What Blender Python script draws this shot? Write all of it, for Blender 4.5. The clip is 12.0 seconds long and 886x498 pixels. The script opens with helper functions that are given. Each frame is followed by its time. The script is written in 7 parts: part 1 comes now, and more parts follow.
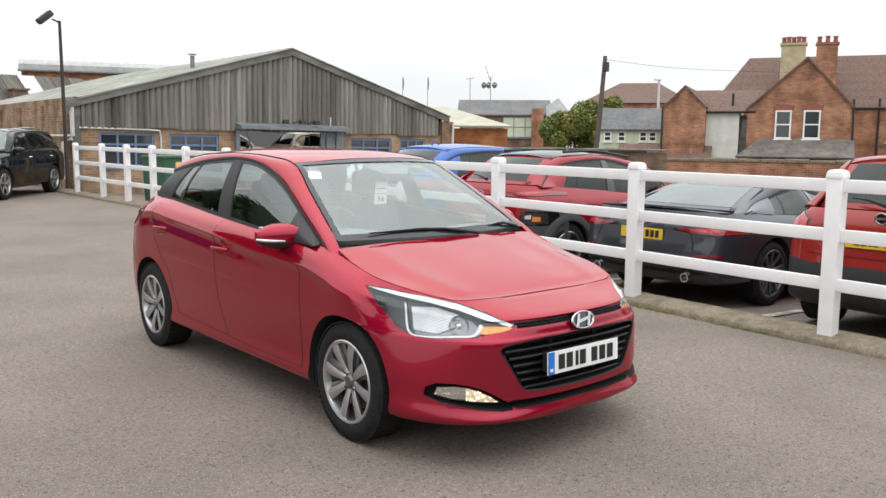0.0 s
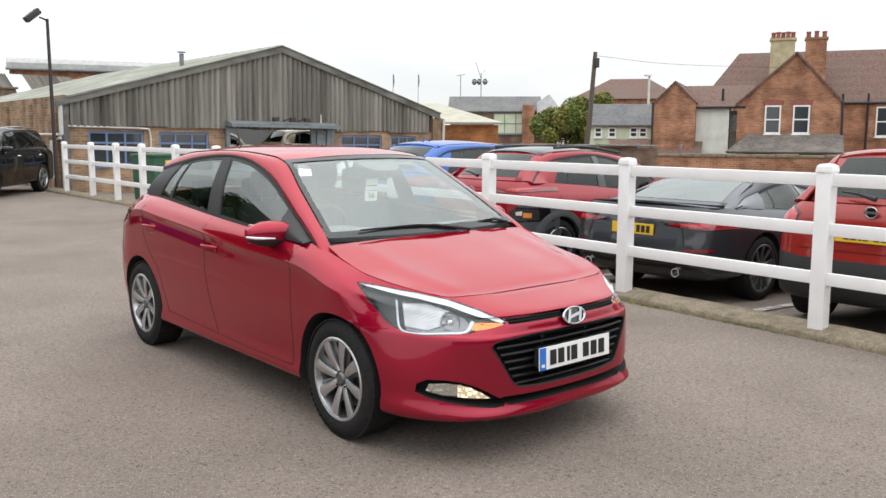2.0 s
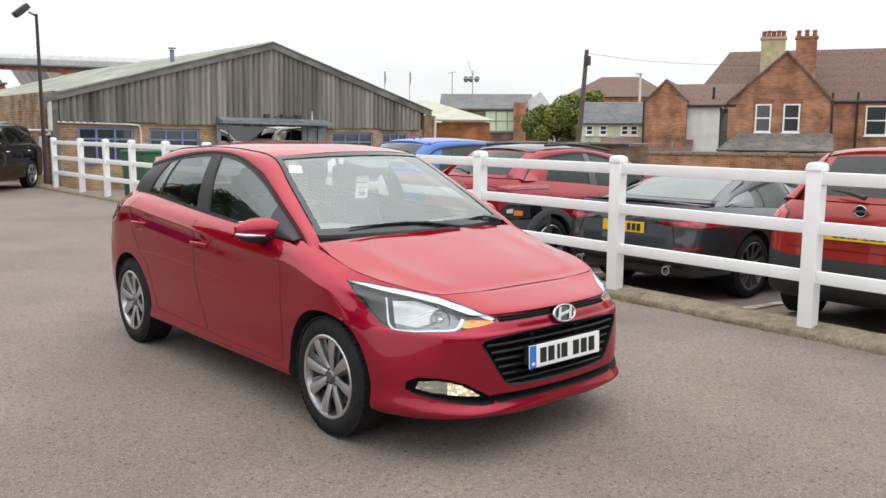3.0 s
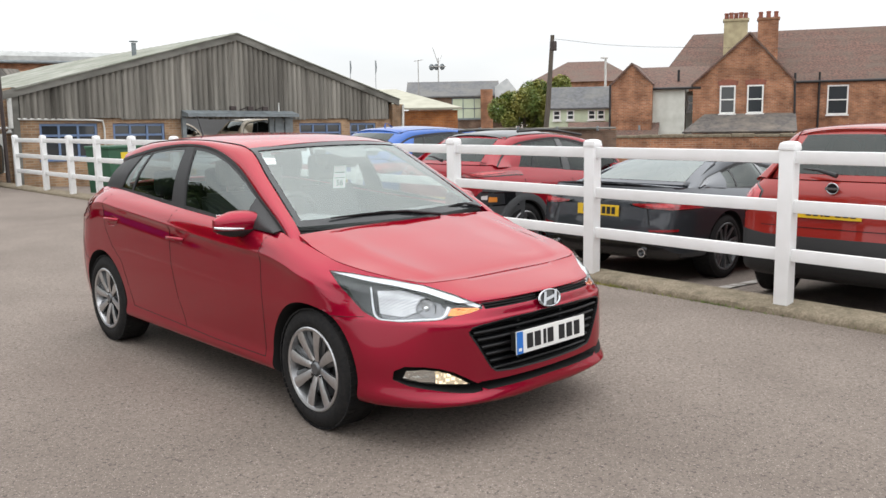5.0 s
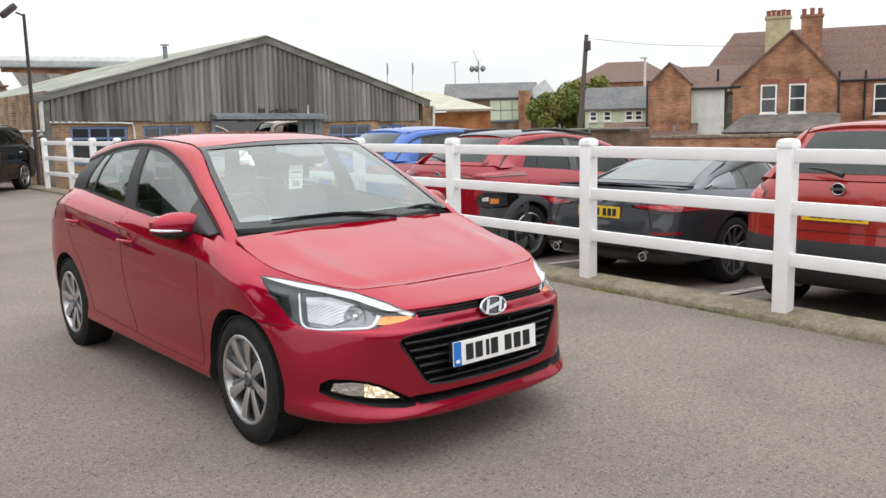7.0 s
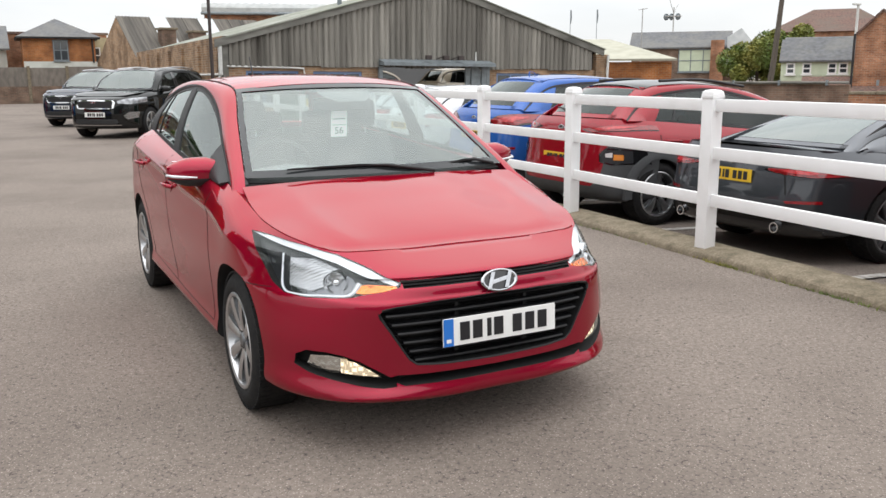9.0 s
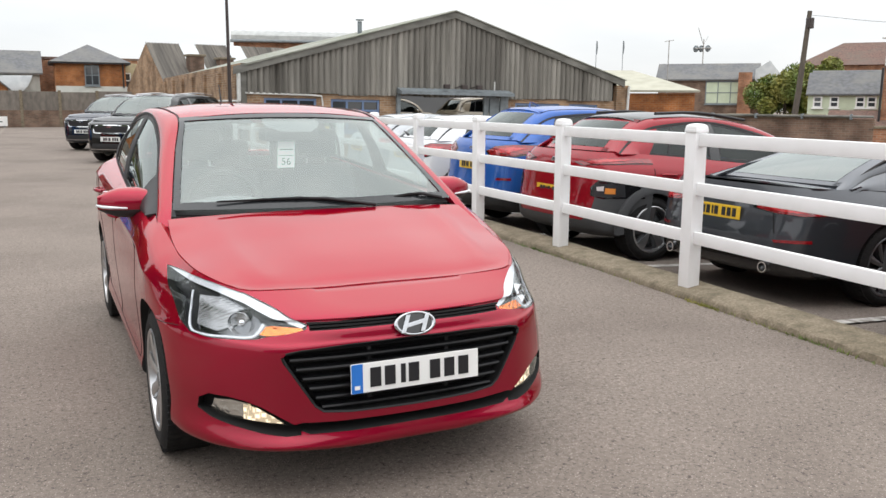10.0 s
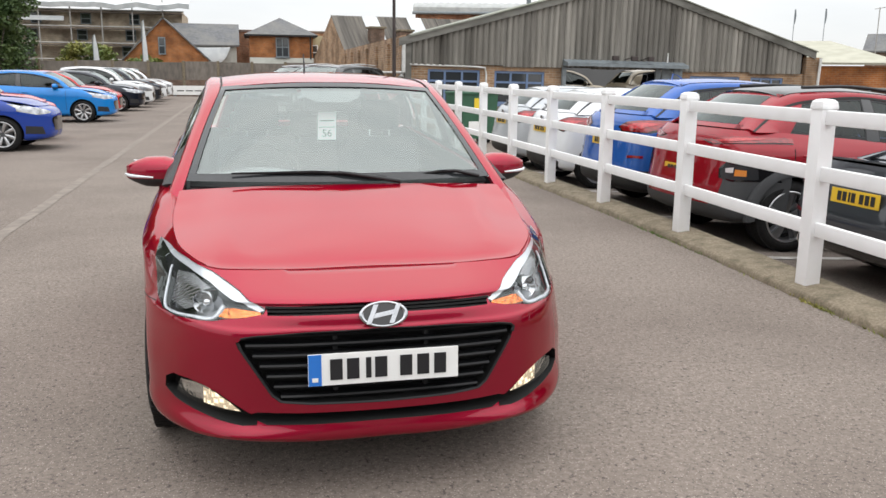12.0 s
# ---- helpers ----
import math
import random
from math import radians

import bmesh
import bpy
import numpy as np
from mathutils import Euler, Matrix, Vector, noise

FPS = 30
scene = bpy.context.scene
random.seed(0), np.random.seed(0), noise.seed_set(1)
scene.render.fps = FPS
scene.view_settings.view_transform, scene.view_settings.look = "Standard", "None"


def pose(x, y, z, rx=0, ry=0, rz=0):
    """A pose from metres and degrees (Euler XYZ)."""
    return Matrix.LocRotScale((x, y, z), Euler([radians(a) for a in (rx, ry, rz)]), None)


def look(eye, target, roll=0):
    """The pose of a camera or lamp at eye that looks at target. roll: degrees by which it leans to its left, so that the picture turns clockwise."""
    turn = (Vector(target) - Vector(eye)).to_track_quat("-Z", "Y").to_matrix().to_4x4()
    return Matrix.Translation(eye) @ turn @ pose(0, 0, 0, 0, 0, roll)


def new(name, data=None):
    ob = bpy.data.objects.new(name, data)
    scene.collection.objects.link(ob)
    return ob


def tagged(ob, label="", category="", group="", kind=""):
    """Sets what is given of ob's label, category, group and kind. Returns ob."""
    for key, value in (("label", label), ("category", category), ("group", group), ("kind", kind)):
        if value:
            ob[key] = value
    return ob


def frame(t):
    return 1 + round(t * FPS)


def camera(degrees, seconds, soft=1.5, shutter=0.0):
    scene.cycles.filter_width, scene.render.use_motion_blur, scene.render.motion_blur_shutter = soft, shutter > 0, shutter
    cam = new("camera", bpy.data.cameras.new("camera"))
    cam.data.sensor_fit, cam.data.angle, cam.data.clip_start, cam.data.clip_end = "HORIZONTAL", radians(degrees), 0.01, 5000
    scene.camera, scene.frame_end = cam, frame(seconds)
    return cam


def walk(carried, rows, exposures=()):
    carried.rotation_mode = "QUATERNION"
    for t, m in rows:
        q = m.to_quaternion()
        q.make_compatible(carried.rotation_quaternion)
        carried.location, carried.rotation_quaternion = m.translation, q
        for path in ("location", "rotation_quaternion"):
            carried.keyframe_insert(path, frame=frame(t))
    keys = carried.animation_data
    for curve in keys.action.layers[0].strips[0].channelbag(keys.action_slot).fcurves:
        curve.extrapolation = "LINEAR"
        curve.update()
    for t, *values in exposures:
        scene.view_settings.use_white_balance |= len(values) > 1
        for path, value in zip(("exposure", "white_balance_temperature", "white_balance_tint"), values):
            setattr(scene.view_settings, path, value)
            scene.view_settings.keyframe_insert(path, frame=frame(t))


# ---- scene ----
from mathutils.bvhtree import BVHTree

# ---------------------------------------------------------------- camera
cam = camera(55.1, 12.0)
PATH = [
    (0, (-3.166, -2.721, 1.56), (-1.895, -1.199, 1.297), 0.4),
    (0.5, (-3.167, -2.72, 1.56), (-1.892, -1.202, 1.294), 0.5),
    (1, (-3.169, -2.722, 1.56), (-1.89, -1.208, 1.29), 0.8),
    (1.5, (-3.165, -2.723, 1.558), (-1.884, -1.211, 1.293), 0.2),
    (2, (-3.157, -2.717, 1.556), (-1.872, -1.209, 1.286), 0.1),
    (2.5, (-3.149, -2.715, 1.556), (-1.856, -1.213, 1.284), -0.1),
    (3, (-3.147, -2.713, 1.555), (-1.847, -1.219, 1.279), 0.3),
    (5, (-3.178, -2.648, 1.548), (-1.828, -1.204, 1.245), -1.0),
    (5.5, (-3.14, -2.645, 1.536), (-1.759, -1.228, 1.247), -1.0),
    (6, (-3.003, -2.688, 1.53), (-1.646, -1.25, 1.228), -1.5),
    (6.5, (-2.82, -2.76, 1.527), (-1.509, -1.279, 1.226), -0.1),
    (6.7, (-2.748, -2.772, 1.519), (-1.443, -1.286, 1.22), -0.9),
    (8.3, (-2.027, -2.793, 1.48), (-1.01, -1.104, 1.143), 0.7),
    (8.5, (-1.947, -2.836, 1.485), (-0.974, -1.127, 1.117), 0.4),
    (9, (-1.709, -2.802, 1.466), (-0.802, -1.066, 1.063), -0.4),
    (9.5, (-1.475, -2.763, 1.49), (-0.6, -1.003, 1.122), -1.7),
    (10, (-1.239, -2.829, 1.479), (-0.386, -1.052, 1.14), 0.3),
    (10.5, (-1.023, -2.894, 1.465), (-0.245, -1.096, 1.064), 0.6),
    (11, (-0.807, -2.839, 1.457), (-0.091, -1.022, 1.028), 1.7),
    (11.5, (-0.626, -2.768, 1.474), (0.003, -0.915, 1.061), 0.3),
    (12, (-0.447, -2.766, 1.471), (0.004, -0.86, 1.067), 0.6),
]
walk(cam, [(t, look(eye, target, roll)) for t, eye, target, roll in PATH])

# ---------------------------------------------------------------- light
world = bpy.data.worlds.new("overcast_sky")
scene.world = world
world.use_nodes = True
wn, wl = world.node_tree.nodes, world.node_tree.links
sky = wn.new("ShaderNodeTexSky")
sky.sky_type = "NISHITA"
sky.sun_disc = False
sky.sun_elevation, sky.sun_rotation = radians(48), radians(200)
sky_level = wn.new("ShaderNodeVectorMath")
sky_level.operation = "SCALE"
sky_level.inputs["Scale"].default_value = 0.10
wl.new(sky.outputs[0], sky_level.inputs[0])
coord = wn.new("ShaderNodeTexCoord")
flat = wn.new("ShaderNodeMapping")
flat.inputs["Scale"].default_value = (1, 1, 3.2)
wl.new(coord.outputs["Generated"], flat.inputs[0])
cloud = wn.new("ShaderNodeTexNoise")
cloud.inputs["Scale"].default_value, cloud.inputs["Detail"].default_value = 2.6, 7
wl.new(flat.outputs[0], cloud.inputs["Vector"])
ramp = wn.new("ShaderNodeValToRGB")
ramp.color_ramp.elements[0].position, ramp.color_ramp.elements[0].color = 0.32, (0.84, 0.86, 0.88, 1)
ramp.color_ramp.elements[1].position, ramp.color_ramp.elements[1].color = 0.62, (1.0, 1.0, 1.0, 1)
wl.new(cloud.outputs["Fac"], ramp.inputs[0])
veil = wn.new("ShaderNodeMix")
veil.data_type = "RGBA"
veil.inputs["Factor"].default_value = 0.90
wl.new(sky_level.outputs[0], veil.inputs["A"])
wl.new(ramp.outputs[0], veil.inputs["B"])
# an overcast sky grows brighter towards the zenith
height = wn.new("ShaderNodeSeparateXYZ")
wl.new(coord.outputs["Generated"], height.inputs[0])
dome = wn.new("ShaderNodeMapRange")
dome.inputs["From Min"].default_value, dome.inputs["From Max"].default_value = 0.0, 1.0
dome.inputs["To Min"].default_value, dome.inputs["To Max"].default_value = 1.0, 2.95
wl.new(height.outputs["Z"], dome.inputs["Value"])
wl.new(veil.outputs["Result"], wn["Background"].inputs["Color"])
wl.new(dome.outputs[0], wn["Background"].inputs["Strength"])

sun = new("sun", bpy.data.lights.new("sun", "SUN"))
sun.data.energy, sun.data.angle, sun.data.color = 0.5, radians(170), (1.0, 0.96, 0.90)
sun.matrix_world = look((-7, -14, 36), (0, 0, 0))
scene.view_settings.exposure = 0.0
# ---------------------------------------------------------------- materials
def material(name, colour, rough=0.6, metal=0.0, second=None, scale=8.0, detail=6.0, bump=0.0, bump_scale=60.0,
             coat=0.0, spec=0.5, spread=(0.35, 0.68), stretch=(1, 1, 1), stain=None, stain_scale=0.6, vary=0.0):
    """A procedural surface: two tones mixed by noise, larger stains, fine relief, and a tone of its own for each object."""
    m = bpy.data.materials.new(name)
    m.use_nodes = True
    n, l = m.node_tree.nodes, m.node_tree.links
    p = n["Principled BSDF"]
    p.inputs["Roughness"].default_value, p.inputs["Metallic"].default_value = rough, metal
    p.inputs["Coat Weight"].default_value, p.inputs["Coat Roughness"].default_value = coat, 0.03
    p.inputs["Specular IOR Level"].default_value = spec
    p.inputs["Base Color"].default_value = (*colour, 1)
    co = n.new("ShaderNodeTexCoord")
    mp = n.new("ShaderNodeMapping")
    mp.inputs["Scale"].default_value = stretch
    l.new(co.outputs["Object"], mp.inputs[0])
    out = None
    if second:
        a = n.new("ShaderNodeTexNoise")
        a.inputs["Scale"].default_value, a.inputs["Detail"].default_value = scale, detail
        r = n.new("ShaderNodeValToRGB")
        r.color_ramp.elements[0].position, r.color_ramp.elements[0].color = spread[0], (*colour, 1)
        r.color_ramp.elements[1].position, r.color_ramp.elements[1].color = spread[1], (*second, 1)
        l.new(mp.outputs[0], a.inputs["Vector"])
        l.new(a.outputs["Fac"], r.inputs[0])
        out = r.outputs[0]
    if stain:
        a = n.new("ShaderNodeTexNoise")
        a.inputs["Scale"].default_value, a.inputs["Detail"].default_value = stain_scale, 8
        a.inputs["Roughness"].default_value = 0.62
        r = n.new("ShaderNodeValToRGB")
        r.color_ramp.elements[0].position, r.color_ramp.elements[0].color = 0.42, (0, 0, 0, 1)
        r.color_ramp.elements[1].position, r.color_ramp.elements[1].color = 0.72, (1, 1, 1, 1)
        x = n.new("ShaderNodeMix")
        x.data_type = "RGBA"
        l.new(mp.outputs[0], a.inputs["Vector"])
        l.new(a.outputs["Fac"], r.inputs[0])
        l.new(r.outputs[0], x.inputs["Factor"])
        if out:
            l.new(out, x.inputs["A"])
        else:
            x.inputs["A"].default_value = (*colour, 1)
        x.inputs["B"].default_value = (*stain, 1)
        out = x.outputs["Result"]
    if vary:
        info = n.new("ShaderNodeObjectInfo")
        span = n.new("ShaderNodeMapRange")
        span.inputs["To Min"].default_value, span.inputs["To Max"].default_value = 1 - vary, 1 + vary
        h = n.new("ShaderNodeHueSaturation")
        l.new(info.outputs["Random"], span.inputs["Value"])
        l.new(span.outputs[0], h.inputs["Value"])
        if out:
            l.new(out, h.inputs["Color"])
        else:
            h.inputs["Color"].default_value = (*colour, 1)
        out = h.outputs[0]
    if out:
        l.new(out, p.inputs["Base Color"])
    if bump:
        a = n.new("ShaderNodeTexNoise")
        a.inputs["Scale"].default_value, a.inputs["Detail"].default_value = bump_scale, 5
        b = n.new("ShaderNodeBump")
        b.inputs["Strength"].default_value, b.inputs["Distance"].default_value = bump, 0.01
        l.new(mp.outputs[0], a.inputs["Vector"])
        l.new(a.outputs["Fac"], b.inputs["Height"])
        l.new(b.outputs[0], p.inputs["Normal"])
    return m


def glass_material(name, tint, gloss=0.03, face_on=0.05):
    """Clear pane: tinted see-through, with a gloss that grows towards a glancing view."""
    m = bpy.data.materials.new(name)
    m.use_nodes = True
    n, l = m.node_tree.nodes, m.node_tree.links
    n.remove(n["Principled BSDF"])
    t, g, f, k, s, x = (n.new("ShaderNode" + k) for k in ("BsdfTransparent", "BsdfGlossy", "LayerWeight", "Math", "MapRange", "MixShader"))
    g.inputs["Color"].default_value = (0.93, 1.0, 0.975, 1)
    f.inputs["Blend"].default_value = 0.5
    k.operation = "POWER"
    k.inputs[1].default_value = 5.0
    s.inputs["To Min"].default_value = face_on
    t.inputs["Color"].default_value = (*tint, 1)
    g.inputs["Roughness"].default_value = gloss
    l.new(f.outputs["Facing"], k.inputs[0])
    l.new(k.outputs[0], s.inputs["Value"])
    l.new(s.outputs[0], x.inputs[0])
    l.new(t.outputs[0], x.inputs[1])
    l.new(g.outputs[0], x.inputs[2])
    l.new(x.outputs[0], n["Material Output"].inputs[0])
    return m


def faceted_material(name, colour, scale=70.0, depth=0.004, rough=0.16, glow=0.0):
    """A bright lamp reflector pressed into small facets."""
    m = bpy.data.materials.new(name)
    m.use_nodes = True
    n, l = m.node_tree.nodes, m.node_tree.links
    p = n["Principled BSDF"]
    p.inputs["Base Color"].default_value = (*colour, 1)
    p.inputs["Metallic"].default_value, p.inputs["Roughness"].default_value = 1.0, rough
    co, v, b = (n.new("ShaderNode" + k) for k in ("TexCoord", "TexVoronoi", "Bump"))
    v.distance = "CHEBYCHEV"
    v.inputs["Scale"].default_value = scale
    b.inputs["Strength"].default_value, b.inputs["Distance"].default_value = 0.7, depth
    l.new(co.outputs["Object"], v.inputs["Vector"])
    l.new(v.outputs["Distance"], b.inputs["Height"])
    l.new(b.outputs[0], p.inputs["Normal"])
    if glow:
        r = n.new("ShaderNodeMapRange")
        r.inputs["From Max"].default_value = 0.45
        r.inputs["To Min"].default_value, r.inputs["To Max"].default_value = glow * 1.6, glow * 0.2
        l.new(v.outputs["Distance"], r.inputs["Value"])
        p.inputs["Emission Color"].default_value = (*colour, 1)
        l.new(r.outputs[0], p.inputs["Emission Strength"])
    return m


def fluted_material(name, colour, scale=62.0, rough=0.14):
    """Bright lamp reflector pressed into upright flutes."""
    m = material(name, colour, rough, 1.0, second=tuple(c * 0.8 for c in colour), scale=16)
    n, l = m.node_tree.nodes, m.node_tree.links
    co, w, b = (n.new("ShaderNode" + k) for k in ("TexCoord", "TexWave", "Bump"))
    w.bands_direction = "DIAGONAL"
    w.inputs["Scale"].default_value, w.inputs["Distortion"].default_value = scale, 0.6
    flat_z = n.new("ShaderNodeMapping")
    flat_z.inputs["Scale"].default_value = (1, 1, 0.08)
    b.inputs["Strength"].default_value, b.inputs["Distance"].default_value = 0.45, 0.004
    l.new(co.outputs["Object"], flat_z.inputs[0])
    l.new(flat_z.outputs[0], w.inputs["Vector"])
    l.new(w.outputs["Fac"], b.inputs["Height"])
    l.new(b.outputs[0], n["Principled BSDF"].inputs["Normal"])
    return m


def paint(name, colour, flake=0.0, rough=0.5):
    """Clear-coated car paint."""
    m = material(name, colour, rough, flake * 0.5, coat=1.0, second=tuple(c * 0.92 for c in colour), scale=900, detail=2, spec=0.0)
    m.node_tree.nodes["Principled BSDF"].inputs["Coat IOR"].default_value = 1.49
    m.node_tree.nodes["Principled BSDF"].inputs["Specular Tint"].default_value = (*[c / max(colour) for c in colour], 1)
    return m


def tarmac_material():
    """Worn tarmac: pale and dark stone chips in a warm grey binder, with broad faded patches."""
    m = material("worn_tarmac", (0.172, 0.143, 0.122), 0.93, second=(0.252, 0.213, 0.184), scale=38, detail=8, bump=0.5, bump_scale=120,
                 stain=(0.145, 0.119, 0.102), stain_scale=0.45, spread=(0.34, 0.68), spec=0.22)
    n, l = m.node_tree.nodes, m.node_tree.links
    p = n["Principled BSDF"]
    base = p.inputs["Base Color"].links[0].from_socket
    co = n.new("ShaderNodeTexCoord")
    for scale, low, high, colour in ((95, 0.0, 0.36, (0.68, 0.60, 0.52, 1)), (80, 0.60, 0.90, (0.022, 0.019, 0.017, 1))):
        v = n.new("ShaderNodeTexVoronoi")
        v.inputs["Scale"].default_value = scale
        r = n.new("ShaderNodeValToRGB")
        r.color_ramp.elements[0].position, r.color_ramp.elements[1].position = low, high
        r.color_ramp.elements[0].color = (0.75, 0.75, 0.75, 1) if low < 0.5 else (0, 0, 0, 1)
        r.color_ramp.elements[1].color = (0, 0, 0, 1) if low < 0.5 else (0.8, 0.8, 0.8, 1)
        w = n.new("ShaderNodeTexWhiteNoise")
        k = n.new("ShaderNodeMath")
        k.operation = "MULTIPLY"
        x = n.new("ShaderNodeMix")
        x.data_type = "RGBA"
        l.new(co.outputs["Object"], v.inputs["Vector"])
        l.new(v.outputs["Position"], w.inputs["Vector"])
        l.new(v.outputs["Distance"], r.inputs[0])
        l.new(r.outputs[0], k.inputs[0])
        l.new(w.outputs["Value"], k.inputs[1])
        l.new(k.outputs[0], x.inputs["Factor"])
        l.new(base, x.inputs["A"])
        x.inputs["B"].default_value = colour
        base = x.outputs["Result"]
    l.new(base, p.inputs["Base Color"])
    return m


def brick_material(name, a, b, mortar, scale=1.0):
    """Brickwork in courses, on walls that stand along their own axes."""
    m = bpy.data.materials.new(name)
    m.use_nodes = True
    n, l = m.node_tree.nodes, m.node_tree.links
    p = n["Principled BSDF"]
    p.inputs["Roughness"].default_value = 0.92
    p.inputs["Specular IOR Level"].default_value = 0.2
    co, sp, ad, cb, br = (n.new("ShaderNode" + k) for k in ("TexCoord", "SeparateXYZ", "Math", "CombineXYZ", "TexBrick"))
    l.new(co.outputs["Object"], sp.inputs[0])
    l.new(sp.outputs["X"], ad.inputs[0])
    l.new(sp.outputs["Y"], ad.inputs[1])
    l.new(ad.outputs[0], cb.inputs["X"])
    l.new(sp.outputs["Z"], cb.inputs["Y"])
    l.new(cb.outputs[0], br.inputs["Vector"])
    br.inputs["Color1"].default_value, br.inputs["Color2"].default_value, br.inputs["Mortar"].default_value = (*a, 1), (*b, 1), (*mortar, 1)
    br.inputs["Scale"].default_value = scale
    br.inputs["Brick Width"].default_value, br.inputs["Row Height"].default_value = 0.225, 0.075
    br.inputs["Mortar Size"].default_value, br.inputs["Bias"].default_value = 0.007, -0.2
    t = n.new("ShaderNodeTexNoise")
    t.inputs["Scale"].default_value, t.inputs["Detail"].default_value = 1.3, 8
    r = n.new("ShaderNodeValToRGB")
    r.color_ramp.elements[0].position, r.color_ramp.elements[0].color = 0.35, (0.55, 0.52, 0.50, 1)
    r.color_ramp.elements[1].position, r.color_ramp.elements[1].color = 0.65, (1.15, 1.12, 1.08, 1)
    x = n.new("ShaderNodeMix")
    x.data_type, x.blend_type = "RGBA", "MULTIPLY"
    x.inputs["Factor"].default_value = 1.0
    l.new(co.outputs["Object"], t.inputs["Vector"])
    l.new(t.outputs["Fac"], r.inputs[0])
    l.new(br.outputs["Color"], x.inputs["A"])
    l.new(r.outputs[0], x.inputs["B"])
    l.new(x.outputs["Result"], p.inputs["Base Color"])
    bump = n.new("ShaderNodeBump")
    bump.inputs["Strength"].default_value, bump.inputs["Distance"].default_value = 0.6, 0.012
    l.new(br.outputs["Fac"], bump.inputs["Height"])
    bump.invert = True
    l.new(bump.outputs[0], p.inputs["Normal"])
    return m


TARMAC = tarmac_material()
CONCRETE = material("kerb_concrete", (0.27, 0.225, 0.165), 0.95, second=(0.18, 0.150, 0.108), scale=60, detail=9, bump=0.5, bump_scale=90,
                    stain=(0.115, 0.098, 0.066), stain_scale=9.0, spec=0.2, spread=(0.36, 0.62))
FENCE_WHITE = material("white_fence_plastic", (0.80, 0.80, 0.80), 0.38, second=(0.74, 0.74, 0.73), scale=5, spread=(0.4, 0.8))
RED_PAINT = paint("red_car_paint", (0.305, 0.0022, 0.024), 1.4, 0.36)
BLACK_PLASTIC = material("black_plastic", (0.012, 0.012, 0.013), 0.55, second=(0.02, 0.02, 0.021), scale=300, bump=0.15, bump_scale=500)
GLOSS_BLACK = material("gloss_black_trim", (0.008, 0.008, 0.009), 0.08, coat=0.6)
RUBBER = material("tyre_rubber", (0.011, 0.011, 0.012), 0.8, second=(0.020, 0.019, 0.018), scale=40, bump=0.2, bump_scale=200, spec=0.2)
GRILLE_BLACK = material("grille_black", (0.007, 0.007, 0.008), 0.42, spec=0.3)
FRIT = material("ceramic_glass_border", (0.020, 0.022, 0.024), 0.07, second=(0.026, 0.028, 0.030), scale=60)
DARK_CAVITY = material("dark_cavity", (0.006, 0.006, 0.006), 0.9)
SEAM = material("panel_gap", (0.004, 0.003, 0.003), 0.9)
BADGE_CHROME = material("satin_badge_chrome", (0.52, 0.53, 0.55), 0.16, 1.0, second=(0.44, 0.45, 0.47), scale=40)
CHROME = material("chrome", (0.82, 0.83, 0.85), 0.08, 1.0)
ALLOY = material("machined_alloy", (0.58, 0.585, 0.595), 0.34, 1.0, second=(0.50, 0.505, 0.515), scale=60)
ALLOY_GREY = material("grey_alloy", (0.13, 0.135, 0.14), 0.35, 0.7)
LAMP_SILVER = fluted_material("lamp_reflector", (0.48, 0.485, 0.495))
FOG_SILVER = faceted_material("fog_reflector", (0.66, 0.65, 0.62), 45, 0.005, 0.2)
LAMP_BOWL = material("lamp_bowl", (0.62, 0.625, 0.635), 0.12, 1.0, second=(0.54, 0.545, 0.555), scale=30)
LAMP_SMOKE = material("smoked_lamp_chrome", (0.22, 0.224, 0.235), 0.16, 1.0, second=(0.14, 0.143, 0.15), scale=14)
LAMP_GREY = material("lamp_housing", (0.032, 0.033, 0.036), 0.25, 0.15, spec=0.4)
LAMP_LENS = glass_material("headlamp_lens", (0.95, 0.96, 0.97), 0.02, 0.05)
LAMP_WHITE = material("lamp_light_guide", (0.74, 0.76, 0.79), 0.3, 0.35, second=(0.66, 0.68, 0.71), scale=20, coat=0.3)
CLEAR = glass_material("clear_lens", (0.97, 0.98, 0.98))
SCREEN = glass_material("windscreen_glass", (0.84, 0.91, 0.89), 0.02, 0.18)
SIDE_GLASS = glass_material("side_glass", (0.50, 0.56, 0.55), 0.01, 0.12)
DARK_GLASS = glass_material("tinted_glass", (0.10, 0.11, 0.115), 0.02, 0.05)
REAR_GLASS = glass_material("smoked_rear_glass", (0.34, 0.37, 0.36), 0.02, 0.06)
SALOON_GLASS = glass_material("grey_tinted_glass", (0.16, 0.17, 0.175), 0.02, 0.20)
AMBER = faceted_material("amber_indicator", (0.88, 0.24, 0.06), 62, 0.010, 0.18, 0.14)
FOG_GLOW = faceted_material("lit_running_lamp", (1.0, 0.84, 0.60), 45, 0.004, 0.2, 1.5)
TAIL_RED = material("red_tail_lamp", (0.30, 0.005, 0.010), 0.12, second=(0.10, 0.002, 0.004), scale=14, stretch=(1, 1, 5), coat=0.8)
TAIL_BRIGHT = material("bright_tail_lens", (0.52, 0.035, 0.040), 0.12, second=(0.34, 0.010, 0.016), scale=30, coat=0.8)
TAIL_WHITE = material("clear_tail_lamp", (0.6, 0.58, 0.58), 0.15, coat=0.8)
PLATE_WHITE = material("white_plate", (0.82, 0.82, 0.80), 0.35, second=(0.76, 0.76, 0.74), scale=4)
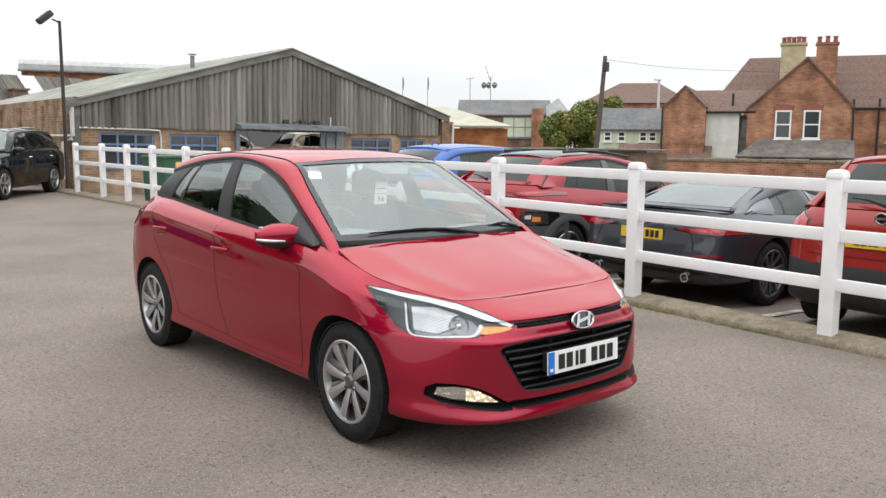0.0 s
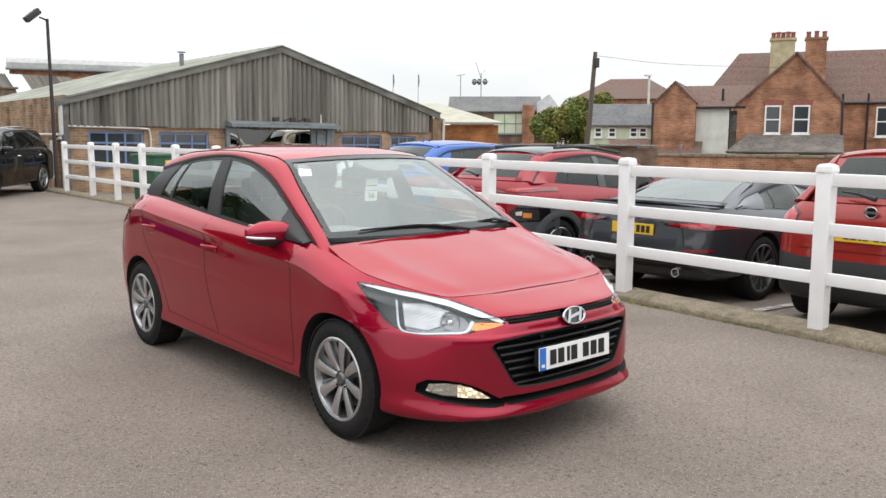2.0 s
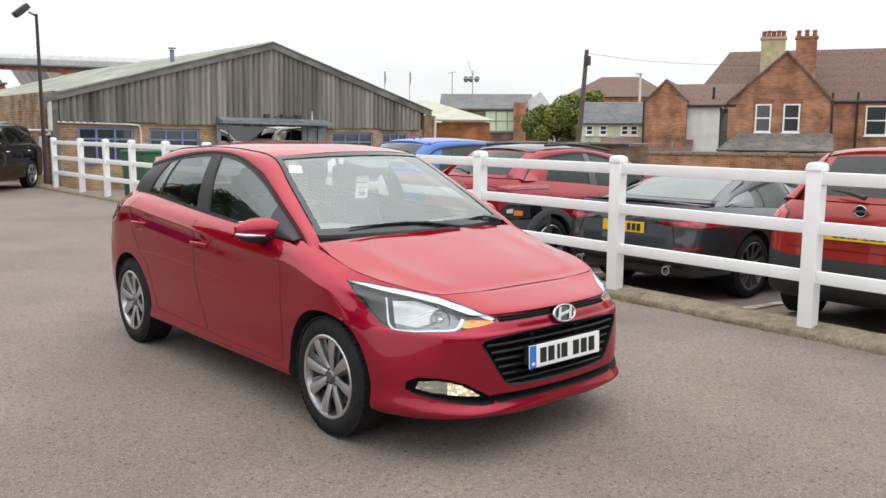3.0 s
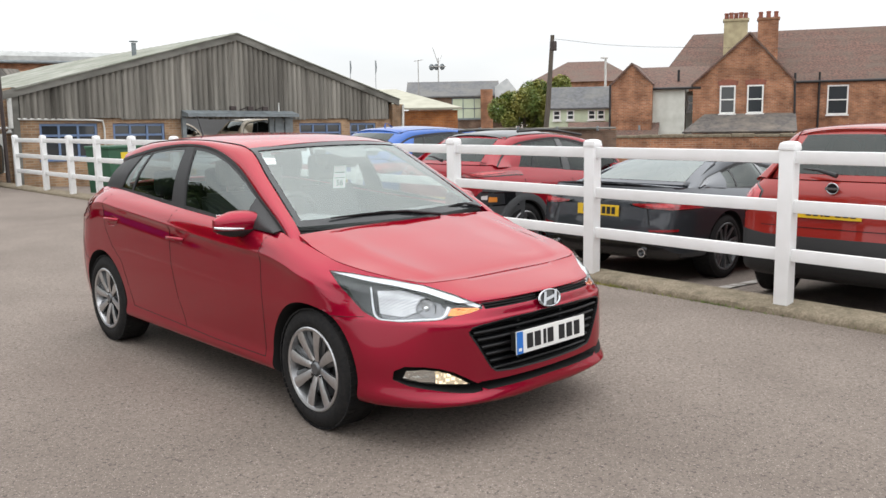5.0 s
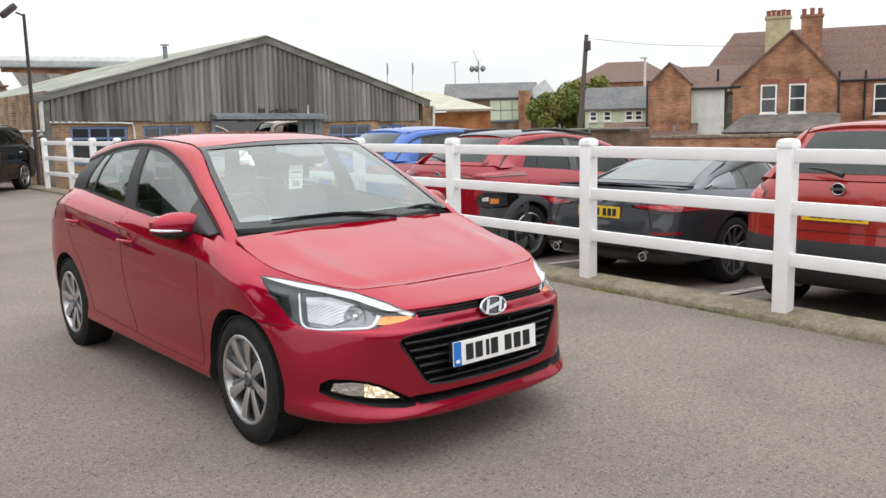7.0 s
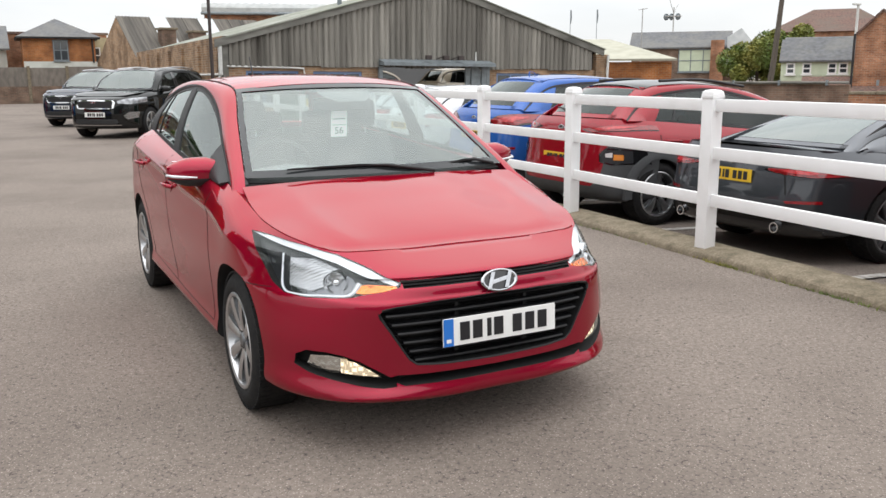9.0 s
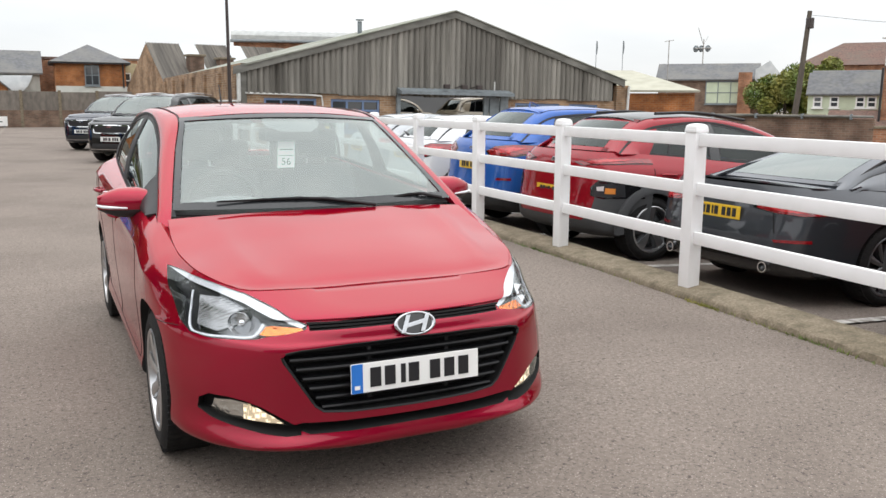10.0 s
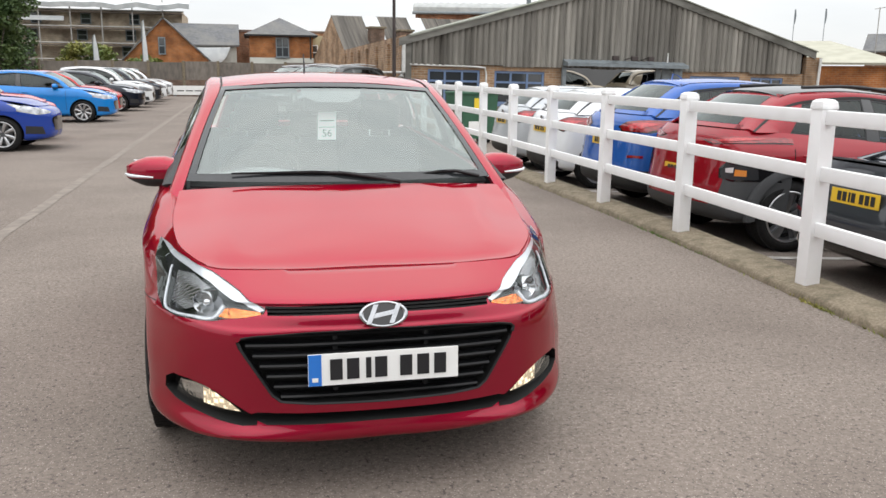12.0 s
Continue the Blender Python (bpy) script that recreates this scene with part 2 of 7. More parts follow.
PLATE_YELLOW = material("yellow_plate", (0.72, 0.46, 0.02), 0.35)
PLATE_BLUE = material("blue_band", (0.02, 0.16, 0.55), 0.35)
INK = material("black_ink", (0.01, 0.01, 0.012), 0.5)
CABIN = material("grey_cabin_trim", (0.18, 0.185, 0.19), 0.75, second=(0.165, 0.168, 0.174), scale=120, bump=0.05, bump_scale=400)
FABRIC = material("dark_seat_fabric", (0.080, 0.085, 0.09), 0.9, second=(0.065, 0.067, 0.072), scale=200)
PAPER = material("white_paper", (0.85, 0.85, 0.83), 0.6)

CLAD = material("weathered_cladding", (0.28, 0.265, 0.235), 0.92, second=(0.15, 0.143, 0.125), scale=3.0, stretch=(2.2, 2.2, 0.12), spread=(0.36, 0.66), stain=(0.055, 0.050, 0.042), stain_scale=0.7, bump=0.4, bump_scale=30, vary=0.12)
BARGE = material("grey_barge_board", (0.20, 0.195, 0.175), 0.9, second=(0.085, 0.083, 0.072), scale=3, stretch=(0.4, 1, 1), bump=0.3)
ROOF_SHEET = material("cement_roof_sheet", (0.33, 0.33, 0.29), 0.9, second=(0.20, 0.215, 0.17), scale=1.5, stain=(0.14, 0.15, 0.11), stain_scale=0.7, bump=0.4, bump_scale=20)
YARD_BRICK = brick_material("yard_brick", (0.38, 0.25, 0.155), (0.23, 0.145, 0.09), (0.36, 0.32, 0.26))
RED_BRICK = brick_material("red_brick", (0.42, 0.20, 0.115), (0.25, 0.115, 0.07), (0.36, 0.30, 0.235))
PALE_BRICK = brick_material("pale_stone_brick", (0.50, 0.43, 0.33), (0.40, 0.33, 0.25), (0.50, 0.46, 0.40))
ORANGE_BRICK = brick_material("orange_brick", (0.42, 0.16, 0.055), (0.30, 0.11, 0.045), (0.34, 0.25, 0.16))
OLD_BRICK = brick_material("old_wall_brick", (0.22, 0.145, 0.11), (0.15, 0.11, 0.085), (0.22, 0.19, 0.16))
TILE_ROOF = material("clay_tile_roof", (0.185, 0.105, 0.082), 0.9, second=(0.095, 0.060, 0.050), scale=9, spread=(0.4, 0.6), stain=(0.13, 0.10, 0.08), stain_scale=0.8, bump=0.8, bump_scale=12, stretch=(1, 1, 2.5))
SLATE = material("slate_roof", (0.125, 0.128, 0.135), 0.7, second=(0.075, 0.077, 0.08), scale=5, stain=(0.16, 0.155, 0.14), stain_scale=0.8, bump=0.5, bump_scale=14)
RENDER_WHITE = material("painted_render", (0.62, 0.63, 0.58), 0.85, second=(0.50, 0.51, 0.46), scale=2, bump=0.2)
RENDER_GREEN = material("pale_green_render", (0.56, 0.62, 0.46), 0.85, second=(0.48, 0.54, 0.40), scale=2)
RENDER_CREAM = material("cream_render", (0.46, 0.40, 0.25), 0.9, second=(0.34, 0.29, 0.18), scale=3)
WHITE_FRAME = material("white_window_frame", (0.78, 0.78, 0.76), 0.5, second=(0.70, 0.70, 0.68), scale=6)
BLUE_FRAME = material("blue_window_frame", (0.11, 0.18, 0.33), 0.55, second=(0.15, 0.21, 0.33), scale=7)
GREY_STEEL = material("grey_painted_steel", (0.20, 0.23, 0.245), 0.5, second=(0.14, 0.16, 0.17), scale=5, bump=0.1)
POT = material("red_clay_pot", (0.28, 0.10, 0.065), 0.85, second=(0.18, 0.07, 0.05), scale=8)
WOOD_POLE = material("tarred_pole_wood", (0.115, 0.095, 0.075), 0.9, second=(0.07, 0.06, 0.05), scale=8, stretch=(4, 4, 0.3), bump=0.5)
DARK_STEEL = material("brown_lamp_steel", (0.045, 0.032, 0.03), 0.5, second=(0.03, 0.022, 0.02), scale=12)
WHITE_PIPE = material("white_drain_pipe", (0.62, 0.62, 0.60), 0.5, second=(0.5, 0.5, 0.47), scale=5)
WHITE_ROOF = material("pale_cream_roof", (0.42, 0.41, 0.33), 0.8, second=(0.34, 0.33, 0.26), scale=2)
TIMBER = material("grey_timber_boards", (0.20, 0.175, 0.15), 0.9, second=(0.13, 0.115, 0.10), scale=6, stretch=(1, 1, 0.4), bump=0.5, vary=0.18)
LEAF = material("green_leaves", (0.095, 0.15, 0.028), 0.6, second=(0.24, 0.22, 0.045), scale=0.7, spread=(0.38, 0.66), detail=8)
LEAF_DARK = material("dark_green_leaves", (0.050, 0.095, 0.026), 0.6, second=(0.105, 0.145, 0.040), scale=0.9)
BARK = material("tree_bark", (0.07, 0.055, 0.04), 0.95, second=(0.045, 0.037, 0.03), scale=10, bump=0.6)
BIN_GREEN = material("green_bin_plastic", (0.022, 0.085, 0.045), 0.5, second=(0.03, 0.10, 0.055), scale=4)
YELLOW = material("yellow_sticker", (0.75, 0.55, 0.03), 0.5)
LINE_WHITE = material("worn_white_line", (0.52, 0.50, 0.47), 0.9, second=(0.22, 0.195, 0.17), scale=9, spread=(0.42, 0.62))
SEAM_PALE = material("pale_seam", (0.235, 0.20, 0.17), 0.95, second=(0.165, 0.14, 0.118), scale=6, bump=0.4)
SCAFFOLD = material("scaffold_steel", (0.36, 0.35, 0.33), 0.5, 0.6)
SHEETING = material("white_sheeting", (0.62, 0.64, 0.64), 0.6, second=(0.48, 0.51, 0.52), scale=2)
PALE_METAL = material("pale_ribbed_metal", (0.40, 0.41, 0.40), 0.6, second=(0.30, 0.31, 0.30), scale=3)
WINDOW_DARK = material("dark_window_glass", (0.03, 0.034, 0.038), 0.06, coat=1.0)
# ---------------------------------------------------------------- geometry helpers
def part(name, bm, mat, parent=None, label="", smooth=0.0):
    """Links a bmesh as one mesh object under a thing or a part; smooth: the angle in degrees under which edges are rounded off."""
    me = bpy.data.meshes.new(name)
    bm.to_mesh(me)
    bm.free()
    for m in mat if isinstance(mat, (list, tuple)) else [mat]:
        me.materials.append(m)
    if smooth:
        me.polygons.foreach_set("use_smooth", [True] * len(me.polygons))
        me.set_sharp_from_angle(angle=radians(smooth))
    ob = new(name, me)
    ob.parent = parent
    return tagged(ob, label)


def thing(name, m, label, category, group="", kind=""):
    ob = new(name)
    ob.matrix_world = m
    ob.empty_display_size = 0.1
    return tagged(ob, label, category, group, kind)


def box(bm, x0, y0, z0, x1, y1, z1, bevel=0.0, m=None):
    r = bmesh.ops.create_cube(bm, size=1)["verts"]
    bmesh.ops.scale(bm, vec=(abs(x1 - x0), abs(y1 - y0), abs(z1 - z0)), verts=r)
    bmesh.ops.translate(bm, vec=((x0 + x1) / 2, (y0 + y1) / 2, (z0 + z1) / 2), verts=r)
    if bevel:
        edges = list({e for v in r for e in v.link_edges})
        made = bmesh.ops.bevel(bm, geom=edges, offset=bevel, segments=2, profile=0.6, affect="EDGES")
        r = list({v for f in made["faces"] for v in f.verts} | {v for v in r if v.is_valid})
    if m is not None:
        bmesh.ops.transform(bm, matrix=m, verts=r)
    return bm


def boxes(*rows, bevel=0.0):
    bm = bmesh.new()
    for row in rows:
        box(bm, *row, bevel=bevel)
    return bm


def grid(bm, rows, close_u=False, mat=0):
    """Faces between rows of points."""
    vs = [[bm.verts.new(p) for p in row] for row in rows]
    faces = []
    for a in range(len(vs) - 1):
        n = len(vs[a])
        for b in range(n if close_u else n - 1):
            q = [vs[a][b], vs[a][(b + 1) % n], vs[a + 1][(b + 1) % n], vs[a + 1][b]]
            if len({v.co.to_tuple(6) for v in q}) >= 3:
                f = bm.faces.new(q)
                f.material_index = mat
                faces.append(f)
    return vs, faces


def spline(pts, n, before=None, after=None):
    """Points along a smooth curve through pts, n to a stretch."""
    p = [Vector(q) for q in pts]
    p = [Vector(before) if before is not None else 2 * p[0] - p[1], *p, Vector(after) if after is not None else 2 * p[-1] - p[-2]]
    out = []
    for k in range(1, len(p) - 2):
        a, b, c, d = p[k - 1 : k + 3]
        for s in range(n):
            t = s / n
            out.append(0.5 * (2 * b + (c - a) * t + (2 * a - 5 * b + 4 * c - d) * t * t + (3 * b - a - 3 * c + d) * t**3))
    return [*out, p[-2].copy()]


def flip(v):
    return Vector((-v[0], v[1], v[2]))


def mirrored(bm):
    """The bmesh turned over the plane x = 0, in place."""
    for v in bm.verts:
        v.co.x = -v.co.x
    bmesh.ops.reverse_faces(bm, faces=bm.faces)
    return bm


def thick(bm, depth):
    """Gives a sheet thickness, inwards."""
    bmesh.ops.recalc_face_normals(bm, faces=bm.faces)
    bmesh.ops.solidify(bm, geom=bm.faces[:], thickness=depth)
    return bm


def lathe(profile, n=48, axis="x"):
    """A turned solid from rows of (along, radius)."""
    bm = bmesh.new()
    rows = []
    for along, r in profile:
        ring = []
        for k in range(n):
            a = 2 * math.pi * k / n
            c, s = r * math.cos(a), r * math.sin(a)
            ring.append({"x": (along, c, s), "y": (c, along, s), "z": (c, s, along)}[axis])
        rows.append(ring)
    grid(bm, rows, close_u=True)
    bmesh.ops.remove_doubles(bm, verts=bm.verts, dist=1e-5)
    bmesh.ops.recalc_face_normals(bm, faces=bm.faces)
    return bm


def prism(outline, way, back, front):
    """A closed solid: the outline swept along way, from back to front."""
    bm = bmesh.new()
    way = Vector(way).normalized()
    pts = [Vector(p) for p in outline]
    a = [bm.verts.new(p + way * back) for p in pts]
    b = [bm.verts.new(p + way * front) for p in pts]
    bm.faces.new(a)
    bm.faces.new(b)
    for k in range(len(pts)):
        bm.faces.new((a[k - 1], a[k], b[k], b[k - 1]))
    bmesh.ops.triangulate(bm, faces=[f for f in bm.faces if len(f.verts) > 4])
    bmesh.ops.recalc_face_normals(bm, faces=bm.faces)
    return bm


def flattened(outline, way):
    """The outline laid into one plane across way."""
    way = Vector(way).normalized()
    pts = [Vector(p) for p in outline]
    level = sum(p.dot(way) for p in pts) / len(pts)
    return [p + way * (level - p.dot(way)) for p in pts]


def combine(target, cutters, how="DIFFERENCE"):
    """The solid target with the solid cutters taken away from it or met with it; faces that the cutters leave have material 1."""
    def temp(bm, slot):
        me = bpy.data.meshes.new("temporary")
        for f in bm.faces:
            if slot:
                f.material_index = slot
        bm.to_mesh(me)
        for m in (TARMAC, CONCRETE):
            me.materials.append(m)
        return new("temporary", me)

    ob = temp(target, 0)
    tools = [temp(c, 1) for c in cutters]
    for tool in tools:
        mod = ob.modifiers.new("cut", "BOOLEAN")
        mod.operation, mod.object, mod.solver = how, tool, "EXACT"
        mod.material_mode = "INDEX"
    dg = bpy.context.evaluated_depsgraph_get()
    dg.update()
    me = bpy.data.meshes.new_from_object(ob.evaluated_get(dg))
    bm = bmesh.new()
    bm.from_mesh(me)
    for o in (ob, *tools):
        data = o.data
        bpy.data.objects.remove(o)
        bpy.data.meshes.remove(data)
    bpy.data.meshes.remove(me)
    return bm


def skin(body, tool, lift):
    """The sheet of the body's outer surface that lies within the tool, lifted off it."""
    bm = combine(body, [tool], "INTERSECT")
    bmesh.ops.delete(bm, geom=[f for f in bm.faces if f.material_index == 1], context="FACES")
    bm.normal_update()
    shift = {v: v.normal * lift for v in bm.verts}
    for v, d in shift.items():
        v.co += d
    return bm


def tube(pts, r, n=8):
    """A round bar along points."""
    bm = bmesh.new()
    p = [Vector(q) for q in pts]
    rows = []
    for k, q in enumerate(p):
        way = (p[min(k + 1, len(p) - 1)] - p[max(k - 1, 0)]).normalized()
        side = way.cross(Vector((0, 0, 1)) if abs(way.z) < 0.9 else Vector((1, 0, 0))).normalized()
        up = side.cross(way)
        rad = r[k] if isinstance(r, (list, tuple)) else r
        rows.append([q + rad * (math.cos(2 * math.pi * i / n) * side + math.sin(2 * math.pi * i / n) * up) for i in range(n)])
    vs, _ = grid(bm, rows, close_u=True)
    bm.faces.new(vs[0])
    bm.faces.new(vs[-1])
    bmesh.ops.recalc_face_normals(bm, faces=bm.faces)
    return bm


def merge(*bms):
    """All the given bmeshes as one."""
    me = bpy.data.meshes.new("temporary")
    out = bmesh.new()
    for bm in bms:
        bm.to_mesh(me)
        out.from_mesh(me)
        bm.free()
    bpy.data.meshes.remove(me)
    return out
# ---------------------------------------------------------------- cars: shared builders (nose at y = 0, wheels on z = 0)
def body_solid(cols, cap, nv=4, nu=6):
    """A closed car body from upright columns of control points, front centre round to rear centre, and its other half."""
    dense = [spline(c, nv) for c in cols]
    levels = []
    for k in range(len(dense[0])):
        line = [c[k] for c in dense]
        levels.append(spline(line, nu, flip(line[1]), flip(line[-2])))
    top = levels[-1]
    mid_y = (top[0].y + top[-1].y) / 2
    inner = [Vector((p.x * 0.955, p.y + (mid_y - p.y) * 0.025, p.z - 0.012)) for p in top]
    sunk = [Vector((p.x, p.y, cap)) for p in inner]
    levels += [inner, sunk]
    bm = bmesh.new()
    vs, faces = grid(bm, levels)
    for f in faces[-len(top) + 1 :]:
        f.material_index = 1
    bmesh.ops.duplicate(bm, geom=bm.verts[:] + bm.edges[:] + bm.faces[:])
    half = len(bm.verts) // 2
    bm.verts.ensure_lookup_table()
    for v in bm.verts[half:]:
        v.co.x = -v.co.x
    bm.verts.index_update()
    # floor and inner deck between the two halves
    n = len(top)
    for row, mat in ((0, 1), (len(levels) - 1, 1)):
        for k in range(n - 1):
            a, b = bm.verts[row * n + k], bm.verts[row * n + k + 1]
            q = [a, b, bm.verts[half + row * n + k + 1], bm.verts[half + row * n + k]]
            f = bm.faces.new(q)
            f.material_index = mat
    bmesh.ops.remove_doubles(bm, verts=bm.verts, dist=1e-4)
    bmesh.ops.dissolve_degenerate(bm, edges=bm.edges, dist=1e-5)
    bmesh.ops.recalc_face_normals(bm, faces=bm.faces)
    return bm


def along(curve, y):
    """The point of a curve of rising y at y."""
    for a, b in zip(curve, curve[1:]):
        if a.y <= y <= b.y:
            return a.lerp(b, (y - a.y) / max(b.y - a.y, 1e-6))
    return (curve[0] if y < curve[0].y else curve[-1]).copy()


def sheet(rows, depth=0.0):
    bm = bmesh.new()
    grid(bm, rows)
    if depth:
        thick(bm, depth)
    else:
        bmesh.ops.recalc_face_normals(bm, faces=bm.faces)
    return bm


def side_patch(belt, rail, b0, b1, t0, t1, h0, h1, bulge, lift=0.0, n=10):
    """A stretch of the side of the cabin, between heights h0 and h1 of its way from the belt line to the roof rail."""
    rows = []
    for j in range(7):
        h = h0 + (h1 - h0) * j / 6
        row = []
        for k in range(n + 1):
            s = k / n
            p, q = along(belt, b0 + (b1 - b0) * s), along(rail, t0 + (t1 - t0) * s)
            p = p.lerp(q, h)
            p.x += bulge * math.sin(math.pi * h) + lift
            row.append(p)
        rows.append(row)
    return rows


def both(name, bm, mat, parent, label="", smooth=0.0):
    """A part on the one side of a car, and its mirror image on the other."""
    other = mirrored(bm.copy())
    return part(name, bm, mat, parent, label, smooth), part(name, other, mat, parent, label, smooth)


def cross_rows(centre, edge, crown, n=10):
    """Rows from the edge over the middle to the other edge."""
    rows = []
    for c, e in zip(centre, edge):
        row = []
        for k in range(-n, n + 1):
            s = abs(k) / n
            p = c.lerp(e, s)
            p.z = c.z + (e.z - c.z) * s**crown
            p.y = c.y + (e.y - c.y) * s**2
            if k < 0:
                p.x = -p.x
            row.append(p)
        rows.append(row)
    return rows


def resample(curve, n):
    """n + 1 points at even steps of length along a curve."""
    steps = [0.0]
    for a, b in zip(curve, curve[1:]):
        steps.append(steps[-1] + (b - a).length)
    out, k = [], 0
    for i in range(n + 1):
        d = steps[-1] * i / n
        while k < len(curve) - 2 and steps[k + 1] < d:
            k += 1
        out.append(curve[k].lerp(curve[k + 1], (d - steps[k]) / max(steps[k + 1] - steps[k], 1e-9)))
    return out


def torus(major, minor, n=40, m=10, axis="y"):
    return lathe([(minor * math.sin(2 * math.pi * k / m), major + minor * math.cos(2 * math.pi * k / m)) for k in range(m + 1)], n, axis)


def wheel(name_parent, x, y, r, width, rim, spokes, face_mat, back_mat, turn=0.0, blade=0.5, twist=0.10):
    """A wheel whose outer face is at x (its sign is the side): tyre, rim barrel, tapered spokes, hub cap and bolts."""
    side = 1 if x > 0 else -1
    wh = new("wheel")
    wh.parent = name_parent
    wh.location = (x, y, r)
    w = width
    tyre = lathe([(-w, rim), (-w - 0.004, rim + 0.02), (-w * 0.98, r - 0.03), (-w * 0.9, r - 0.008), (-w * 0.62, r), (-w * 0.38, r), (-w * 0.1, r - 0.008),
                  (-0.002, r - 0.03), (0.008, r - 0.055), (0.004, rim + 0.012), (-0.012, rim - 0.004), (-0.05, rim - 0.012), (-w, rim)], 56)
    treads = bmesh.new()
    for k in range(64):
        a = 2 * math.pi * k / 64
        for x0, x1, skew in ((-w * 0.97, -w * 0.66, 0.12), (-w * 0.34, -w * 0.04, -0.12)):
            m = Matrix.Rotation(a, 4, "X") @ Matrix.Translation((0, 0, r - 0.0035))
            box(treads, x0, -0.0125, -0.006, x1, 0.0125, 0.0020, 0, m @ Matrix.Rotation(skew, 4, "Z"))
    rimbm = lathe([(0.002, rim + 0.006), (0.006, rim), (0.002, rim - 0.012), (-0.02, rim - 0.018), (-0.06, rim - 0.03), (-w, rim - 0.03), (-w, rim), (-0.01, rim + 0.004), (0.002, rim + 0.006)], 56)
    backing = lathe([(-0.075, 0.0), (-0.075, rim - 0.03), (-0.085, rim - 0.03), (-0.085, 0)], 40)
    disc = lathe([(-0.07, 0.0), (-0.068, rim * 0.70), (-0.074, rim * 0.71), (-0.074, 0)], 40)
    pieces = [("tyre", tyre, RUBBER, "black rubber tyre", 40), ("tread", treads, RUBBER, "", 0), ("rim", rimbm, face_mat, "", 40),
              ("brake_disc", disc, ALLOY_GREY, "grey brake disc", 30), ("backing", backing, DARK_CAVITY, "", 30)]
    for k in range(spokes):
        a = 2 * math.pi * k / spokes + turn
        bm = bmesh.new()
        reach, step = rim - 0.012, 2 * math.pi / spokes
        inner, outer = 0.045, reach
        for s0, s1, lift, mat in ((-0.02, blade, 0.0, 0), (blade, blade + 0.24, -0.022, 1)):
            rows = []
            for j in range(6):
                q = j / 5
                rad = inner + (outer - inner) * q
                wide = (0.80 + 0.27 * q) * step * (0.62 + 0.38 * (1 - q))
                row = []
                for i in range(4):
                    ang = a + (s0 + (s1 - s0) * i / 3 - 0.35) * wide + twist * q
                    rise = -0.022 - 0.018 * (1 - q) ** 2 + lift + 0.005 * math.sin(math.pi * i / 3)
                    row.append(Vector((rise, rad * math.cos(ang), rad * math.sin(ang))))
                rows.append(row)
            _, faces = grid(bm, rows, mat=mat)
        thick(bm, 0.018)
        pieces.append(("spoke", bm, [face_mat, back_mat], "", 30))
    cap = lathe([(-0.012, 0.0), (-0.011, 0.026), (-0.016, 0.031), (-0.05, 0.056), (-0.06, 0.06), (-0.06, 0)], 28)
    pieces.append(("hub_cap", cap, back_mat, "grey wheel centre cap", 30))
    for k in range(4 if rim < 0.23 else 5):
        a = 2 * math.pi * (k + 0.5) / (4 if rim < 0.23 else 5)
        bolt = lathe([(-0.016, 0), (-0.016, 0.008), (-0.03, 0.010), (-0.05, 0.010)], 10)
        bmesh.ops.translate(bolt, vec=(0, 0.052 * math.cos(a), 0.052 * math.sin(a)), verts=bolt.verts)
        pieces.append(("wheel_bolt", bolt, GLOSS_BLACK, "", 30))
    for name, bm, mat, label, smooth in pieces:
        if side < 0:
            mirrored(bm)
        bmesh.ops.recalc_face_normals(bm, faces=bm.faces)
        ob = part(name, bm, mat, wh, label, smooth)
        if name == "tread":
            tagged(ob, "moulded tyre tread", kind="stuff")
    return wh


def plate(parent, x, y, z, face, band, facing=-1, tilt=0.0, yaw=0.0):
    """A number plate whose characters are plain bars."""
    holder = new("number_plate")
    holder.parent = parent
    holder.matrix_local = pose(x, y, z, tilt, 0, yaw + (0 if facing < 0 else 180))
    part("plate_board", boxes((-0.26, 0, -0.0555, 0.26, 0.006, 0.0555), bevel=0.002), face, holder, "flat reflective number plate board")
    if band:
        part("plate_band", boxes((-0.2585, -0.002, -0.054, -0.215, 0.0, 0.054)), PLATE_BLUE, holder, "blue band")
        part("band_mark", boxes((-0.247, -0.004, -0.04, -0.227, -0.002, -0.026)), PLATE_WHITE, holder)
    for k, cx in enumerate((-0.165, -0.108, -0.055, -0.012, 0.075, 0.135, 0.195)):
        part("plate_bar", boxes((cx - (0.009 if k == 2 else 0.021), -0.0035, -0.036, cx + (0.009 if k == 2 else 0.021), 0.0, 0.036)), INK, holder)
    return holder


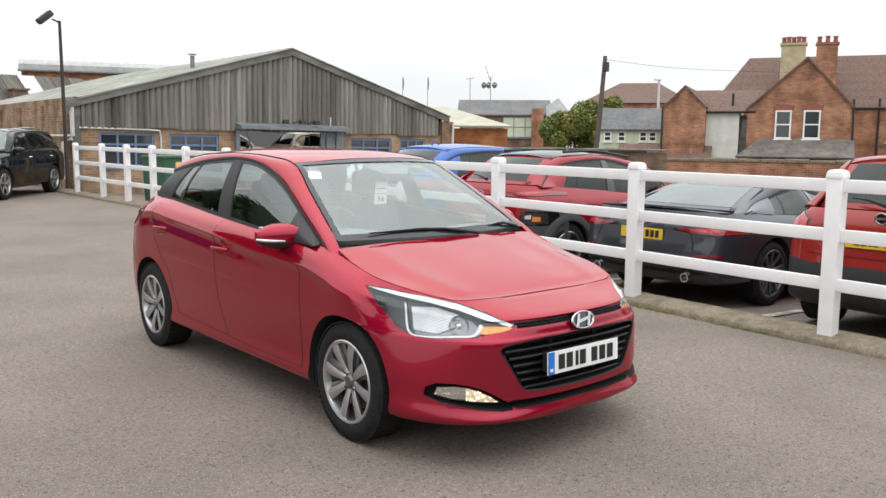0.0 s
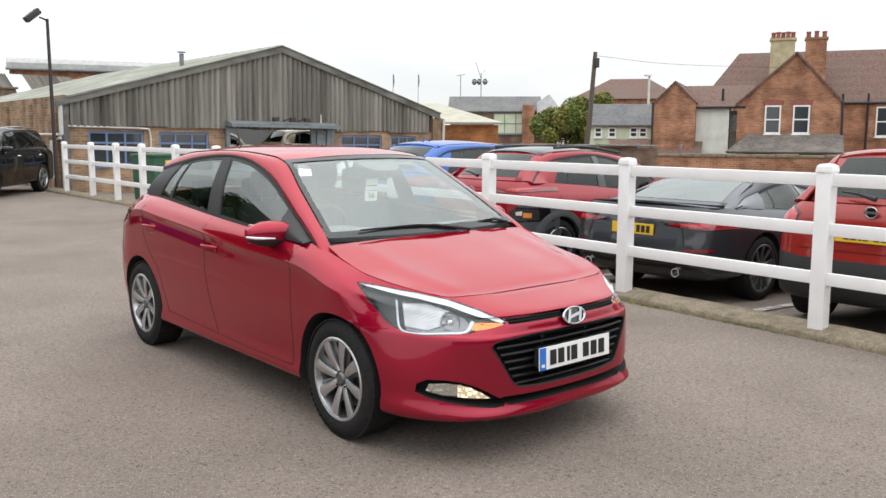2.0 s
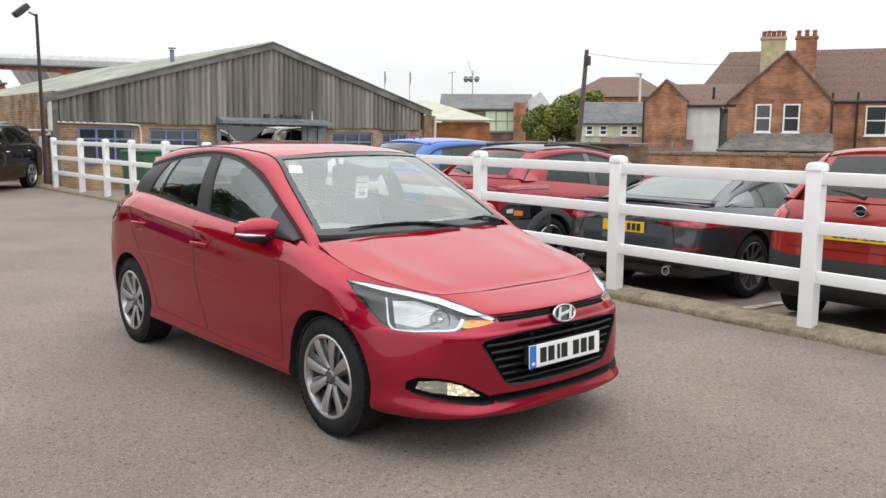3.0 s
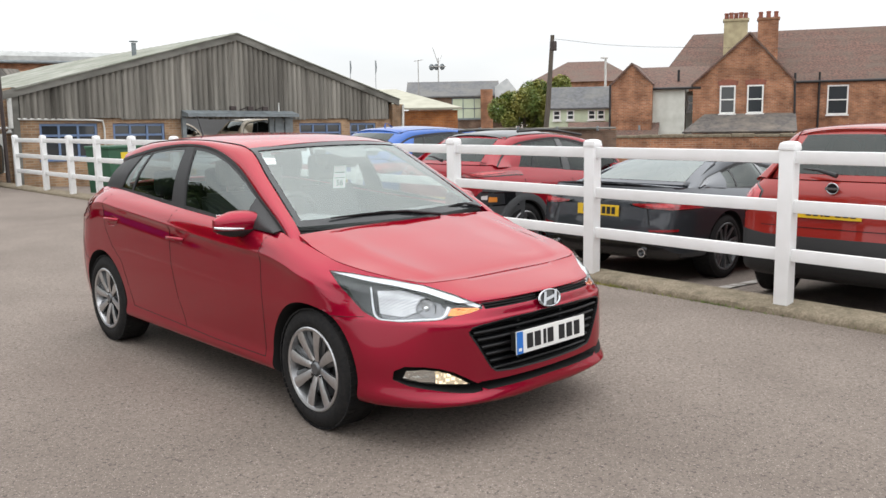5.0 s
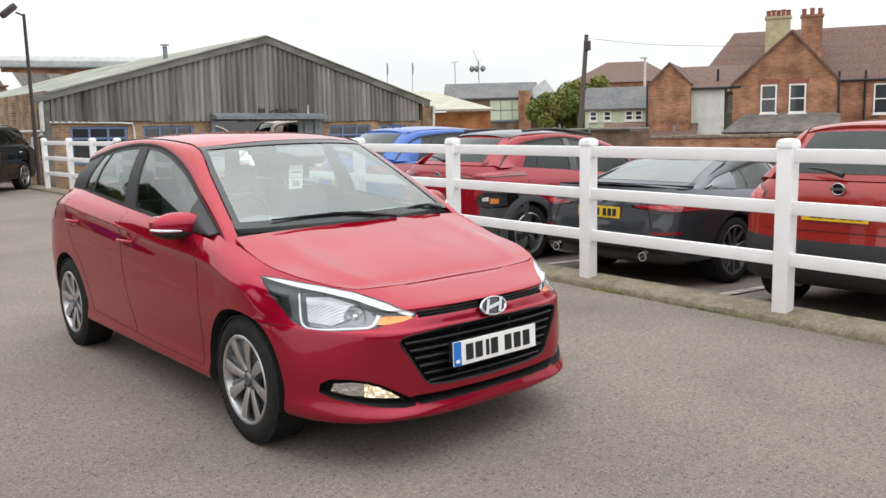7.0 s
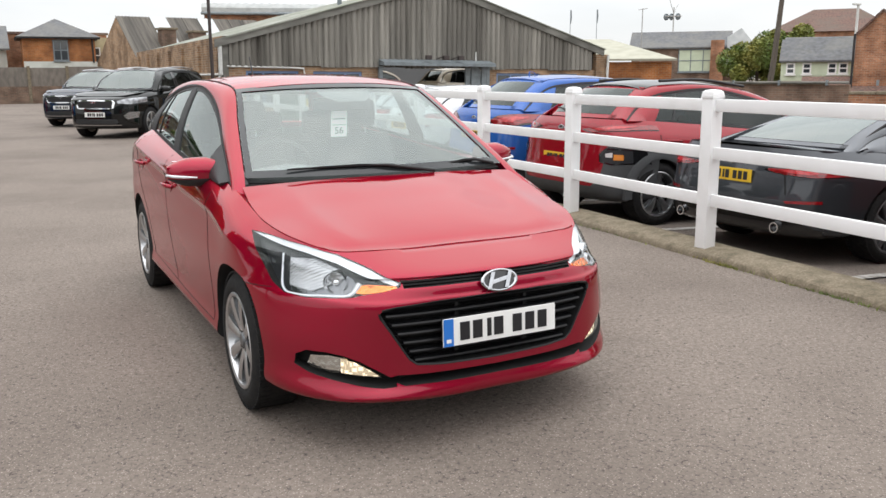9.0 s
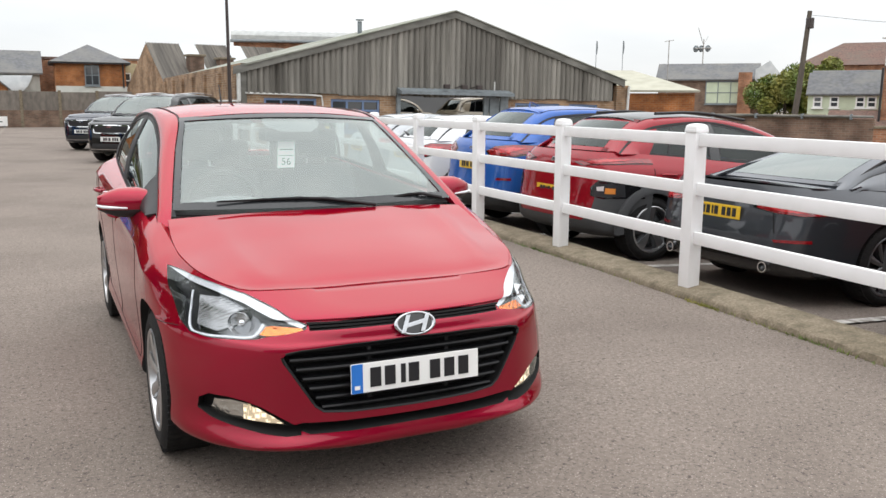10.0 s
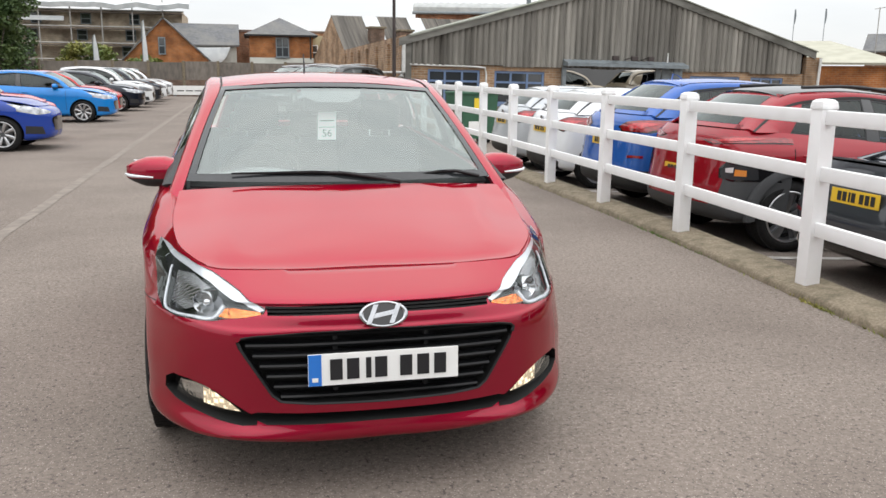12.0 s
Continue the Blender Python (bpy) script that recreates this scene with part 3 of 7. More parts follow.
def greenhouse(car, g, paint_mat, pane, screen, trim=GLOSS_BLACK):
    """Roof, pillars, trims and panes of a car from its curves: rail_in (windscreen edge and roof gutter), rail_out, belt, and the middle line of the roof."""
    rail_in, rail_out, belt = (spline(g[k], 8) for k in ("rail_in", "rail_out", "belt"))
    a, b = resample(rail_in, 60), resample(rail_out, 60)
    rows = []
    for j in range(6):
        s = j / 5
        rows.append([p.lerp(q, s) + Vector((0.020 * math.sin(math.pi * s), 0, 0.016 * math.sin(math.pi * s))) for p, q in zip(a, b)])
    both("roof_pillar", sheet(rows, 0.02), paint_mat, car, "", 40)
    seal = [[p.lerp(q, s) + Vector((0.020 * math.sin(math.pi * s) + 0.003, 0, 0.016 * math.sin(math.pi * s) + 0.002)) for p, q in zip(a[4:], b[4:])] for s in (0.84, 0.89, 0.95, 1.0)]
    both("frame_seal", sheet(seal, 0.006), BLACK_PLASTIC, car, "black rubber window seal", 40)
    # gutter strip between pillar and roof
    y0 = g["roof"][0][3]
    gut = [p + Vector((-0.002, 0, 0.004)) for p in resample([p for p in rail_in if y0 - 0.02 <= p.y <= g["roof"][-1][3] + 0.01], 30)]
    both("roof_gutter", tube(gut, 0.0030, 6), BLACK_PLASTIC, car, "black roof gutter strip", 40)
    # roof
    mids = spline([(0, r[0], r[1]) for r in g["roof"]], 6)
    edges = [along(rail_in, y) for y in [p.y for p in spline([(0, r[3], 0) for r in g["roof"]], 6)]]
    edges = [e + Vector((-0.010, 0, 0.002)) for e in edges]
    part("roof", sheet(cross_rows(mids, edges, 2.6), 0.02), g.get("roof_paint", paint_mat), car, "", 40)
    # windscreen with a black border, which is a sheet of its own just under the glass
    ys0, ys1 = g["screen"][0], g["screen"][1]
    e = resample([p for p in spline(g["rail_in"], 24) if ys0[2] - 1e-3 <= p.y <= ys1[2] + 0.03], 16)
    m = [Vector((0, ys0[0], ys0[1])).lerp(Vector((0, ys1[0], ys1[1])), k / 16) + Vector((0, -0.030, 0.030)) * math.sin(math.pi * k / 16) for k in range(17)]
    e = [p + Vector((-0.006, 0, 0)) for p in e]
    full = cross_rows(m, e, 2.2, 22)
    part("windscreen", sheet(full), screen, car, "clear laminated windscreen glass", 60)
    n = len(full[0])
    for rows in (full[:2], full[-2:], [r[:2] for r in full[1:-1]], [r[-2:] for r in full[1:-1]]):
        part("screen_border", sheet([[p + Vector((0, -0.002, 0.004)) for p in r] for r in rows]), FRIT, car, "", 60)
    if g.get("sensor"):
        patch = [[p + Vector((0, 0.0025, -0.005)) for p in r[22 - h : 23 + h]] for h, r in zip((3, 5, 6, 6, 7), full[-5:])]
        part("sensor_patch", sheet([resample(row, 12) for row in patch]), FRIT, car, "black sensor patch behind the glass", 60)
    # sides
    for kind, b0, b1, t0, t1 in g["sides"]:
        if kind == "glass":
            both("window_pane", sheet(side_patch(belt, rail_out, b0 + 0.012, b1 - 0.012, t0 + 0.012, t1 - 0.012, 0.055, 0.955, 0.022, -0.006)), pane, car, "tinted side window glass", 60)
            for h0, h1 in ((-0.02, 0.06), (0.95, 1.02)):
                both("window_seal", sheet(side_patch(belt, rail_out, b0, b1, t0, t1, h0, h1, 0.022, -0.002), 0.012), BLACK_PLASTIC, car, "", 60)
            for c0, c1, d0, d1 in ((b0, b0 + 0.014, t0, t0 + 0.014), (b1 - 0.014, b1, t1 - 0.014, t1)):
                both("window_seal", sheet(side_patch(belt, rail_out, c0, c1, d0, d1, 0, 1, 0.022, -0.002, 2), 0.012), BLACK_PLASTIC, car, "", 60)
        else:
            both("pillar_trim", sheet(side_patch(belt, rail_out, b0, b1, t0, t1, -0.02, 1.02, 0.022), 0.015), paint_mat if kind == "paint" else trim, car, "" if kind == "paint" else "black pillar trim", 60)
    # rear window and its surround
    (ry0, rz0, rx0, rs0), (ry1, rz1, rx1, rs1) = g["rear"]
    mid = [Vector((0, ry0, rz0)).lerp(Vector((0, ry1, rz1)), k / 10) + Vector((0, 0.02, 0.012)) * math.sin(math.pi * k / 10) for k in range(11)]
    edg = [Vector((rx0, rs0, rz0 - 0.012)).lerp(Vector((rx1, rs1, rz1)), k / 10) + Vector((0, 0.015, 0.01)) * math.sin(math.pi * k / 10) for k in range(11)]
    full = cross_rows(mid, edg, 2.2, 12)
    part("rear_window", sheet([r[2:-2] for r in full[1:-1]]), g.get("rear_pane", pane), car, "dark tinted rear window glass", 60)
    for rows in (full[:2], full[-2:], [r[:3] for r in full], [r[-3:] for r in full]):
        part("rear_surround", sheet([[p + Vector((0, 0.001, -0.003)) for p in r] for r in rows], 0.02), g.get("rear_trim", paint_mat), car, "", 60)


def door_mirror(car, x, y, z, paint_mat, lamp=True):
    """A door mirror with painted cap, black base and a lamp strip; its mirror image on the other side."""
    bm = bmesh.new()
    rows = []
    for k in range(9):
        s = k / 8
        cx = x - 0.240 + 0.240 * s
        hh = 0.073 * (1 - 0.55 * max(0, s - 0.55) ** 1.5 / 0.3) * (0.78 + 0.22 * min(1, s * 4))
        dd = 0.085 * (1 - 0.75 * max(0.0, s - 0.35) ** 2 / 0.42)
        cz = z - 0.004 * s
        ring = []
        for i in range(16):
            a = 2 * math.pi * i / 16
            c, w = math.cos(a), math.sin(a)
            ring.append((cx, y + 0.03 * s - dd * (abs(c) ** 0.7 * (1 if c > 0 else -0.55)), cz + hh * (abs(w) ** 0.75) * (1 if w > 0 else -1)))
        rows.append(ring)
    vs, _ = grid(bm, rows, close_u=True)
    bm.faces.new(vs[0])
    bm.faces.new(vs[-1])
    bmesh.ops.recalc_face_normals(bm, faces=bm.faces)
    low = bm.copy()
    bmesh.ops.bisect_plane(bm, geom=bm.verts[:] + bm.edges[:] + bm.faces[:], plane_co=(0, 0, z - 0.030), plane_no=(0, 0, 1), clear_inner=True)
    bmesh.ops.bisect_plane(low, geom=low.verts[:] + low.edges[:] + low.faces[:], plane_co=(0, 0, z - 0.030), plane_no=(0, 0, -1), clear_inner=True)
    for v in low.verts:
        v.co.z += 0.0015
        v.co.x += (x - 0.1 - v.co.x) * 0.03
    caps = both("mirror_cap", bm, paint_mat, car, "", 50)
    base = merge(low, tube([(x - 0.245, y - 0.02, z - 0.075), (x - 0.17, y + 0.0, z - 0.05), (x - 0.10, y + 0.01, z - 0.035)], [0.035, 0.03, 0.02], 10))
    both("mirror_base", base, BLACK_PLASTIC, car, "black plastic mirror base", 50)
    if lamp:
        strip = tube([(x + 0.004, y + 0.01, z - 0.012), (x - 0.02, y - 0.042, z - 0.014), (x - 0.06, y - 0.062, z - 0.017), (x - 0.125, y - 0.074, z - 0.021)], [0.006, 0.0075, 0.007, 0.004], 8)
        both("mirror_lamp", strip, LAMP_WHITE, car, "clear mirror indicator strip", 50)
    back = boxes((x - 0.19, y + 0.046, z - 0.052, x - 0.03, y + 0.052, z + 0.052), bevel=0.002)
    both("mirror_glass", back, CHROME, car, "silvered mirror glass")


def emblem(parent, x, y, z, w, h, tilt=0.0, facing=-1, plain=False):
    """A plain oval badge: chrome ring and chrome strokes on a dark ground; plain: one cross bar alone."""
    badge = new("badge")
    badge.parent = parent
    badge.matrix_local = pose(x, y, z, tilt, 0, 0 if facing < 0 else 180)
    ring = torus(1.0, 0.11, 48, 8)
    for v in ring.verts:
        v.co = Vector((v.co.x * w / 2.26, v.co.y * 0.045, v.co.z * h / 2.26))
    part("badge_ring", ring, BADGE_CHROME, badge, "chrome oval ring", 60)
    ground = lathe([(0.002, 0), (0.002, 1.0), (0.006, 1.0)], 40, "y")
    for v in ground.verts:
        v.co = Vector((v.co.x * w / 2.2, v.co.y, v.co.z * h / 2.2))
    part("badge_ground", ground, GLOSS_BLACK, badge)
    if plain:
        part("badge_stroke", boxes((-0.56 * w, -0.008, -0.10 * h, 0.56 * w, 0.0, 0.10 * h), bevel=0.002), BADGE_CHROME, badge)
        return
    for x0, x1, z0, z1 in ((-0.28, -0.175, -0.36, 0.36), (0.175, 0.28, -0.36, 0.36)):
        bm = boxes((x0 * w, -0.006, z0 * h, x1 * w, 0.0, z1 * h), bevel=0.0015)
        for v in bm.verts:
            v.co.x += 0.42 * v.co.z
        part("badge_stroke", bm, BADGE_CHROME, badge)
    bar = boxes((-0.24 * w, -0.005, -0.085 * h, 0.24 * w, 0.0, 0.085 * h), bevel=0.001)
    for v in bar.verts:
        v.co.z += 0.18 * v.co.x
    part("badge_stroke", bar, BADGE_CHROME, badge)
# ---------------------------------------------------------------- the red hatchback
def hero_columns():
    """Upright columns of the body, from the front centre round to the rear centre."""
    fx = lambda x, ys, zs: [(x, y, z) for y, z in zip(ys, zs)]
    nose_z = (0.19, 0.222, 0.30, 0.42, 0.60, 0.68, 0.738, 0.797)
    cols = [fx(0.0, (0.12, 0.000, 0.000, 0.000, -0.010, 0.004, 0.045, 0.250), nose_z),
            fx(0.25, (0.13, 0.004, 0.010, 0.010, 0.003, 0.018, 0.060, 0.255), nose_z)]
    cols.append(list(zip((0.46, 0.477, 0.48, 0.485, 0.48, 0.46, 0.45, 0.45), (0.16, 0.030, 0.050, 0.056, 0.055, 0.080, 0.118, 0.262), (0.19, 0.235, 0.30, 0.42, 0.59, 0.675, 0.737, 0.80))))
    cols.append(list(zip((0.58, 0.63, 0.64, 0.645, 0.635, 0.61, 0.585, 0.587), (0.26, 0.135, 0.165, 0.17, 0.178, 0.195, 0.225, 0.305), (0.19, 0.228, 0.31, 0.45, 0.60, 0.67, 0.745, 0.808))))
    cols.append(list(zip((0.70, 0.755, 0.758, 0.76, 0.752, 0.742, 0.725, 0.69), (0.42, 0.30, 0.32, 0.335, 0.37, 0.41, 0.46, 0.50), (0.19, 0.23, 0.33, 0.45, 0.60, 0.68, 0.77, 0.842))))
    cols.append(list(zip((0.76, 0.825, 0.832, 0.836, 0.83, 0.818, 0.795, 0.728), (0.56, 0.50, 0.52, 0.54, 0.58, 0.62, 0.68, 0.71), (0.19, 0.24, 0.34, 0.46, 0.60, 0.69, 0.80, 0.873))))
    # stations along the side: crest of the shoulder line (x, z), belt line (x, z), and how deep the hollow under the crest is
    flank = ((0.85, 0.862, 0.790, 0.738, 0.902, 0.002),
             (1.20, 0.862, 0.857, 0.766, 0.972, 0.008),
             (1.80, 0.868, 0.893, 0.800, 1.005, 0.014),
             (2.40, 0.872, 0.941, 0.786, 1.040, 0.016),
             (3.00, 0.872, 0.983, 0.762, 1.082, 0.012),
             (3.40, 0.866, 1.004, 0.737, 1.103, 0.006))
    sides = []
    for y, cx, cz, bx, bz, hollow in flank:
        sides.append([(0.76, y, 0.20), (0.852, y, 0.250), (0.846 + 0.006 * (y < 1), y, 0.345), (0.852, y, 0.46), (0.862, y, 0.62), (cx - hollow * 0.55, y, cz - 0.125),
                      (cx - hollow, y, cz - 0.040), (cx, y, cz - 0.004), (cx - 0.004, y, cz + 0.012), (cx + (bx - cx) * 0.40, y, cz + (bz - cz) * 0.62), (bx, y, bz)])
    rear_z = (0.22, 0.265, 0.355, 0.49, 0.67, 0.88, 1.0, 1.085)
    tail = [list(zip((0.74, 0.82, 0.835, 0.845, 0.85, 0.84, 0.80, 0.71), (3.70, 3.70, 3.72, 3.74, 3.74, 3.72, 3.68, 3.66), rear_z)),
            list(zip((0.62, 0.72, 0.74, 0.75, 0.75, 0.74, 0.71, 0.63), (3.85, 3.93, 3.95, 3.95, 3.93, 3.90, 3.86, 3.80), rear_z))]
    for x, d in ((0.40, 0.0), (0.0, 0.01)):
        tail.append([(x, y + d, z) for y, z in zip((3.92, 4.00, 4.03, 4.03, 4.00, 3.97, 3.94, 3.87), rear_z)])

    def refined(c):
        """The same column with three more points between its fifth and seventh."""
        p = [Vector(q) for q in c]
        return [*p[:5], p[4].lerp(p[5], 0.5), p[5], p[5].lerp(p[6], 0.3), p[5].lerp(p[6], 0.6), *p[6:]]

    return [*map(refined, cols), *sides, *map(refined, tail)]


def arch(y, r, z, side, depth=0.34):
    bm = lathe([(0.52, 0), (0.52, r), (1.1, r), (1.1, 0)], 56)
    bmesh.ops.translate(bm, vec=(0, y, z), verts=bm.verts)
    return bm if side > 0 else mirrored(bm)


def sym(outline):
    """An outline in (x, z) of the right half, from the top middle to the bottom middle, made whole."""
    return [*outline, *[(-x, z) for x, z in reversed(outline) if x > 1e-6]]


def front(outline, y=0.0):
    return [(x, y, z) for x, z in outline]


def hero_car():
    car = thing("hatchback_car", pose(0, 0, 0), "glossy red five-door hatchback parked on tarmac with running lamps lit", "car")
    solid = body_solid(hero_columns(), 0.70, 5, 8)
    lamp = [(0.775, 0.745, 0.842), (0.735, 0.60, 0.838), (0.665, 0.40, 0.822), (0.587, 0.262, 0.800), (0.48, 0.150, 0.752), (0.378, 0.085, 0.706),
            (0.385, 0.08, 0.690), (0.46, 0.09, 0.672), (0.536, 0.105, 0.660), (0.560, 0.14, 0.644), (0.60, 0.18, 0.636), (0.68, 0.32, 0.622), (0.735, 0.42, 0.628), (0.752, 0.50, 0.668), (0.770, 0.66, 0.775)]
    lamp_way = Vector((0.62, -0.78, 0.0))
    grille = sym([(0.0, 0.622), (0.25, 0.616), (0.43, 0.600), (0.475, 0.590), (0.490, 0.573), (0.478, 0.548), (0.380, 0.388), (0.348, 0.363), (0.25, 0.354), (0.0, 0.350)])
    slot = sym([(0.0, 0.722), (0.2, 0.720), (0.386, 0.707), (0.386, 0.686), (0.2, 0.689), (0.0, 0.690)])
    intake = sym([(0.0, 0.322), (0.30, 0.324), (0.43, 0.330), (0.47, 0.318), (0.40, 0.286), (0.25, 0.282), (0.0, 0.284)])
    fog = [(0.757, 0.352), (0.752, 0.392), (0.718, 0.416), (0.655, 0.417), (0.60, 0.408), (0.545, 0.388), (0.49, 0.356), (0.44, 0.328), (0.405, 0.316), (0.405, 0.286), (0.46, 0.282), (0.55, 0.292), (0.64, 0.308), (0.71, 0.326)]
    fog_way = Vector((0.5, -0.86, 0))
    fog3 = [(x, 0.08 + 0.2 * ((x - 0.44) / 0.3) ** 1.6 if x > 0.44 else 0.08, z) for x, z in fog]
    cutters = [arch(0.83, 0.352, 0.315, s) for s in (1, -1)] + [arch(3.40, 0.352, 0.315, s) for s in (1, -1)]
    cutters += [prism(front(grille), (0, -1, 0), -0.11, 0.3), prism(front(slot), (0, -1, 0), -0.14, 0.3), prism(front(intake), (0, -1, 0), -0.12, 0.3)]
    lamp_cut = prism(lamp, lamp_way, -0.10, 0.2)
    fog_cut = prism(fog3, fog_way, -0.07, 0.2)
    cutters += [lamp_cut.copy(), mirrored(lamp_cut.copy()), fog_cut.copy(), mirrored(fog_cut.copy())]
    cut = combine(solid, cutters)
    shell = part("body", cut, [RED_PAINT, DARK_CAVITY], car, "glossy red painted body shell", 32)

    # lamps: cover glass, bright edge strip, reflector bowl, indicator
    cover = skin(solid, prism(lamp, lamp_way, -0.2, 0.2), 0.001)
    both("headlamp_cover", cover, LAMP_LENS, car, "clear headlamp cover", 60)
    both("lamp_housing", skin(solid, prism(lamp, lamp_way, -0.2, 0.2), -0.040), LAMP_GREY, car, "dark grey headlamp housing", 60)
    strip = [*lamp[:5], (0.385, 0.085, 0.704), (0.40, 0.09, 0.697), (0.50, 0.14, 0.730), (0.59, 0.24, 0.771), (0.665, 0.38, 0.797), (0.725, 0.56, 0.817), (0.757, 0.67, 0.831)]
    both("light_strip", skin(solid, prism(flattened(strip, lamp_way), lamp_way, -0.5, 0.5), -0.007), LAMP_WHITE, car, "white upper light strip of the headlamp", 60)
    bowl_line = [(0.715, 0.46, 0.772), (0.722, 0.43, 0.632), (0.63, 0.24, 0.642), (0.575, 0.16, 0.655), (0.540, 0.15, 0.700), (0.592, 0.238, 0.762), (0.655, 0.36, 0.790)]
    both("reflector_shroud", skin(solid, prism(flattened(bowl_line, lamp_way), lamp_way, -0.3, 0.4), -0.036), LAMP_SMOKE, car, "smoked headlamp shroud", 60)
    bright_line = [(0.717, 0.46, 0.780), (0.721, 0.44, 0.668), (0.672, 0.32, 0.655), (0.640, 0.26, 0.690), (0.585, 0.20, 0.722), (0.594, 0.240, 0.757), (0.655, 0.36, 0.785)]
    both("reflector", skin(solid, prism(flattened(bright_line, lamp_way), lamp_way, -0.3, 0.4), -0.029), LAMP_SILVER, car, "silver headlamp reflector", 60)
    tree = BVHTree.FromBMesh(solid)

    def onto(pts, way, sink):
        out = []
        for p in pts:
            hit = tree.ray_cast(Vector(p) + way * 0.4, -way)[0]
            out.append((hit if hit else Vector(p)) - way * sink)
        return out

    rim = onto(resample(spline([(0.735, 0.47, 0.780), (0.733, 0.44, 0.645), (0.700, 0.36, 0.625), (0.63, 0.235, 0.636), (0.572, 0.155, 0.648), (0.532, 0.145, 0.700)], 6), 40), lamp_way, 0.014)
    both("lamp_bezel", tube(rim, [0.0045 + 0.0085 * (k / 40) ** 1.4 for k in range(41)], 8), LAMP_WHITE, car, "bright curved lamp bezel", 60)
    turn = Vector((1, 0, 0)).rotation_difference(lamp_way).to_matrix().to_4x4()
    bowl = lathe([(-0.075, 0.0), (-0.072, 0.020), (-0.055, 0.040), (-0.022, 0.052), (-0.018, 0.056), (-0.024, 0.058), (-0.075, 0.058)], 32)
    bmesh.ops.transform(bowl, matrix=Matrix.Translation((0.612, 0.215, 0.693)) @ turn @ Matrix.Diagonal((1, 0.85, 0.8, 1)), verts=bowl.verts)
    both("reflector_bowl", bowl, LAMP_BOWL, car, "silver reflector bowl", 50)
    dome = lathe([(0.030, 0.0), (0.026, 0.012), (0.014, 0.020), (-0.01, 0.024), (-0.05, 0.024)], 24)
    bmesh.ops.transform(dome, matrix=Matrix.Translation((0.612, 0.215, 0.693)) @ turn @ Matrix.Translation((-0.055, 0, 0)), verts=dome.verts)
    both("bulb_shield", dome, CHROME, car, "chrome bulb shield", 60)
    ind = [(0.386, 0.085, 0.686), (0.40, 0.09, 0.697), (0.50, 0.13, 0.702), (0.548, 0.15, 0.695), (0.553, 0.14, 0.668), (0.535, 0.11, 0.664), (0.46, 0.095, 0.674)]
    both("indicator", skin(solid, prism(ind, lamp_way, -0.2, 0.2), -0.006), AMBER, car, "amber front indicator lamp", 60)

    # front face: grille bars, slot mesh, badge, plate, fog lamps
    for k in range(7):
        z = 0.376 + 0.037 * k
        half = min(0.47, 0.352 + (z - 0.37) * 0.61) - 0.006
        bar = sheet([[(x, 0.024 + 0.26 * abs(x) ** 2.6 + dy, z + dz) for x in [half * i / 16 for i in range(-16, 17)]] for dy, dz in ((0.03, -0.010), (0.0, -0.007), (-0.004, 0.0), (0.0, 0.006), (0.03, 0.009))])
        part("grille_bar", bar, GRILLE_BLACK, car, "", 50)
    for k in (-0.16, 0.16):
        part("grille_post", boxes((k - 0.008, 0.05, 0.36, k + 0.008, 0.07, 0.612), bevel=0.003), BLACK_PLASTIC, car)
    rim_line = [(x, 0.0, z) for x, z in grille]
    ring = []
    for p in resample([Vector(q) for q in [*rim_line, rim_line[0]]], 120):
        hit = tree.ray_cast(Vector((p.x, -0.5, p.z)), Vector((0, 1, 0)))[0]
        ring.append((hit if hit else p) + Vector((0, 0.006, 0)))
    part("grille_frame", tube(ring, 0.007, 6), GRILLE_BLACK, car, "gloss black grille surround", 50)
    mesh = bmesh.new()
    for k in range(4, 27):
        for z in (0.698, 0.711):
            c = k * 0.0145 + (0.007 if z > 0.7 else 0)
            box(mesh, c - 0.0060, 0.028 + 0.30 * abs(c) ** 2.2, z - 0.0035, c + 0.0085, 0.06 + 0.30 * abs(c) ** 2.2, z + 0.0035)
    for ob in both("slot_strip", mesh, BLACK_PLASTIC, car):
        tagged(ob, "black ribbed strip under the bonnet edge", kind="stuff")
    emblem(car, 0.0, -0.012, 0.690, 0.172, 0.092, -18)
    plate(car, 0.0, -0.026, 0.488, PLATE_WHITE, True, -1, -2)
    part("plate_holder", boxes((-0.24, -0.019, 0.44, 0.24, 0.03, 0.535), bevel=0.004), BLACK_PLASTIC, car)
    lens = [(0.716, 0.350), (0.704, 0.390), (0.640, 0.397), (0.565, 0.384), (0.50, 0.348), (0.462, 0.322), (0.56, 0.326), (0.66, 0.336)]
    lens3 = [(x, 0.08 + 0.2 * ((x - 0.44) / 0.3) ** 1.6, z) for x, z in lens]
    both("fog_lamp_cover", skin(solid, prism(lens3, fog_way, -0.2, 0.2), -0.010), CLEAR, car, "clear running lamp cover", 60)
    both("running_lamp", skin(solid, prism([(0.600, 0.19, 0.390), (0.555, 0.155, 0.379), (0.50, 0.12, 0.348), (0.468, 0.10, 0.324), (0.53, 0.14, 0.327), (0.600, 0.19, 0.332)], fog_way, -0.2, 0.2), -0.018), FOG_GLOW, car, "lit warm white running lamp", 60)
    both("fog_reflector", skin(solid, prism([(0.712, 0.30, 0.352), (0.700, 0.29, 0.387), (0.640, 0.23, 0.394), (0.578, 0.18, 0.386), (0.578, 0.175, 0.331), (0.66, 0.24, 0.338)], fog_way, -0.2, 0.2), -0.03), FOG_SILVER, car, "silver fog lamp reflector", 60)

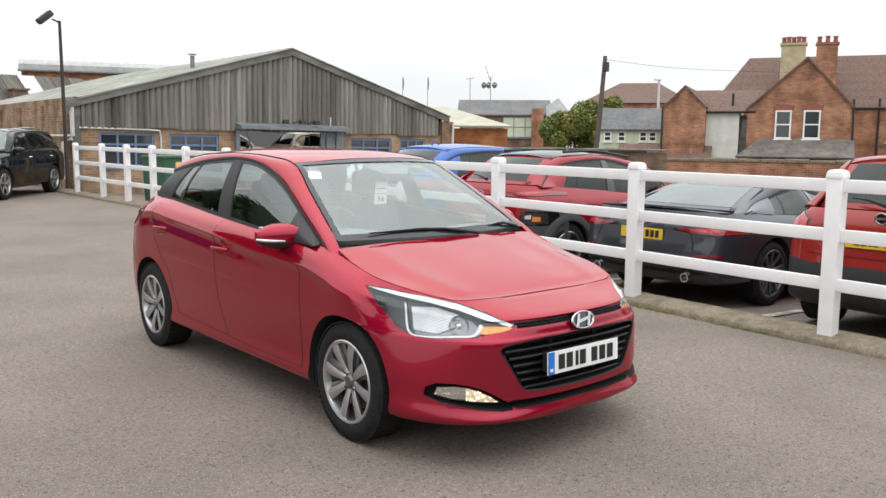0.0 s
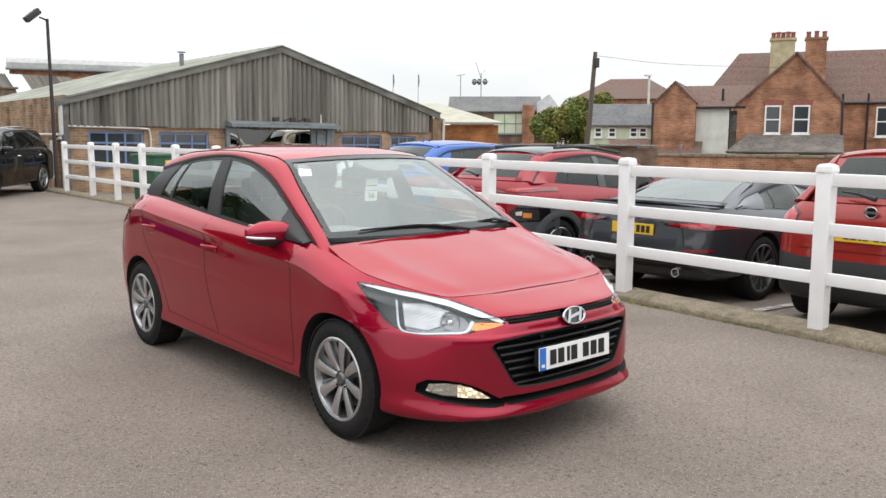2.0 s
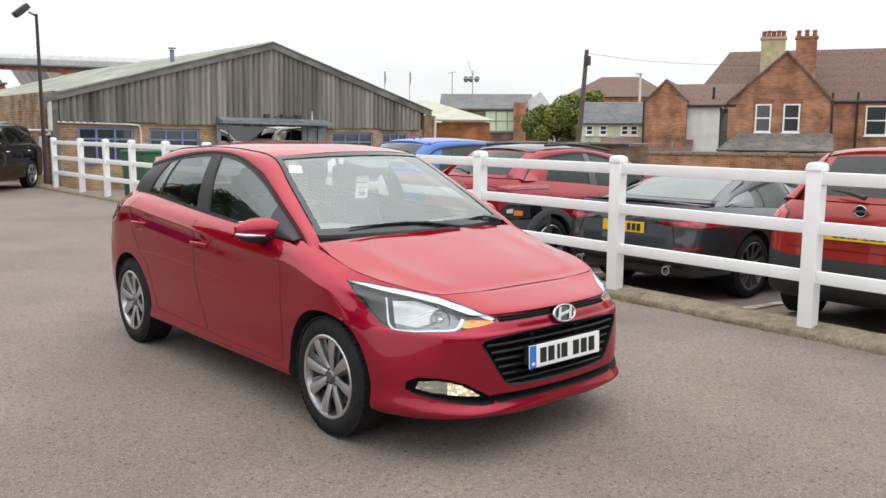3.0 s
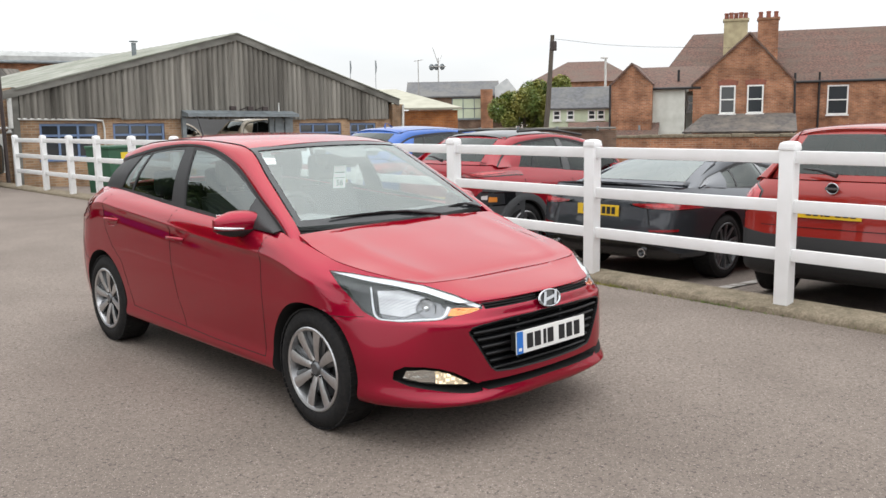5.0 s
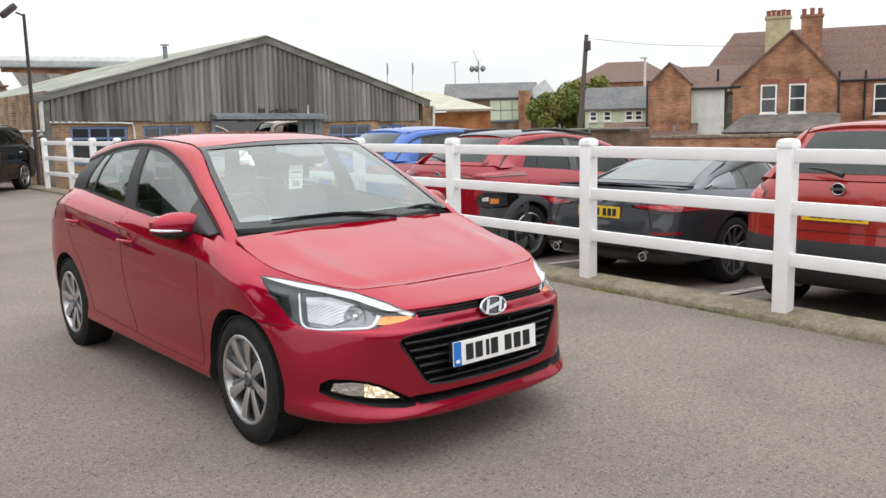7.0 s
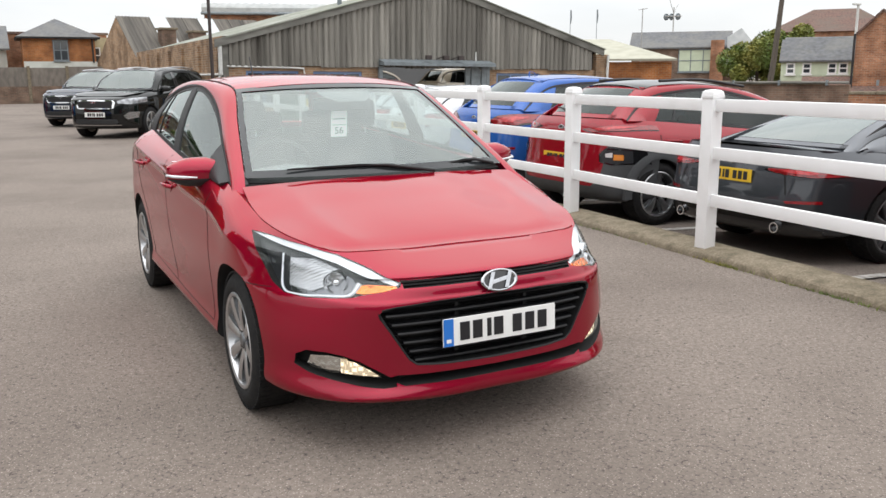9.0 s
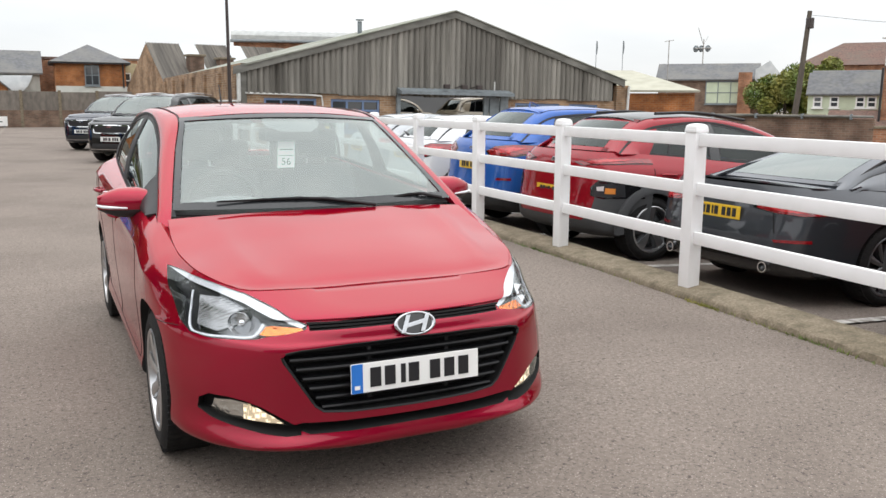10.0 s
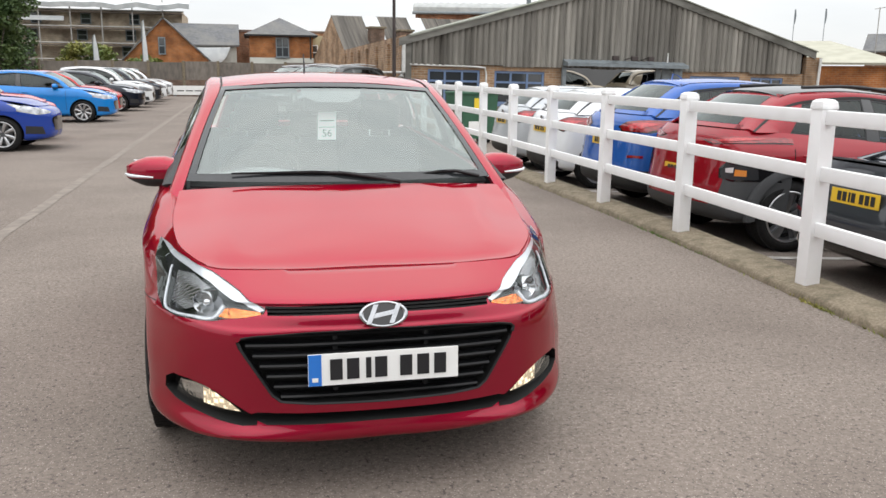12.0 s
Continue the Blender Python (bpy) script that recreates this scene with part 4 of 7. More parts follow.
    # bonnet, flush with the wings
    mid = spline([(0, 0.254, 0.800), (0, 0.50, 0.872), (0, 0.80, 0.945), (0, 1.03, 0.984)], 8)
    edge = resample(spline([(0.583, 0.309, 0.811), (0.685, 0.50, 0.844), (0.724, 0.71, 0.877), (0.735, 0.88, 0.909), (0.722, 1.085, 0.962)], 8), len(mid) - 1)
    rows = []
    for j, (c, e) in enumerate(zip(mid, edge)):
        t = j / (len(mid) - 1)
        row = []
        for k in range(-16, 17):
            q = abs(k) / 16
            p = c.lerp(e, q)
            p.z = c.z + (e.z - c.z) * q ** 2.4
            p.y = c.y + (e.y - c.y) * q ** (2 + 3 * (1 - t) ** 2)
            fade = math.sin(math.pi * t) ** 0.8 if 0 < t < 1 else 0.0
            p.z += fade * (0.011 * math.exp(-(((q - 0.74) / 0.07) ** 2)) - 0.004 * math.exp(-(((q - 0.50) / 0.15) ** 2)))
            if k < 0:
                p.x = -p.x
            row.append(p)
        rows.append(row)
    for j in (0, 1):
        for p in rows[j][1:-1] if j else rows[j]:
            hit = tree.ray_cast(Vector((p.x, p.y - 0.006 * (1 - j), p.z + 0.15)), Vector((0, 0, -1)))[0]
            if hit and abs(hit.z - p.z) < 0.03:
                p.z += (hit.z + 0.003 - p.z) * (1 - 0.5 * j)
    for row in rows[2:-4]:
        p = row[-1]
        hit = tree.ray_cast(Vector((p.x * 1.006, p.y, p.z + 0.15)), Vector((0, 0, -1)))[0]
        if hit and abs(hit.z - p.z) < 0.03:
            rise = hit.z + 0.003 - p.z
            for k, q in enumerate(row):
                q.z += rise * (abs(k - 16) / 16) ** 5
    for _ in range(3):
        level = [[p.z for p in row] for row in rows]
        for j in range(2, len(rows) - 1):
            for k in range(1, 32):
                rows[j][k].z = 0.5 * level[j][k] + 0.25 * (level[j - 1][k] + level[j + 1][k])
    # the shell drops away under the bonnet
    lid = sheet(rows)
    over = BVHTree.FromBMesh(lid)
    lid.free()
    for v in shell.data.vertices:
        hit = over.ray_cast(v.co - Vector((0, 0, 0.06)), Vector((0, 0, 1)))[0]
        wide = along(edge, v.co.y).x
        if hit and v.co.z > hit.z - 0.03 and abs(v.co.x) < wide - 0.035 and v.co.y > 0.30:
            v.co.z = min(v.co.z, hit.z - 0.016)
    part("bonnet", sheet(rows, 0.014), RED_PAINT, car, "glossy red bonnet", 40)
    # scuttle panel and wipers
    mid = [Vector((0, 1.03 + 0.05 * k, 0.968 + 0.012 * k)) for k in range(3)]
    edge = [Vector((0.68, 1.12 + 0.03 * k, 0.976 + 0.010 * k)) for k in range(3)]
    part("scuttle_panel", sheet(cross_rows(mid, edge, 2.2, 14), 0.01), BLACK_PLASTIC, car, "black plastic scuttle panel", 40)
    for x0, x1, y0, y1, z0, z1 in ((0.25, -0.50, 1.075, 1.105, 1.016, 1.040), (0.64, 0.29, 1.15, 1.09, 1.026, 1.016)):
        wiper = new("wiper")
        wiper.parent = car
        arm = tube([(x0, y0 - 0.04, z0 - 0.018), ((x0 * 2 + x1) / 3, (2 * y0 + y1) / 3 - 0.025, (2 * z0 + z1) / 3 + 0.012), ((x0 + x1) / 2, (y0 + y1) / 2 - 0.01, (z0 + z1) / 2 + 0.012)], [0.010, 0.008, 0.005], 8)
        bmesh.ops.translate(arm, vec=(0, 0.0, -0.008), verts=arm.verts)
        part("wiper_arm", arm, BLACK_PLASTIC, wiper, "", 50)
        blade = tube([(x0 - 0.06 * (1 if x0 > x1 else -1), y0 - 0.01, z0 - 0.004), ((x0 + x1) / 2, (y0 + y1) / 2 - 0.016, (z0 + z1) / 2 + 0.010), (x1, y1, z1 - 0.006)], [0.005, 0.008, 0.004], 8)
        bmesh.ops.translate(blade, vec=(0, 0.0, -0.006), verts=blade.verts)
        part("wiper_blade", blade, RUBBER, wiper, "", 50)

    shape = {
        "rail_in": [(0.735, 0.99, 0.880), (0.702, 1.11, 0.984), (0.664, 1.30, 1.098), (0.612, 1.55, 1.240), (0.550, 1.82, 1.384), (0.552, 2.1, 1.424), (0.557, 2.5, 1.438), (0.552, 3.0, 1.424), (0.544, 3.25, 1.398), (0.534, 3.45, 1.362)],
        "rail_out": [(0.800, 1.00, 0.860), (0.757, 1.17, 0.968), (0.708, 1.48, 1.120), (0.662, 1.74, 1.250), (0.640, 1.98, 1.345), (0.634, 2.2, 1.394), (0.637, 2.5, 1.402), (0.638, 2.85, 1.374), (0.640, 3.1, 1.338), (0.638, 3.3, 1.308), (0.630, 3.46, 1.282)],
        "belt": [(0.802, 1.20, 0.966), (0.806, 1.50, 0.986), (0.798, 1.9, 1.008), (0.784, 2.44, 1.042), (0.754, 3.1, 1.087), (0.730, 3.45, 1.104), (0.716, 3.60, 1.106)],
        "roof": [(1.700, 1.424, 0, 1.82), (2.05, 1.460, 0, 2.1), (2.6, 1.474, 0, 2.6), (3.0, 1.462, 0, 3.0), (3.40, 1.424, 0, 3.28), (3.64, 1.388, 0, 3.445)],
        "rear_pane": REAR_GLASS,
        "sensor": True,
        "screen": [(1.045, 0.990, 1.12), (1.700, 1.418, 1.82)],
        "sides": [("trim", 1.17, 1.46, 1.19, 1.50), ("glass", 1.46, 2.225, 1.50, 2.333), ("trim", 2.225, 2.395, 2.333, 2.437), ("glass", 2.395, 3.06, 2.437, 2.93), ("glass", 3.06, 3.27, 2.93, 3.08), ("trim", 3.27, 3.57, 3.08, 3.44)],
        "rear": [(3.63, 1.372, 0.52, 3.43), (3.88, 1.085, 0.63, 3.62)],
    }
    greenhouse(car, shape, RED_PAINT, SIDE_GLASS, SCREEN, BLACK_PLASTIC)
    door_mirror(car, 0.985, 1.47, 1.003, RED_PAINT)

    # shut lines and handles, laid on the flank
    def flank(y, z):
        return tree.ray_cast(Vector((1.5, y, z)), Vector((-1, 0, 0)))[0]

    def line(name, pts, r=0.0026):
        path = [p for p in (flank(q.y, q.z) for q in resample([Vector((0, y, z)) for y, z in pts], 24)) if p]
        both(name, tube([p + Vector((-0.0010, 0, 0)) for p in path], r, 6), SEAM, car)

    line("shut_line", [(1.250, 0.945), (1.262, 0.86), (1.245, 0.60), (1.255, 0.300)])
    line("shut_line", [(2.285, 1.02), (2.305, 0.93), (2.30, 0.70), (2.25, 0.48), (2.165, 0.310)])
    line("shut_line", [(1.255, 0.300), (1.8, 0.300), (2.165, 0.310), (2.93, 0.330)])
    line("shut_line", [(2.93, 0.330), (2.99, 0.45), (3.06, 0.62), (3.20, 0.72), (3.30, 0.85), (3.31, 1.0), (3.26, 1.07)])
    line("shut_line", [(0.66, 0.62), (0.56, 0.628), (0.47, 0.640)])
    line("shut_line", [(3.62, 0.57), (3.72, 0.60), (3.80, 0.75), (3.76, 0.90)])
    for y, z in ((2.225, 0.850), (3.165, 0.900)):
        p = flank(y, z)
        cup = lathe([(0.0, 0.0), (0.002, 0.9), (0.004, 1.0), (-0.01, 1.0)], 28)
        for v in cup.verts:
            v.co = Vector((v.co.x, v.co.y * 0.085, v.co.z * 0.036)) + p + Vector((-0.001, 0, -0.006))
        both("handle_cup", cup, RED_PAINT, car)
        grip = tube(spline([p + Vector((-0.006, -0.095, 0.004)), p + Vector((0.022, -0.06, 0.008)), p + Vector((0.030, 0, 0.008)), p + Vector((0.024, 0.06, 0.006)), p + Vector((-0.004, 0.10, 0.002))], 5), 0.0125, 10)
        both("door_handle", grip, RED_PAINT, car, "red door handle", 50)
    lamp_r = [(0.9, 3.56, 1.035), (0.9, 3.60, 0.90), (0.9, 3.70, 0.86), (0.9, 3.82, 0.88), (0.9, 3.86, 0.98), (0.9, 3.72, 1.03)]
    both("tail_lamp", skin(solid, prism(lamp_r, (1, 0.35, 0), -0.5, 0.4), 0.003), TAIL_RED, car, "red tail lamp", 60)
    for x, y in ((0.852, 0.83), (0.860, 3.40)):
        for s in (1, -1):
            wheel(car, x * s - 0.012 * s, y, 0.312, 0.195, 0.212, 8, ALLOY, ALLOY_GREY, 0.25, 0.48, 0.02)
    part("aerial", tube([(0.0, 3.42, 1.425), (0.0, 3.44, 1.455), (0.0, 3.52, 1.60)], [0.014, 0.008, 0.0035], 8), BLACK_PLASTIC, car, "thin black roof aerial", 50)

    # cabin
    dash = bmesh.new()
    prof = [(1.12, 0.78), (1.16, 0.955), (1.30, 0.985), (1.52, 0.975), (1.64, 0.935), (1.68, 0.85), (1.66, 0.72)]
    grid(dash, [[(x, y + 0.06 * (x / 0.7) ** 2, z + (0.035 * math.exp(-(((x + 0.36) / 0.17) ** 2)) if 1.4 < y < 1.6 else 0)) for y, z in prof] for x in [-0.70 + 0.07 * k for k in range(21)]])
    bmesh.ops.recalc_face_normals(dash, faces=dash.faces)
    part("dashboard", dash, CABIN, car, "dark grey dashboard", 50)
    wheelbm = torus(0.18, 0.016, 40, 10)
    hub = lathe([(-0.03, 0), (-0.035, 0.06), (0.0, 0.075), (0.02, 0.07)], 24, "y")
    bars = boxes((-0.17, -0.01, -0.018, 0.17, 0.006, 0.018), (-0.02, -0.01, -0.17, 0.02, 0.006, 0.0), bevel=0.006)
    st = merge(wheelbm, hub, bars)
    bmesh.ops.transform(st, matrix=pose(-0.36, 1.73, 0.955, 24), verts=st.verts)
    part("steering_wheel", st, BLACK_PLASTIC, car, "black steering wheel", 50)

    def seat(x, y, w, high):
        s = new("car_seat")
        s.parent = car
        rows = []
        for k in range(7):
            q = k / 6
            half = w * (1 - 0.16 * q**2) / 2
            rows.append([(x + half * math.cos(a) * (1 if abs(math.cos(a)) < 0.8 else 1.02), y + 0.16 * q + 0.075 * math.sin(a), 0.60 + high * q) for a in [2 * math.pi * i / 16 for i in range(16)]])
        bm = bmesh.new()
        vs, _ = grid(bm, rows, close_u=True)
        bm.faces.new(vs[0])
        bm.faces.new(vs[-1])
        bmesh.ops.recalc_face_normals(bm, faces=bm.faces)
        part("seat_back", bm, FABRIC, s, "dark fabric seat back", 50)
        head = boxes((x - 0.125, y + 0.13, 0.60 + high + 0.035, x + 0.125, y + 0.225, 0.60 + high + 0.215), bevel=0.045)
        part("headrest", head, FABRIC, s, "dark fabric headrest", 60)
        for d in (-0.06, 0.06):
            part("headrest_post", tube([(x + d, y + 0.17, 0.58 + high), (x + d, y + 0.175, 0.64 + high)], 0.006, 8), CHROME, s)

    for x in (-0.36, 0.36):
        seat(x, 2.18, 0.50, 0.50)
    for x in (-0.40, 0.0, 0.40):
        seat(x, 3.02, 0.42, 0.40)
    part("cabin_mirror", boxes((-0.10, 1.68, 1.255, 0.13, 1.705, 1.310), bevel=0.01), BLACK_PLASTIC, car, "black rear-view mirror", 40)
    part("sensor_housing", boxes((-0.15, 1.60, 1.275, 0.15, 1.74, 1.345), bevel=0.02), BLACK_PLASTIC, car, "", 40)
    for x in (-0.35, 0.35):
        part("sun_visor", boxes((x - 0.19, 1.80, 1.365, x + 0.19, 1.95, 1.38), bevel=0.006), CABIN, car)
    part("headlining", sheet(cross_rows([Vector((0, y, z)) for y, z in ((1.78, 1.385), (2.3, 1.425), (3.0, 1.42), (3.6, 1.36))], [Vector((0.54, y, z)) for y, z in ((1.88, 1.35), (2.3, 1.385), (3.0, 1.38), (3.55, 1.32))], 2.4, 6)), CABIN, car, "grey headlining", 40)
    # the bonnet line dips towards the nose
    def dip(p):
        a, b = min(1, max(0, (p.z - 0.60) / 0.09)), min(1, max(0, (p.y - 0.70) / 0.45))
        return -0.021 * a * a * (3 - 2 * a) * (1 - b * b * (3 - 2 * b))

    for child in car.children:
        if child.type == "MESH":
            for v in child.data.vertices:
                v.co.z += dip(v.co)
        elif child.name.startswith("badge"):
            child.location.z += dip(child.location)
    return car


def price_tag():
    """The hanging paper tag behind the windscreen, with its number."""
    tag = thing("paper_tag", pose(-0.020, 1.66, 1.215, 8, 0, 0), "white paper tag with printed number hanging from the cabin mirror", "tag")
    part("card", boxes((-0.047, -0.001, -0.085, 0.047, 0.001, 0.080), bevel=0.0008), PAPER, tag, "white paper card")
    part("string", tube([(0.0, 0, 0.085), (0.04, 0.0, 0.115), (0.09, 0.01, 0.14)], 0.0015, 6), PAPER, tag)
    part("print_bar", boxes((-0.035, -0.003, 0.012, 0.035, -0.001, 0.018)), LAMP_GREY, tag)
    part("print_bar", boxes((-0.040, -0.003, -0.02, 0.040, -0.001, -0.017)), LAMP_GREY, tag)
    text = bpy.data.curves.new("number", "FONT")
    text.body, text.size, text.extrude, text.align_x = "56", 0.054, 0.0006, "CENTER"
    ob = new("number", text)
    ob.data.materials.append(LAMP_GREY)
    ob.parent = tag
    ob.matrix_local = pose(0, -0.0025, -0.068, 90, 0, 0)


hero_car()
price_tag()
# ---------------------------------------------------------------- the other parked cars
PLAN = ((0.0, 0.0), (0.30, 0.006), (0.56, 0.055), (0.75, 0.18), (0.88, 0.38), (0.95, 0.58))


def car_columns(c):
    """Body columns of an everyday car from its main sizes."""
    L, w, g, hf, bf, br = c["L"], c["W"] / 2, c["g"], c["hood"], c["belt"][0], c["belt"][1]
    zf = (g, g + 0.05, 0.37, 0.49, 0.62, hf - 0.12, hf - 0.05, hf)
    zm = (g, g + 0.05, 0.37, 0.50, min(0.68, bf - 0.26), bf - 0.18, bf - 0.07, bf)
    zr = (g + 0.03, g + 0.08, 0.40, 0.54, min(0.72, br - 0.28), br - 0.18, br - 0.07, br)
    wide = (0.88, 0.965, 0.978, 0.988, 1.0, 0.998, 0.968, 0.905)
    dyf = (0.13, 0.03, 0.0, 0.0, 0.0, 0.02, 0.07, c.get("nose", 0.22))
    dyr = (0.14, 0.04, 0.0, 0.0, 0.03, 0.05, 0.08, c.get("tail", 0.13))
    cols = []
    for xf, y in PLAN:
        s = 1 - (y / 0.6) ** 1.0
        up = [a + (b - a) * 0.42 * y for a, b in zip(zf, zm)]
        cols.append([(xf * w * wide[k] / (0.5 + 0.5 * wide[k]) * (1 if k < 7 else 0.97), y + dyf[k] * s, up[k]) for k in range(8)])
    for y in (0.88, c["cowl"] + 0.05, L * 0.42, L * 0.56, L - 1.15, L - 0.72):
        s = min(1, max(0, (y - c["cowl"]) / (L - 0.6 - c["cowl"])))
        low = min(1.0, 0.35 + y / (c["cowl"] + 0.05) * 0.65)
        z = [a + (m - a) * low for a, m in zip(zf, zm)] if y < c["cowl"] else [m + (r - m) * s for m, r in zip(zm, zr)]
        cols.append([(w * wide[k] * (0.99 if y < 1 else 1) * (1 - 0.045 * s * (k > 5)), y, z[k]) for k in range(8)])
    for xf, y in ((0.965, L - 0.36), (0.86, L - 0.12), (0.5, L - 0.02), (0.0, L)):
        s = 1 - (L - y) / 0.5
        cols.append([(xf * w * wide[k] * (1 - 0.05 * (k > 5)), y - dyr[k] * s, zr[k]) for k in range(8)])
    return cols


def parked_car(c):
    """A parked car at the pose c['at'], its nose at local y = 0."""
    car = thing(c["name"], c["at"], c["label"], "car", c.get("group", ""))
    L, w, H = c["L"], c["W"] / 2, c["H"]
    solid = body_solid(car_columns(c), min(0.78, c["hood"] - 0.10), 3, 5)
    r = c["r"]
    axles = (c["axle"][0], c["axle"][1])
    cuts = [arch(y, r + 0.045, r, s) for y in axles for s in (1, -1)]
    col = c["paint"]
    part("body", combine(solid, cuts), [col, DARK_CAVITY], car, c.get("body_label", "glossy painted body shell"), 32)
    if c.get("clad"):
        for y in axles:
            for s in (1, -1):
                ring = []
                for k in range(25):
                    a = math.pi * (-0.04 + 1.08 * k / 24)
                    ring.append((math.cos(a), math.sin(a)))
                bm = sheet([[Vector((d, y + q * ca, max(c["g"], r + q * sa))) for ca, sa in ring] for q, d in ((r + 0.035, w - 0.03), (r + 0.04, w + 0.012), (r + 0.08, w + 0.014), (r + 0.125, w + 0.002), (r + 0.13, w - 0.04))])
                part("arch_cladding", bm if s > 0 else mirrored(bm), CLADDING, car, "dark grey arch cladding", 50)
        both("side_cladding", sheet([[(d, y, z) for y in (axles[0] + r + 0.1, L / 2, axles[1] - r - 0.1)] for z, d in ((c["g"], w * 0.93), (c["g"] + 0.06, w + 0.004), (c["g"] + 0.20, w + 0.006), (c["g"] + 0.22, w - 0.02))], 0.01), BLACK_PLASTIC, car, "dark grey sill cladding", 50)
    # bonnet
    cw, bf = c["cowl"], c["belt"][0]
    mid = spline([(0, c.get("nose", 0.22) + 0.004, c["hood"] + 0.006), (0, 0.55, c["hood"] + (bf - c["hood"]) * 0.55 + 0.05), (0, cw, bf + 0.035)], 5)
    edge = spline([(0.70 * w, 0.30, c["hood"] + 0.03), (0.84 * w, 0.62, c["hood"] + (bf - c["hood"]) * 0.45 + 0.03), (0.85 * w, cw + 0.06, bf + 0.012)], 5)
    part("bonnet", sheet(cross_rows(mid, edge, 2.4, 10), 0.014), col, car, "", 40)
    rear_y, wb, wr, br = c["rear_base"], 0.86 * w, c["roof_w"], c["belt"][1]
    ws_t, re = c["ws_top"], c["roof_end"]
    inn = [(wb * 0.98, cw + 0.05, bf + 0.015), (wb * 0.90, cw + (ws_t - cw) * 0.5, bf + (H - bf) * 0.53), (wr * 0.93, ws_t + 0.10, H - 0.085), (wr * 0.95, (ws_t + re) / 2, H - 0.04), (wr * 0.93, re - 0.20, H - 0.075), (wr * 0.90, re + 0.02, H - 0.13)]
    out = [(wb * 1.07, cw + 0.16, bf), (wb * 0.99, cw + 0.16 + (ws_t - cw) * 0.5, bf + (H - bf) * 0.48), (wr * 1.08, ws_t + 0.25, H - 0.15), (wr * 1.09, (ws_t + re) / 2, H - 0.10), (wr * 1.08, re - 0.25, H - 0.16), (wr * 1.08, re + 0.02, H - 0.23)]
    if c["style"] == "saloon":
        inn += [(wr * 1.0, (re + rear_y) / 2 + 0.05, (H + br) / 2 - 0.04), (wb * 0.86, rear_y, br + 0.012), (wb * 0.90, rear_y + 0.16, br - 0.05)]
        out += [(wr * 1.17, (re + rear_y) / 2 + 0.0, (H + br) / 2 - 0.11), (wb * 1.0, rear_y - 0.02, br - 0.012), (wb * 0.98, rear_y + 0.12, br - 0.07)]
    else:
        inn += [(wr * 0.95, re * 0.5 + rear_y * 0.5, (H + br) / 2 - 0.04), (wb * 0.84, rear_y - 0.05, br + 0.01)]
        out += [(wr * 1.13, re * 0.62 + rear_y * 0.38, (H + br) / 2 - 0.12), (wb * 1.0, rear_y - 0.12, br - 0.01)]
    end = out[-1][1] - (0.14 if c["style"] == "saloon" else 0)
    bp = c.get("b_pillar", (cw + end) / 2 + 0.05)
    q = c.get("c_pillar", end - 0.62)
    shape = {"rail_in": inn, "rail_out": out,
             "belt": [(wb * 1.065, cw + 0.10, bf), (w * 0.905, L * 0.42, bf + 0.01), (w * 0.895, L * 0.56, (bf + br) / 2), (w * 0.868, L - 1.15, br - 0.015), (w * 0.845, L - 0.6, br)],
             "roof": [(ws_t - 0.06, H - 0.045, 0, ws_t + 0.10), ((ws_t * 2 + re) / 3, H - 0.004, 0, (ws_t * 2 + re) / 3), ((ws_t + 2 * re) / 3, H, 0, (ws_t + 2 * re) / 3), (re - 0.05, H - 0.045, 0, re - 0.15), (re + 0.08, H - 0.075, 0, re + 0.02)],
             "screen": [(cw + 0.02, bf + 0.03, cw + 0.07), (ws_t - 0.06, H - 0.05, ws_t + 0.10)],
             "sides": [("trim", cw + 0.22, cw + 0.36, cw + 0.24, cw + 0.36), ("glass", cw + 0.36, bp - 0.06, cw + 0.36, bp - 0.02), ("trim", bp - 0.06, bp + 0.08, bp - 0.02, bp + 0.08), ("glass", bp + 0.08, q, bp + 0.08, q - 0.12), ("glass", q, q + 0.24, q - 0.12, q + 0.06), ("paint", q + 0.24, end, q + 0.06, end)],
             "roof_paint": c.get("roof_paint", col),
             "rear": [(re + 0.06, H - 0.085, wr * 0.88, re - 0.02), (rear_y, br + 0.012, wb * 0.80, rear_y - 0.10)]}
    if c["style"] == "saloon":
        shape["rear"] = [(re + 0.04, H - 0.080, wr * 0.97, re - 0.02), (rear_y, br + 0.020, wb * 0.89, rear_y - 0.06)]
    shape["rear_pane"] = c.get("pane", DARK_GLASS)
    greenhouse(car, shape, col, DARK_GLASS, c.get("screen", DARK_GLASS))
    door_mirror(car, w + 0.13, cw + 0.42, bf + 0.06, col, False)
    if c["style"] == "saloon":
        mid = spline([(0, rear_y - 0.20, br + 0.004), (0, (rear_y + L) / 2, br + 0.024), (0, L - c.get("tail", 0.13) + 0.01, br + 0.034)], 4)
        edge = spline([(0.85 * w, rear_y - 0.20, br - 0.008), (0.835 * w, (rear_y + L) / 2 - 0.02, br + 0.004), (0.74 * w, L - 0.21, br + 0.010)], 4)
        part("boot_lid", sheet(cross_rows(mid, edge, 2.4, 10), 0.014), col, car, "", 40)
    # wheels
    for y in axles:
        for s in (1, -1):
            wheel(car, (w - 0.015) * s, y, r, 0.22, r - c.get("wall", 0.095), c.get("spokes", 5), c.get("rim", ALLOY), ALLOY_GREY, 0.3, c.get("blade", 0.42))
    # rear end
    rear_way = (0, 1, 0)

